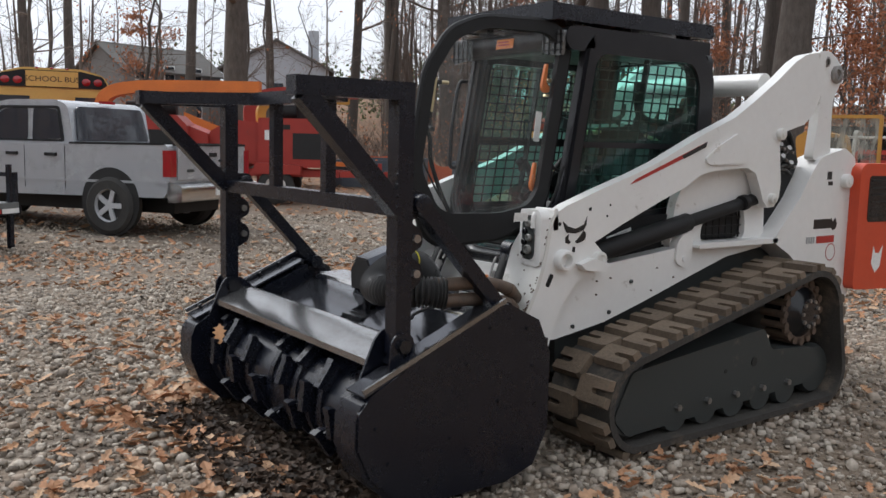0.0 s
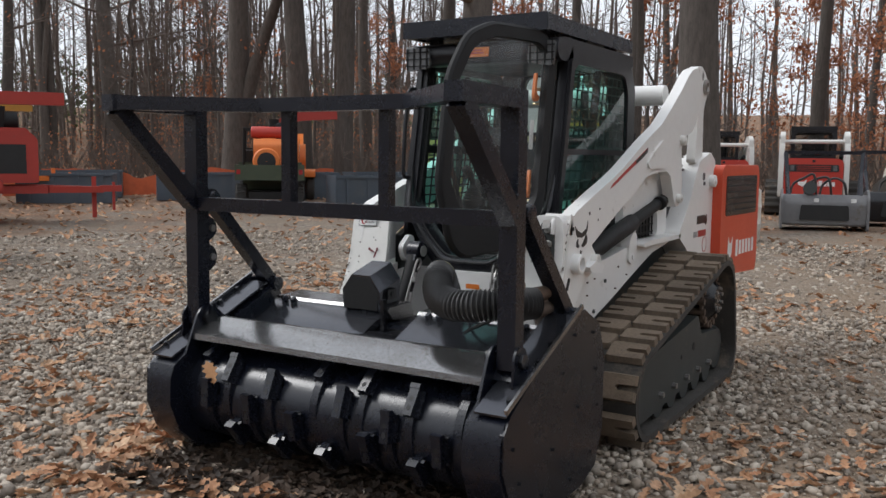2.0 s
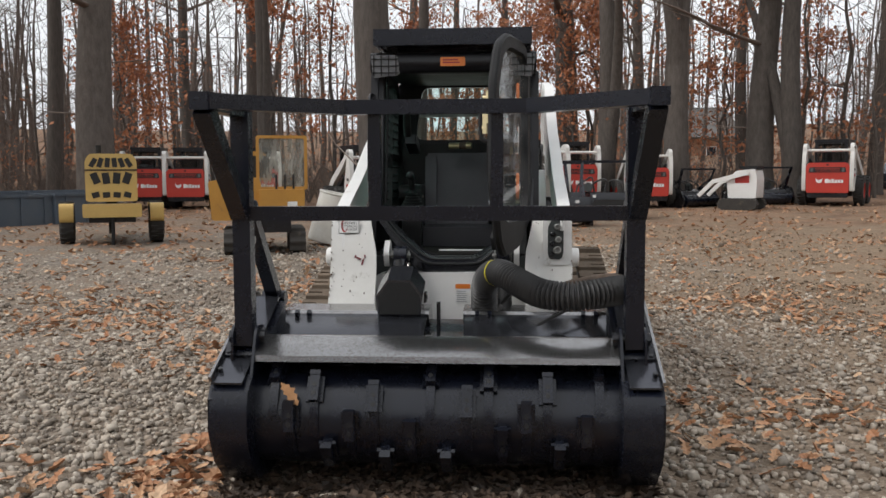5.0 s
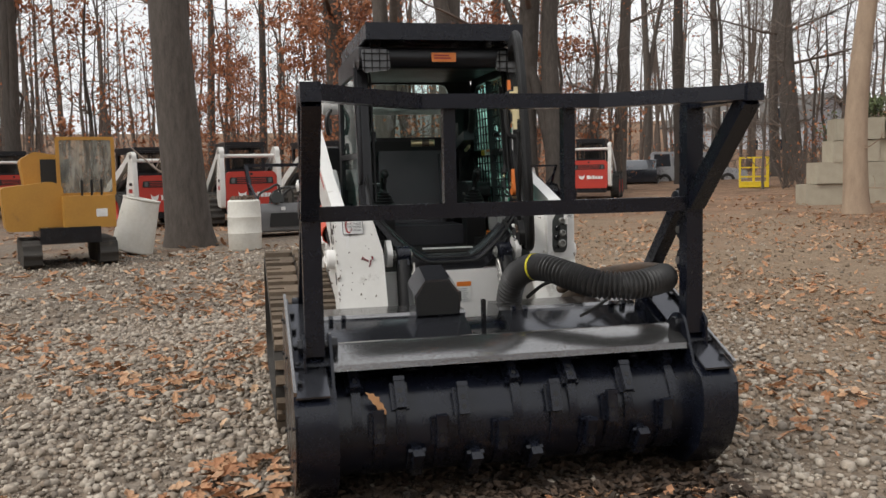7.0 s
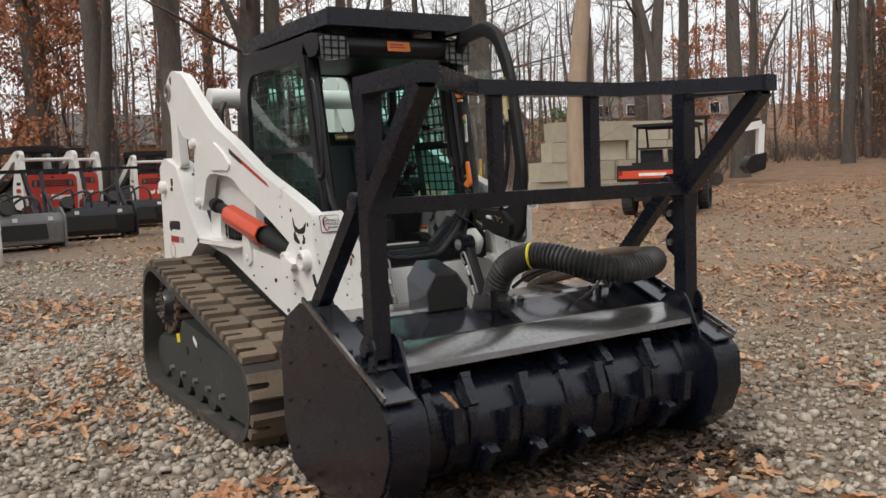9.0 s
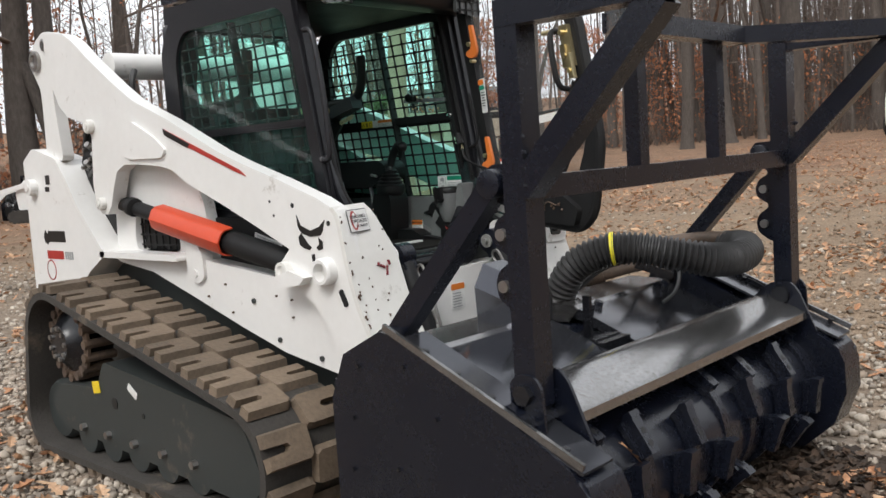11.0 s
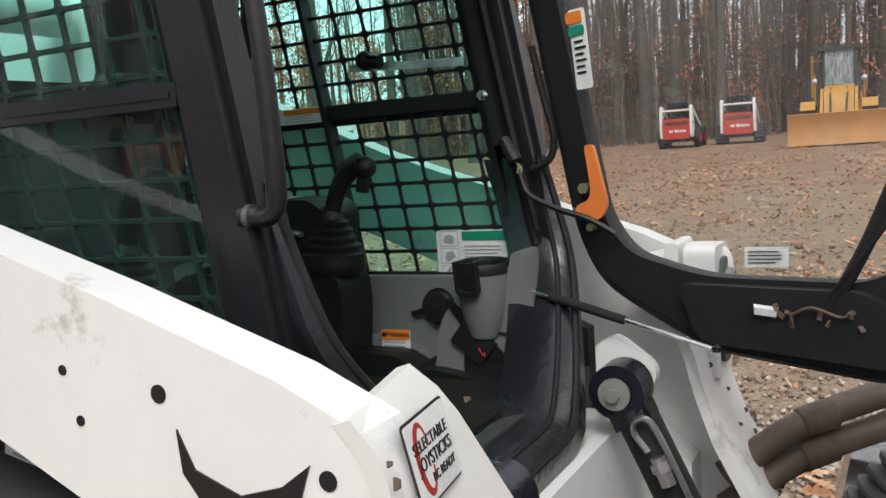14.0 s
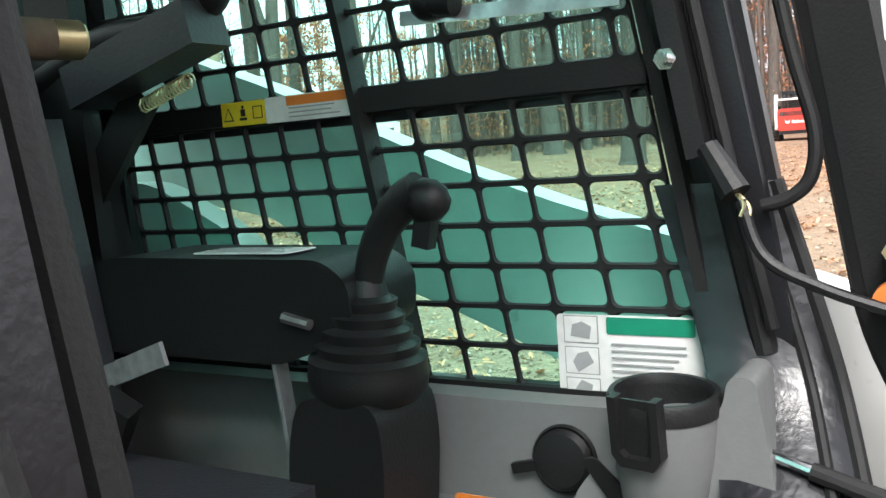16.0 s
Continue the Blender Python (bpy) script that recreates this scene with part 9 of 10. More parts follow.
def house(m, wall, L, W, h, rise, label, chimney=False):
    t = thing("house", label, "house", "", m)
    bm = B()
    prism(bm, [(-W / 2, 0), (W / 2, 0), (W / 2, h), (0, h + rise), (-W / 2, h)], -L / 2, L / 2, "x", 0.0)
    part("wall", bm, wall, t)
    for s in (1, -1):
        bm = B()
        k = math.hypot(W / 2 + 0.5, rise * (1 + 1.0 / W))
        a = math.degrees(math.atan2(rise, W / 2))
        obox(bm, pose(0, s * (W / 4 + 0.15), h + rise / 2 + 0.02, -s * a, 0, 0), L + 0.8, math.hypot(W / 2, rise) + 0.6, 0.16, 0.02)
        part("roof", bm, ROOF_M, t)
        for i in range(int(L / 2.6)):
            for z in ((1.2,) if h < 4 else (1.2, 3.9)):
                bm = B()
                x = -L / 2 + 1.4 + i * 2.6
                box(bm, x - 0.5, x + 0.5, s * W / 2 - 0.04, s * W / 2 + 0.04, z, z + 1.3, 0.01)
                wi = part("window", bm, DECAL_WHITE, t)
                bm = B()
                box(bm, x - 0.42, x + 0.42, s * W / 2 - 0.05, s * W / 2 + 0.05, z + 0.08, z + 1.22)
                part("pane", bm, CAR_DARK, wi)
    for s in (1, -1):
        bm = B()
        box(bm, s * L / 2 - 0.05, s * L / 2 + 0.05, -0.5, 0.5, h * 0.55, h * 0.55 + 1.3, 0.01)
        part("window", bm, CAR_DARK, t)
    if chimney:
        bm = B()
        box(bm, L * 0.3, L * 0.3 + 0.9, W * 0.3, W * 0.3 + 0.8, 0, h + rise + 1.0, 0.03)
        part("chimney", bm, wall, t)
    return t


house(at_ground(-19.9, -69.4, 197), SIDING, 9.0, 6.2, 4.7, 1.9, "grey house with a dark shingle roof beyond the wood")
house(at_ground(-27.6, -61.9, 62), SIDING_W, 9, 7.7, 5.2, 2.0, "white sided house with a chimney beyond the wood", True)
house(at_ground(-84.0, 15.5, 100, -2.0), SIDING_B, 12, 9, 3.4, 2.8, "tan house with a brown roof beyond the wood")
for x, y, yaw in ((-70, 46, 30), (-58, 62, 60)):
    house(at_ground(x, y, yaw, -2.2), SIDING_W, 14, 9, 4.0, 2.2, "pale house far down the slope")


# ---- the wood ----
BARK = mat("grey_brown_bark", (0.125, 0.105, 0.090), (0.052, 0.043, 0.037), rough=0.95, scale=7, fine=30, mixw=0.7, bump=1.0, bump_scale=14, stretch=(3.0, 3.0, 0.5), rand=0.25)
BARK_PALE = mat("pale_dead_wood", (0.44, 0.33, 0.235), (0.24, 0.175, 0.125), rough=0.9, scale=3, fine=25, mixw=0.9, bump=0.8, bump_scale=8, stretch=(3.0, 3.0, 0.5))
TWIG = mat("brown_twigs", (0.19, 0.15, 0.125), (0.13, 0.10, 0.082), rough=0.95, scale=2, fine=10, rand=0.3)


def leaf_material(name, a, c, e):
    """Each leaf takes its own tone between three colours."""
    m = bpy.data.materials.new(name)
    m.use_nodes = True
    N, L = m.node_tree.nodes, m.node_tree.links
    bs = N["Principled BSDF"]
    g = N.new("ShaderNodeNewGeometry")
    r = N.new("ShaderNodeValToRGB")
    r.color_ramp.elements[0].color, r.color_ramp.elements[1].color = (*a, 1), (*e, 1)
    k = r.color_ramp.elements.new(0.5)
    k.color = (*c, 1)
    nz = N.new("ShaderNodeTexNoise")
    nz.inputs["Scale"].default_value = 40
    tc = N.new("ShaderNodeTexCoord")
    L.new(tc.outputs["Object"], nz.inputs["Vector"])
    mx = N.new("ShaderNodeMixRGB")
    mx.blend_type = "MULTIPLY"
    mx.inputs["Fac"].default_value = 0.5
    L.new(g.outputs["Random Per Island"], r.inputs["Fac"])
    L.new(r.outputs["Color"], mx.inputs["Color1"])
    mr = N.new("ShaderNodeMapRange")
    mr.inputs["From Min"].default_value, mr.inputs["From Max"].default_value = 0.3, 0.7
    mr.inputs["To Min"].default_value, mr.inputs["To Max"].default_value = 0.6, 1.3
    L.new(nz.outputs["Fac"], mr.inputs["Value"])
    L.new(mr.outputs[0], mx.inputs["Color2"])
    L.new(mx.outputs["Color"], bs.inputs["Base Color"])
    bs.inputs["Roughness"].default_value = 0.75
    return m


RUST_LEAVES = leaf_material("rust_beech_leaves", (0.34, 0.12, 0.055), (0.50, 0.20, 0.09), (0.26, 0.11, 0.06))
GREEN_LEAVES = leaf_material("dull_evergreen_leaves", (0.07, 0.10, 0.04), (0.12, 0.15, 0.06), (0.08, 0.09, 0.05))


def limb(V, F, pts, radii, n):
    """Adds a tapered tube to the vertex and face lists."""
    base = len(V)
    prev = None
    for i, p in enumerate(pts):
        d = (pts[min(i + 1, len(pts) - 1)] - pts[max(i - 1, 0)]).normalized()
        if prev is None:
            x, _y = _basis(d)
        else:
            x = (prev - d * prev.dot(d)).normalized()
        prev = x
        y = d.cross(x)
        for k in range(n):
            t = 2 * math.pi * k / n
            V.append(p + (x * math.cos(t) + y * math.sin(t)) * radii[i])
    for i in range(len(pts) - 1):
        for k in range(n):
            a, b2 = base + i * n + k, base + i * n + (k + 1) % n
            F.append((a, b2, b2 + n, a + n))


def grow(V, F, tips, rnd, p0, d0, length, r0, depth, n, droop=0.0, wander=0.25):
    """A branch that wanders, tapers and forks."""
    segs = max(3, int(length / (0.5 if depth else 0.9)))
    segs = min(segs, 9)
    pts, rad = [p0.copy()], [r0]
    d = d0.normalized()
    for i in range(segs):
        d = (d + Vector((rnd.gauss(0, wander), rnd.gauss(0, wander), rnd.gauss(0, wander) - droop + 0.05)) * 0.5).normalized()
        pts.append(pts[-1] + d * length / segs)
        rad.append(max(r0 * (1 - 0.82 * (i + 1) / segs), 0.004))
    limb(V, F, pts, rad, n)
    tips.append(pts[-1])
    if depth > 0:
        for k in range(rnd.randint(3, 5) if depth > 1 else rnd.randint(3, 6)):
            j = rnd.randint(max(1, segs // 4), segs)
            ax = Vector((rnd.gauss(0, 1), rnd.gauss(0, 1), rnd.gauss(0, 0.6) + 0.25)).normalized()
            nd = ((pts[j] - pts[j - 1]).normalized() * 0.8 + ax * 0.9).normalized()
            grow(V, F, tips, rnd, pts[j], nd, length * rnd.uniform(0.35, 0.6), rad[j] * 0.6, depth - 1, 4 if depth > 1 else 3, droop, wander)


def mesh_of(name, V, F, material, smooth=True):
    me = bpy.data.meshes.new(name)
    me.from_pydata([tuple(v) for v in V], [], F)
    me.materials.append(material)
    if smooth:
        me.shade_smooth()
    return me


def leaf_cards(V, F, rnd, where, spread, count, size):
    for _ in range(count):
        c = rnd.choice(where) + Vector((rnd.gauss(0, spread), rnd.gauss(0, spread), rnd.gauss(0, spread * 0.7)))
        e = Euler((rnd.random() * 6.3, rnd.random() * 6.3, rnd.random() * 6.3)).to_matrix()
        s = size * rnd.uniform(0.6, 1.3)
        i = len(V)
        for q in ((-0.5, 0, 0), (0, -0.32, 0.08), (0.5, 0, 0), (0, 0.32, 0.08)):
            V.append(c + e @ (Vector(q) * s))
        F.append((i, i + 1, i + 2))
        F.append((i, i + 2, i + 3))


def canopy_tree(seed, m, label, group, lean=0.02, fork=None, height=17.0, low=5.5, material=None, leaves=0):
    """Trunk 0.5 m across at the ground, before scaling."""
    rnd = random.Random(seed)
    t = thing("tree", label, "tree", group, m)
    V, F = [], []
    pts, rad = [], []
    ph = rnd.random() * 6.3
    for i in range(15):
        z = height * i / 14
        pts.append(Vector((lean * z + 0.10 * math.sin(z * 0.45 + ph), 0.10 * math.cos(z * 0.38 + ph) - 0.10 * math.cos(ph), z - 0.3)))
        r = 0.235 * (1 - 0.75 * (i / 14) ** 1.1)
        rad.append(r * (1.45 if i == 0 else 1.0))
    pts.insert(1, pts[0].lerp(pts[1], 0.45))
    rad.insert(1, 0.25)
    limb(V, F, pts, rad, 14)
    if fork:
        j = int(fork / height * 14) + 1
        q = [pts[j] + Vector((0.06 * k * k * 0.5 + 0.02 * k, 0.10 * k, 0.9 * k)) for k in range(9)]
        limb(V, F, q, [rad[j] * (0.8 - 0.07 * k) for k in range(9)], 10)
    tr = new("trunk", mesh_of("trunk", V, F, material or BARK))
    tr.parent = t
    V, F, tips = [], [], []
    for k in range(13):
        z = low + (height - low) * (k / 13) ** 1.1 + rnd.uniform(0, 0.6)
        j = min(14, max(1, int(z / height * 15)))
        a = rnd.random() * 6.3
        d = Vector((math.cos(a), math.sin(a), rnd.uniform(0.25, 0.9)))
        grow(V, F, tips, rnd, pts[j].copy(), d, rnd.uniform(1.6, 3.6), rad[j] * rnd.uniform(0.22, 0.42), 2, 5)
    for k in range(3):
        j = rnd.randint(2, 6)
        a = rnd.random() * 6.3
        grow(V, F, tips, rnd, pts[j].copy(), Vector((math.cos(a), math.sin(a), rnd.uniform(-0.1, 0.5))), rnd.uniform(0.5, 1.6), 0.022, 1, 4)
    cr = new("crown", mesh_of("crown", V, F, TWIG if not material else material))
    cr.parent = t
    if leaves:
        V, F = [], []
        leaf_cards(V, F, rnd, tips, 0.22, leaves, 0.10)
        lv = new("foliage", mesh_of("foliage", V, F, RUST_LEAVES, False))
        lv.parent = t
    return t


def sapling(seed, m, label, group, height=7.0, leaves=0, leaf_mat=None, dense=20, r=0.06, leaf_size=0.10):
    rnd = random.Random(seed)
    t = thing("sapling", label, "small tree", group, m)
    V, F, tips = [], [], []
    pts = [Vector((0.04 * i * rnd.uniform(-1, 1), 0.04 * i * rnd.uniform(-1, 1), height * i / 10 - 0.1)) for i in range(11)]
    rad = [r * (1 - 0.088 * i) for i in range(11)]
    limb(V, F, pts, rad, 7)
    st = new("stem", mesh_of("stem", V, F, BARK))
    st.parent = t
    V, F = [], []
    for k in range(dense):
        j = rnd.randint(1, 10)
        a = rnd.random() * 6.3
        grow(V, F, tips, rnd, pts[j].copy(), Vector((math.cos(a), math.sin(a), rnd.uniform(0.1, 0.9))), rnd.uniform(0.8, 2.2) * (1.1 - j * 0.05), max(0.008, rad[j] * 0.4), 2, 4, wander=0.35)
    cr = new("crown", mesh_of("crown", V, F, TWIG))
    cr.parent = t
    if leaves:
        V, F = [], []
        leaf_cards(V, F, rnd, tips, 0.16, leaves, leaf_size)
        lv = new("foliage", mesh_of("foliage", V, F, leaf_mat or RUST_LEAVES, False))
        lv.parent = t
    return t


FAR = pose(0, 0, -500)
# the big oak beside the barrels
big = canopy_tree(1, at_ground(-11.65, -2.10, 0) @ Matrix.Diagonal((1.72, 1.72, 1.15, 1)), "large oak with furrowed grey bark", "", lean=0.0, height=18, low=8)
dead = canopy_tree(9, at_ground(-11.9, 12.35, 30) @ Matrix.Diagonal((1.2, 1.2, 0.7, 1)), "pale dead trunk with peeling bark", "", lean=0.015, height=16, low=13, material=BARK_PALE)
# trunks along the wood's edge: x, y, trunk width
SOUTH_EDGE = [(-10.3, -34.5, .52), (-7.9, -23.8, .86), (-16.3, -39.7, .43), (-16.6, -31.6, .52), (-21.9, -36.7, .46), (-4.7, -40.8, .5), (-7.4, -42.9, .49),
              (-22.4, -36.9, .49), (-24.7, -35.1, .49), (-16.2, -18.6, .88)]
WEST_EDGE = [(-16.6, -16.1, .7), (-17.2, -14.9, .64), (-25, -19.8, .52), (-34.5, -25, .43), (-22.9, -14.7, .52), (-20.3, -12.0, .64), (-24.6, -8.2, .52), (-32.5, -13.5, .52), (-40.5, -12, .49),
             (-39.5, -4.3, .52), (-42.2, -2.6, .43), (-42.4, 0, .43), (-28.5, 2.4, .52), (-24.6, 3.5, .76), (-35, 6.4, .52), (-23.2, 5.7, .85)]
NORTH_WEST = [(-30, -10.2, .52), (-31.2, -3.3, .52), (-33.6, 10.4, .52), (-24.6, 8.7, .52), (-24.0, 9.6, .79), (-28.4, 13.9, .52), (-37.7, 19.6, .43), (-30.7, 17.9, .52),
              (-36, 22.5, .43), (-34.4, 24.9, .49), (-31.8, 24.1, .52), (-29, 27.7, .52), (-21.3, 23.9, .52), (-18.7, 22.1, .55), (-22.6, 27.8, .52), (-17.5, 25.2, .6)]
NORTH_EDGE = [(-16, 34.4, .52), (-16.5, 39.2, .52), (-16, 42.3, .43), (-8.6, 27.5, .72), (-7.7, 46.4, .6), (-12, 47, .7), (-10.8, 49.5, .6), (-3.3, 46.6, .6), (-0.3, 50.2, .8), (-18, 48, .7),
              (-21, 45, .6), (-14.2, 50.0, .6), (-24.5, 42.0, .55), (-20.0, 36.0, .5), (-5.2, 52.0, .8), (3.0, 50.0, .7), (-27.0, 38.0, .55)]
TRUNKS = SOUTH_EDGE + WEST_EDGE + NORTH_WEST + NORTH_EDGE
protos = [canopy_tree(20 + k, FAR, "bare tree with a grey trunk at the wood's edge", "trees of the wood", lean=l, fork=f, height=h, low=lo, leaves=lv)
          for k, (l, f, h, lo, lv) in enumerate(((0.0, None, 18, 9, 0), (0.02, None, 17, 8, 0), (-0.02, 4.5, 17, 8, 0), (0.03, None, 16, 6, 700), (0.0, 2.5, 18, 8, 0), (-0.02, None, 18, 6.5, 500)))]
rnd = random.Random(77)
for k, (x, y, w) in enumerate(TRUNKS):
    src = protos[(k * 5 + (k // 7)) % 6]
    s = w / 0.47
    m = at_ground(x, y, rnd.random() * 360) @ Matrix.Diagonal((s, s, rnd.uniform(0.95, 1.15), 1))
    if src.matrix_basis.translation.z < -100:
        src.matrix_basis = m
    else:
        copy_thing(src, m)


def wood_spot(rnd, near=0.0, far=28.0):
    """A random place inside the wood."""
    while True:
        az = radians(rnd.uniform(-128, 262))
        deg = math.degrees(az) % 360
        if 92 < deg < 128:
            r0 = 47
        elif 128 <= deg < 165:
            r0 = 30
        elif 165 <= deg < 232:
            r0 = 28.5
        elif deg < 92 or deg > 262:
            r0 = 42
        else:
            r0 = 33
        # behind the open side a few unseen trees are added for the reflections
        if (deg < 80 or deg > 275) and rnd.random() < 0.6:
            continue
        if 234 < deg < 275 and rnd.random() < 0.7:
            continue
        r = r0 + near + (far - near) * rnd.random() ** 1.4
        return 1.5 + r * math.cos(az), r * math.sin(az)


def scatter(protos, count, rnd, near, far, s0, s1):
    for k in range(count):
        x, y = wood_spot(rnd, near, far)
        s = rnd.uniform(s0, s1)
        m = at_ground(x, y, rnd.random() * 360) @ Matrix.Diagonal((s, s, s * rnd.uniform(0.9, 1.15), 1))
        src = protos[k % len(protos)]
        if src.matrix_basis.translation.z < -100:
            src.matrix_basis = m
        else:
            copy_thing(src, m)


bare = [sapling(40 + k, FAR, "thin bare sapling among the trees", "saplings of the wood", 6.5 + k, dense=20, r=0.05 + 0.012 * k) for k in range(4)]
scatter(bare, 105, random.Random(5), 0.0, 22.0, 0.8, 1.4)
beech = [sapling(60 + k, FAR, "young beech still holding rust-coloured leaves", "rust-leaved saplings", 6.0 + k, leaves=2600, dense=22, r=0.06, leaf_size=0.13) for k in range(3)]
for k, (x, y) in enumerate(((-27.0, 2.6), (-28.4, 1.2), (-29.0, 3.6), (-27.5, 8.2), (-29.5, 12.2), (-27.0, -8.5), (-26.5, -14.0))):
    m = at_ground(x, y, k * 70) @ Matrix.Diagonal((1.15, 1.15, 1.1, 1))
    src = beech[k % 3]
    if src.matrix_basis.translation.z < -100:
        src.matrix_basis = m
    else:
        copy_thing(src, m)
scatter(beech, 26, random.Random(6), 4.0, 24.0, 0.7, 1.2)
ever = [sapling(80, FAR, "dull green evergreen shrub at the wood's edge", "evergreen shrubs", 4.2, leaves=5000, leaf_mat=GREEN_LEAVES, dense=26, r=0.06, leaf_size=0.16)]
for k, (x, y, s) in enumerate(((-19.0, 18.2, 0.6), (-17.2, 18.6, 0.65), (-16.4, 17.6, 0.5))):
    m = at_ground(x, y, k * 55) @ Matrix.Diagonal((s * 1.2, s * 1.2, s, 1))
    if k == 0:
        ever[0].matrix_basis = m
    else:
        copy_thing(ever[0], m)

# brush and fallen twigs at the foot of the wood, uncountable
rnd = random.Random(31)
V, F = [], []
for k in range(4600):
    x, y = wood_spot(rnd, -1.0, 16.0)
    if 144 < math.degrees(math.atan2(y, x - 1.5)) < 161 and math.hypot(x - 1.5, y) < 44:
        continue
    z = ground_z(x, y)
    for j in range(rnd.randint(3, 6)):
        a = rnd.random() * 6.3
        h = rnd.uniform(0.5, 1.7) * (1.0 if k < 1500 else 1.35)
        p = Vector((x, y, z))
        d = Vector((math.cos(a) * 0.5, math.sin(a) * 0.5, 1.0))
        q = [p, p + d * h * 0.5 + Vector((rnd.gauss(0, .08), rnd.gauss(0, .08), 0)), p + d * h + Vector((rnd.gauss(0, .2), rnd.gauss(0, .2), -0.1 * h))]
        limb(V, F, q, [0.014, 0.010, 0.004], 3)
brush = new("brush", mesh_of("brush", V, F, TWIG))
tagged(brush, "brown twiggy brush along the foot of the wood", "brush", kind="stuff")
# far wood
def far_trees(V, F, rnd, count, spot, limbs, low, r0, r1):
    for k in range(count):
        x, y = spot(rnd)
        z = ground_z(x, y)
        h = rnd.uniform(9, 17)
        lean = Vector((rnd.gauss(0, 0.04), rnd.gauss(0, 0.04), 1))
        p = Vector((x, y, z - 0.3))
        r = rnd.uniform(r0, r1)
        q = [p + lean * h * i / 4 + Vector((rnd.gauss(0, .1), rnd.gauss(0, .1), 0)) for i in range(5)]
        limb(V, F, q, [r * (1 - 0.2 * i) for i in range(5)], 5)
        for j in range(limbs):
            i = rnd.uniform(low, 1.0)
            a = rnd.random() * 6.3
            s0 = p + lean * h * i
            e = s0 + Vector((math.cos(a), math.sin(a), rnd.uniform(0.3, 1.2))) * rnd.uniform(0.8, 2.6)
            mid = s0.lerp(e, 0.5) + Vector((rnd.gauss(0, .2), rnd.gauss(0, .2), rnd.gauss(0, .2)))
            limb(V, F, [s0, mid, e], [0.035, 0.022, 0.008], 3)
            for w in range(3):
                e2 = mid + Vector((rnd.gauss(0, .7), rnd.gauss(0, .7), rnd.uniform(0.1, 1.0)))
                limb(V, F, [mid, e2], [0.014, 0.006], 3)


def sector(a0, a1, r0, r1):
    """Random places in a ring sector round the yard, in degrees from straight ahead of the machine."""
    def spot(rnd):
        a, r = radians(rnd.uniform(a0, a1)), r0 + (r1 - r0) * rnd.random()
        return 1.5 + r * math.cos(a), r * math.sin(a)
    return spot


V, F = [], []
far_trees(V, F, random.Random(32), 480, lambda rnd: wood_spot(rnd, 22.0, 70.0), 9, 0.3, 0.07, 0.24)
# thick wood north of the yard
far_trees(V, F, random.Random(34), 400, sector(84, 121, 48, 95), 14, 0.1, 0.06, 0.26)
# unseen trees added behind the open side, to darken reflections in the black paint
far_trees(V, F, random.Random(35), 260, sector(-85, 84, 30, 60), 14, 0.1, 0.08, 0.30)
far_trees(V, F, random.Random(36), 55, sector(200, 221, 40, 80), 14, 0.12, 0.07, 0.26)
far_trees(V, F, random.Random(37), 120, sector(223, 238, 42, 88), 14, 0.12, 0.05, 0.16)
far_trees(V, F, random.Random(38), 130, sector(126, 232, 60, 118), 13, 0.06, 0.05, 0.18)
fw = new("far_wood", mesh_of("far_wood", V, F, TWIG))
tagged(fw, "bare grey-brown wood in the distance, with unseen trees added for reflections", "wood", kind="stuff")
V, F = [], []
rnd = random.Random(33)
spots = []
for k in range(260):
    x, y = wood_spot(rnd, 3.0, 60.0)
    z = ground_z(x, y)
    for j in range(5):
        spots.append(Vector((x + rnd.gauss(0, 0.7), y + rnd.gauss(0, 0.7), z + rnd.uniform(0.6, 6.5))))
leaf_cards(V, F, rnd, spots, 0.55, 15000, 0.15)
spots = []
for k in range(150):
    x, y = sector(80, 124, 46, 76)(rnd)
    spots += [Vector((x + rnd.gauss(0, 0.9), y + rnd.gauss(0, 0.9), ground_z(x, y) + rnd.uniform(0.4, 6.0))) for j in range(5)]
leaf_cards(V, F, rnd, spots, 0.6, 15000, 0.18)
# rust-leaved undergrowth behind the parked machines
spots = []
for k in range(420):
    x, y = wood_spot(rnd, 0.5, 22.0)
    if 144 < math.degrees(math.atan2(y, x - 1.5)) < 161 and math.hypot(x - 1.5, y) < 44:
        continue
    spots += [Vector((x + rnd.gauss(0, 0.8), y + rnd.gauss(0, 0.8), ground_z(x, y) + rnd.uniform(0.1, 2.2))) for j in range(4)]
leaf_cards(V, F, rnd, spots, 0.45, 22000, 0.12)
EV, EF = [], []
spots = []
for k in range(150):
    x, y = sector(214, 252, 80, 104)(rnd)
    spots += [Vector((x + rnd.gauss(0, 1.0), y + rnd.gauss(0, 1.0), ground_z(x, y) + rnd.uniform(0.2, 6.0))) for j in range(6)]
leaf_cards(EV, EF, rnd, spots, 1.0, 9000, 0.42)
eg = new("far_evergreens", mesh_of("far_evergreens", EV, EF, GREEN_LEAVES, False))
tagged(eg, "dull green evergreens far behind the houses", "evergreens", kind="stuff")
fl = new("far_foliage", mesh_of("far_foliage", V, F, RUST_LEAVES, False))
tagged(fl, "last rust-brown leaves hanging in the wood", "foliage", kind="stuff")


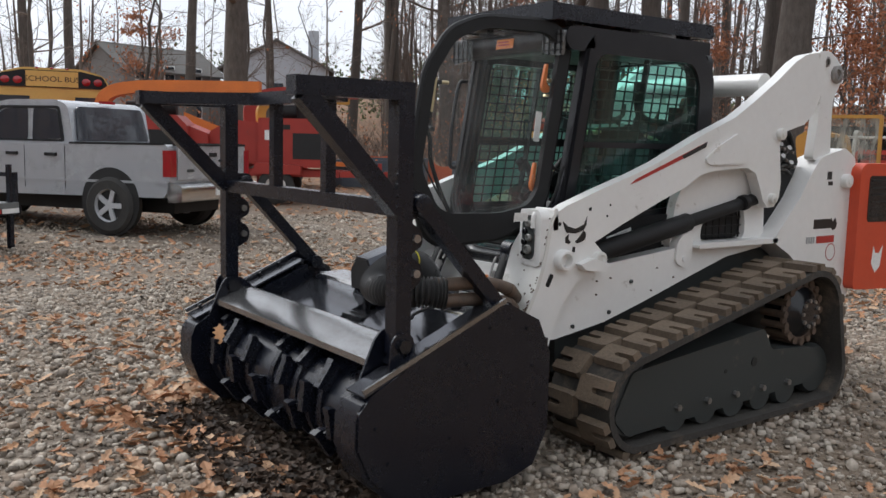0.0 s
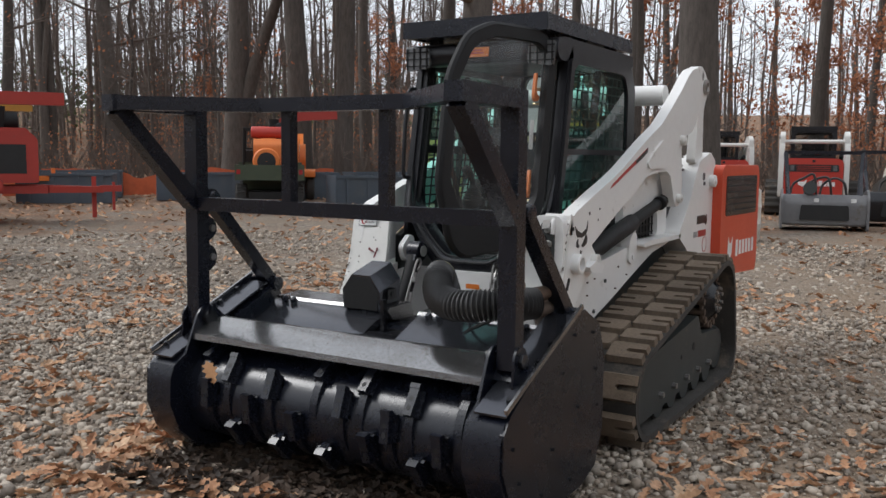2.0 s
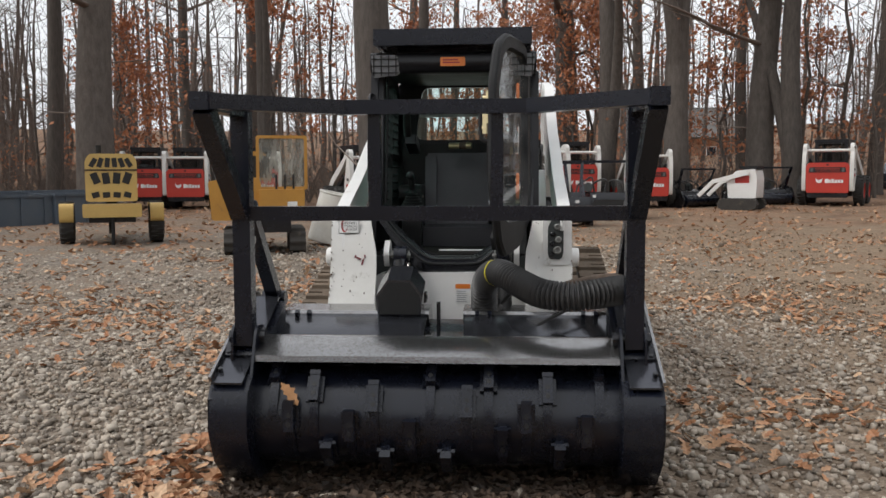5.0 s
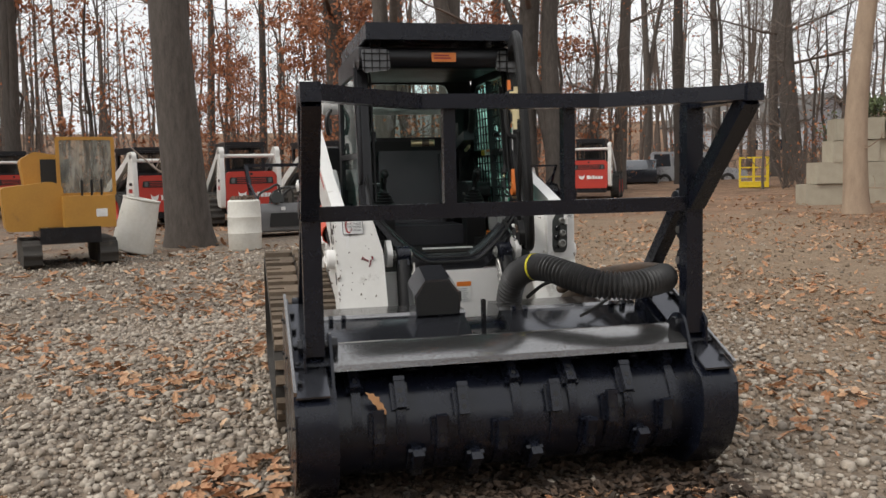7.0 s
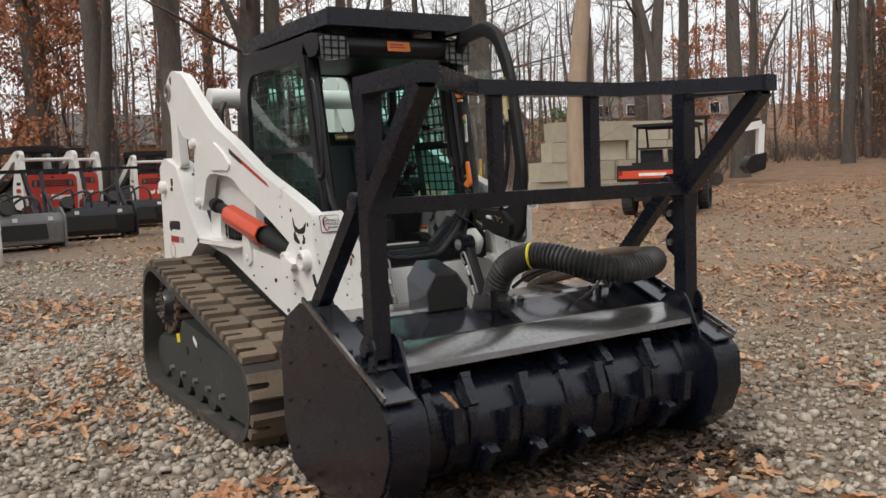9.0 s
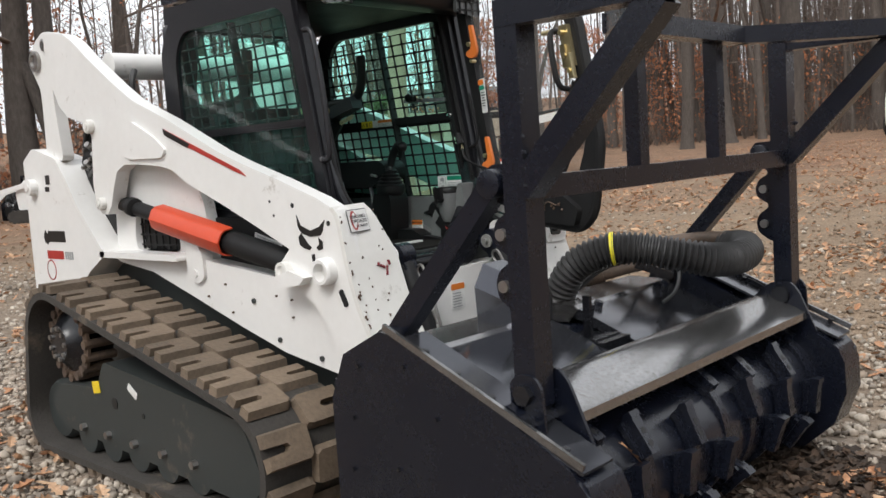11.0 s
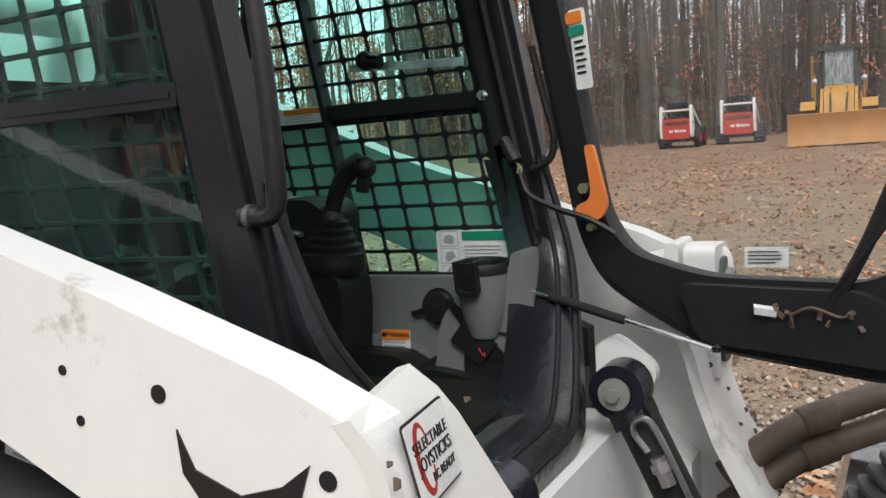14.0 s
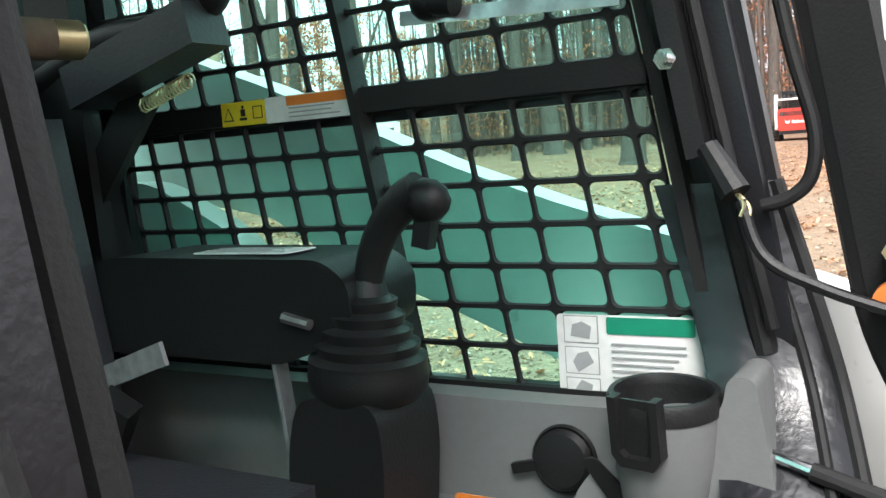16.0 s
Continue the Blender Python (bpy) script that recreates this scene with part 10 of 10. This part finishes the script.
# ---- ground, gravel and fallen leaves ----
def ground_material():
    m = bpy.data.materials.new("gravel_and_leaf_litter")
    m.use_nodes = True
    N, L = m.node_tree.nodes, m.node_tree.links
    bs = N["Principled BSDF"]
    tc = N.new("ShaderNodeTexCoord")
    P = tc.outputs["Object"]

    def noise_n(scale, detail=6, rough=0.6):
        n = N.new("ShaderNodeTexNoise")
        n.inputs["Scale"].default_value, n.inputs["Detail"].default_value, n.inputs["Roughness"].default_value = scale, detail, rough
        L.new(P, n.inputs["Vector"])
        return n.outputs["Fac"]

    def ramp(v, a, b2, c0=0.0, c1=1.0):
        r = N.new("ShaderNodeMapRange")
        r.inputs["From Min"].default_value, r.inputs["From Max"].default_value = a, b2
        r.inputs["To Min"].default_value, r.inputs["To Max"].default_value = c0, c1
        L.new(v, r.inputs["Value"])
        return r.outputs[0]

    def mixc(f, a, b2):
        x = N.new("ShaderNodeMixRGB")
        for sock, v in ((x.inputs["Fac"], f), (x.inputs["Color1"], a), (x.inputs["Color2"], b2)):
            if isinstance(v, tuple):
                sock.default_value = (*v, 1)
            elif isinstance(v, float):
                sock.default_value = v
            else:
                L.new(v, sock)
        return x.outputs["Color"]

    def math_n(op, a, b2):
        x = N.new("ShaderNodeMath")
        x.operation = op
        for sock, v in ((x.inputs[0], a), (x.inputs[1], b2)):
            if isinstance(v, (float, int)):
                sock.default_value = v
            else:
                L.new(v, sock)
        return x.outputs[0]

    vor = N.new("ShaderNodeTexVoronoi")
    vor.inputs["Scale"].default_value = 26
    L.new(P, vor.inputs["Vector"])
    vor2 = N.new("ShaderNodeTexVoronoi")
    vor2.inputs["Scale"].default_value = 60
    L.new(P, vor2.inputs["Vector"])
    sep = N.new("ShaderNodeSeparateColor")
    L.new(vor.outputs["Color"], sep.inputs["Color"])
    stone = mixc(sep.outputs[0], (0.105, 0.087, 0.071), (0.31, 0.27, 0.225))
    stone = mixc(ramp(noise_n(1.3), 0.35, 0.7), stone, (0.22, 0.17, 0.125))
    # packed tan earth on the open side of the yard
    xyz = N.new("ShaderNodeSeparateXYZ")
    L.new(P, xyz.inputs[0])
    side = ramp(math_n("ADD", xyz.outputs["Y"], math_n("MULTIPLY", noise_n(0.35), 7.0)), 2.8, 7.5)
    earth = mixc(ramp(noise_n(3.0), 0.3, 0.7), (0.275, 0.200, 0.134), (0.175, 0.126, 0.086))
    earth = mixc(ramp(noise_n(9.0, 8, 0.75), 0.50, 0.68), earth, (0.115, 0.083, 0.058))
    earth = mixc(ramp(noise_n(45.0), 0.45, 0.65), earth, (0.33, 0.25, 0.175))
    col = mixc(side, stone, earth)
    # leaf litter in drifts, and all over the floor of the wood
    litter = mixc(ramp(noise_n(22.0), 0.35, 0.65), (0.31, 0.18, 0.11), (0.13, 0.083, 0.056))
    litter = mixc(ramp(noise_n(60.0), 0.45, 0.65), litter, (0.38, 0.25, 0.165))
    litter = mixc(ramp(noise_n(1.4, 6, 0.7), 0.46, 0.66), litter, (0.135, 0.085, 0.058))
    sq = math_n("ADD", math_n("POWER", math_n("SUBTRACT", xyz.outputs["X"], 1.5), 2.0), math_n("POWER", math_n("ABSOLUTE", xyz.outputs["Y"], 0.0), 2.0))
    dist = math_n("POWER", sq, 0.5)
    drift = math_n("ADD", ramp(dist, 7.0, 26.0, 0.0, 0.33), math_n("MULTIPLY", noise_n(0.55, 8, 0.7), 0.9))
    drift = math_n("ADD", drift, math_n("MULTIPLY", noise_n(14.0, 4), 0.25))
    col = mixc(ramp(drift, 0.66, 0.86), col, litter)
    L.new(col, bs.inputs["Base Color"])
    bs.inputs["Roughness"].default_value = 0.95
    bs.inputs["Specular IOR Level"].default_value = 0.2
    h = math_n("ADD", math_n("MULTIPLY", vor.outputs["Distance"], -0.8), math_n("MULTIPLY", noise_n(35.0, 5), 0.6))
    bn = N.new("ShaderNodeBump")
    bn.inputs["Strength"].default_value, bn.inputs["Distance"].default_value = 0.9, 0.03
    L.new(h, bn.inputs["Height"])
    L.new(bn.outputs["Normal"], bs.inputs["Normal"])
    return m


GROUND = ground_material()
V, F = [], []
radii = [0.0]
step = 0.25
while radii[-1] < 700:
    radii.append(radii[-1] + step)
    step = min(step * 1.045, 60) if radii[-1] > 6 else step
NA = 160
V.append((1.5, 0.0, 0.0))
for r in radii[1:]:
    for k in range(NA):
        a = 2 * math.pi * k / NA
        x, y = 1.5 + r * math.cos(a), r * math.sin(a)
        bumpz = 0.0 if r < 2.6 else 0.035 * min(1, (r - 2.6) / 4) * noise.noise(Vector((x * 0.5, y * 0.5, 0.3))) + 0.012 * noise.noise(Vector((x * 2.1, y * 2.1, 1.3)))
        V.append((x, y, ground_z(x, y) + bumpz - 0.004))
for k in range(NA):
    F.append((0, 1 + k, 1 + (k + 1) % NA))
for i in range(len(radii) - 2):
    for k in range(NA):
        a, b2 = 1 + i * NA + k, 1 + i * NA + (k + 1) % NA
        F.append((a, b2, b2 + NA, a + NA))
gr = new("ground", mesh_of("ground", V, F, GROUND))
tagged(gr, "gravel yard with packed earth and leaf litter", "ground", kind="structure")

# loose stones
rs = np.random.RandomState(3)


def stones(count, rmin, rmax, smin, smax, seed, north=False):
    rs = np.random.RandomState(seed)
    r = np.sqrt(rs.uniform(rmin ** 2, rmax ** 2, count * 2))
    a = rs.uniform(0, 2 * np.pi, count * 2)
    x, y = 1.5 + r * np.cos(a), r * np.sin(a)
    # thinner where the earth is bare
    keep = rs.uniform(0, 1, count * 2) < (np.clip((y - 0.5) / 3.0, 0.0, 1.0) if north else np.clip(1.0 - (y - 0.8) / 3.6, 0.10, 1.0))
    x, y, r = x[keep][:count], y[keep][:count], r[keep][:count]
    n = len(x)
    cube = np.array([[-1, -1, -1], [1, -1, -1], [1, 1, -1], [-1, 1, -1], [-1, -1, 1], [1, -1, 1], [1, 1, 1], [-1, 1, 1]], float)
    s = rs.uniform(smin, smax, (n, 1)) * rs.beta(2, 3, (n, 1)) * 2
    dims = s[:, None, :] * rs.uniform(0.55, 1.0, (n, 1, 3)) * np.array([1, 0.85, 0.6])
    v = cube[None] * (0.5 + rs.uniform(-0.17, 0.17, (n, 8, 3))) * dims
    v[:, 4:, :2] *= 0.72
    th = rs.uniform(0, 2 * np.pi, n)
    tl = rs.normal(0, 0.35, n)
    c, sn = np.cos(th)[:, None], np.sin(th)[:, None]
    ct, st = np.cos(tl)[:, None], np.sin(tl)[:, None]
    vy, vz = v[:, :, 1] * ct - v[:, :, 2] * st, v[:, :, 1] * st + v[:, :, 2] * ct
    vx, vy = v[:, :, 0] * c - vy * sn, v[:, :, 0] * sn + vy * c
    rr = np.maximum(0, r - 5.0) * 0.018 + np.where(y > 6, 0.010 * (y - 6), 0)
    z = rr + s[:, 0] * rs.uniform(0.05, 0.28, n)
    P = np.stack([vx + x[:, None], vy + y[:, None], vz + z[:, None]], -1).reshape(-1, 3)
    q = np.array([[0, 3, 2, 1], [4, 5, 6, 7], [0, 1, 5, 4], [1, 2, 6, 5], [2, 3, 7, 6], [3, 0, 4, 7]])
    Q = (q[None] + 8 * np.arange(n)[:, None, None]).reshape(-1, 4)
    me = bpy.data.meshes.new("gravel")
    me.vertices.add(len(P))
    me.vertices.foreach_set("co", P.ravel())
    me.loops.add(Q.size)
    me.loops.foreach_set("vertex_index", Q.ravel())
    me.polygons.add(len(Q))
    me.polygons.foreach_set("loop_start", np.arange(0, Q.size, 4))
    me.update(calc_edges=True)
    return me


def island_stone(name, a, c, e):
    m = leaf_material(name, a, c, e)
    m.node_tree.nodes["Principled BSDF"].inputs["Roughness"].default_value = 0.85
    return m


STONES = island_stone("crushed_grey_stone", (0.140, 0.114, 0.090), (0.49, 0.43, 0.355), (0.285, 0.222, 0.165))
for cnt, a0, a1, s0, s1, sd in ((66000, 0.0, 5.6, 0.018, 0.048, 1), (34000, 5.6, 12.0, 0.024, 0.058, 2)):
    me = stones(cnt, a0, a1, s0, s1, sd)
    me.materials.append(STONES)
    tagged(new("gravel", me), "loose crushed grey gravel", "gravel", kind="stuff")

CLODS = island_stone("crumbled_earth", (0.19, 0.138, 0.095), (0.30, 0.222, 0.155), (0.125, 0.090, 0.062))
for cnt, a0, a1, s0, s1, sd in ((26000, 2.0, 8.0, 0.010, 0.034, 5), (9000, 8.0, 16.0, 0.018, 0.055, 6)):
    me = stones(cnt, a0, a1, s0, s1, sd, True)
    me.materials.append(CLODS)
    tagged(new("earth_clods", me), "crumbled brown earth and small clods", "earth", kind="stuff")

LITTER = leaf_material("fallen_oak_leaves", (0.50, 0.30, 0.17), (0.36, 0.165, 0.08), (0.56, 0.38, 0.24))
LITTER.node_tree.nodes["Principled BSDF"].inputs["Roughness"].default_value = 0.8


def leaf_scatter(name, count, rmin, rmax, size, seed, thr, around=None, material=None, label="dry tan and rust leaves scattered on the ground"):
    rnd = random.Random(seed)
    V, F = [], []
    half = [(0.0, 0.02), (0.20, 0.24), (0.33, 0.12), (0.48, 0.30), (0.60, 0.14), (0.76, 0.22), (1.0, 0.0)]
    if rmin > 5 or size < 0.09:
        half = [(0.0, 0.03), (0.30, 0.27), (0.55, 0.15), (0.72, 0.22), (1.0, 0.0)]
    made = 0
    tries = 0
    while made < count and tries < count * 12:
        tries += 1
        r = math.sqrt(rnd.uniform(rmin ** 2, rmax ** 2))
        a = rnd.random() * 6.283
        x, y = 1.5 + r * math.cos(a), r * math.sin(a)
        if around:
            x, y = rnd.uniform(around[0], around[1]), rnd.uniform(around[2], around[3])
        d = noise.noise(Vector((x * 0.55, y * 0.55, 4.0))) + 0.5 * noise.noise(Vector((x * 1.7, y * 1.7, 7.0)))
        if d + (0.25 if y < -1 else -0.05) + 0.012 * r < thr + rnd.uniform(-0.35, 0.35):
            continue
        if not material and -1.2 < x < 2.2 and abs(y) < 0.95:
            continue
        made += 1
        s = size * rnd.uniform(0.55, 1.25)
        e = Euler((rnd.gauss(0, 0.35), rnd.gauss(0, 0.35), rnd.random() * 6.3)).to_matrix()
        o = Vector((x, y, ground_z(x, y) + 0.018 + rnd.random() * 0.02))
        curl = rnd.uniform(0.1, 0.5)
        i0 = len(V)
        n = len(half)
        for t, w in half:
            V.append(o + e @ Vector(((t - 0.5) * s, 0, -curl * s * (0.25 - (t - 0.5) ** 2))))
        for sg in (1, -1):
            for t, w in half:
                V.append(o + e @ Vector(((t - 0.5) * s, sg * w * s, curl * s * w * rnd.uniform(0.1, 0.9))))
        for i in range(n - 1):
            F.append((i0 + i, i0 + i + 1, i0 + n + i + 1, i0 + n + i))
            F.append((i0 + i + 1, i0 + i, i0 + 2 * n + i, i0 + 2 * n + i + 1))
    ob = new(name, mesh_of(name, V, F, material or LITTER, False))
    return tagged(ob, label, "leaves", kind="stuff")


leaf_scatter("fallen_leaves", 6500, 1.2, 7.5, 0.095, 1, 0.22)
leaf_scatter("fallen_leaves", 16000, 7.5, 26.0, 0.13, 2, 0.06)
# small broken leaves over the packed earth
leaf_scatter("fallen_leaves", 7000, 0, 1, 0.062, 5, -0.20, (-12.0, 9.0, 1.5, 14.0))
leaf_scatter("fallen_leaves", 6000, 0, 1, 0.085, 6, -0.20, (-13.0, 8.0, 12.0, 34.0))
# drifts against the mulcher
leaf_scatter("fallen_leaves", 150, 0, 1, 0.115, 3, -0.3, (2.2, 2.62, -1.3, 0.8))
leaf_scatter("fallen_leaves", 120, 0, 1, 0.115, 4, -0.5, (1.25, 2.3, -1.42, -0.97))
# damp mulch and leaves, coloured extra dark for the contact shade under the drum
MULCH_SHADED = leaf_material("damp_mulch_with_drum_shade", (0.040, 0.028, 0.020), (0.085, 0.052, 0.032), (0.025, 0.019, 0.015))
leaf_scatter("shaded_damp_mulch", 2600, 0, 1, 0.062, 8, -0.9, (1.75, 2.42, -0.92, 0.92), MULCH_SHADED, "damp mulch and leaf scraps under the drum, its shade put into their dark colour")
leaf_scatter("shaded_damp_mulch", 500, 0, 1, 0.10, 9, -0.6, (1.95, 2.50, -0.98, 0.98), MULCH_SHADED, "damp leaves under the drum, its shade put into their dark colour")
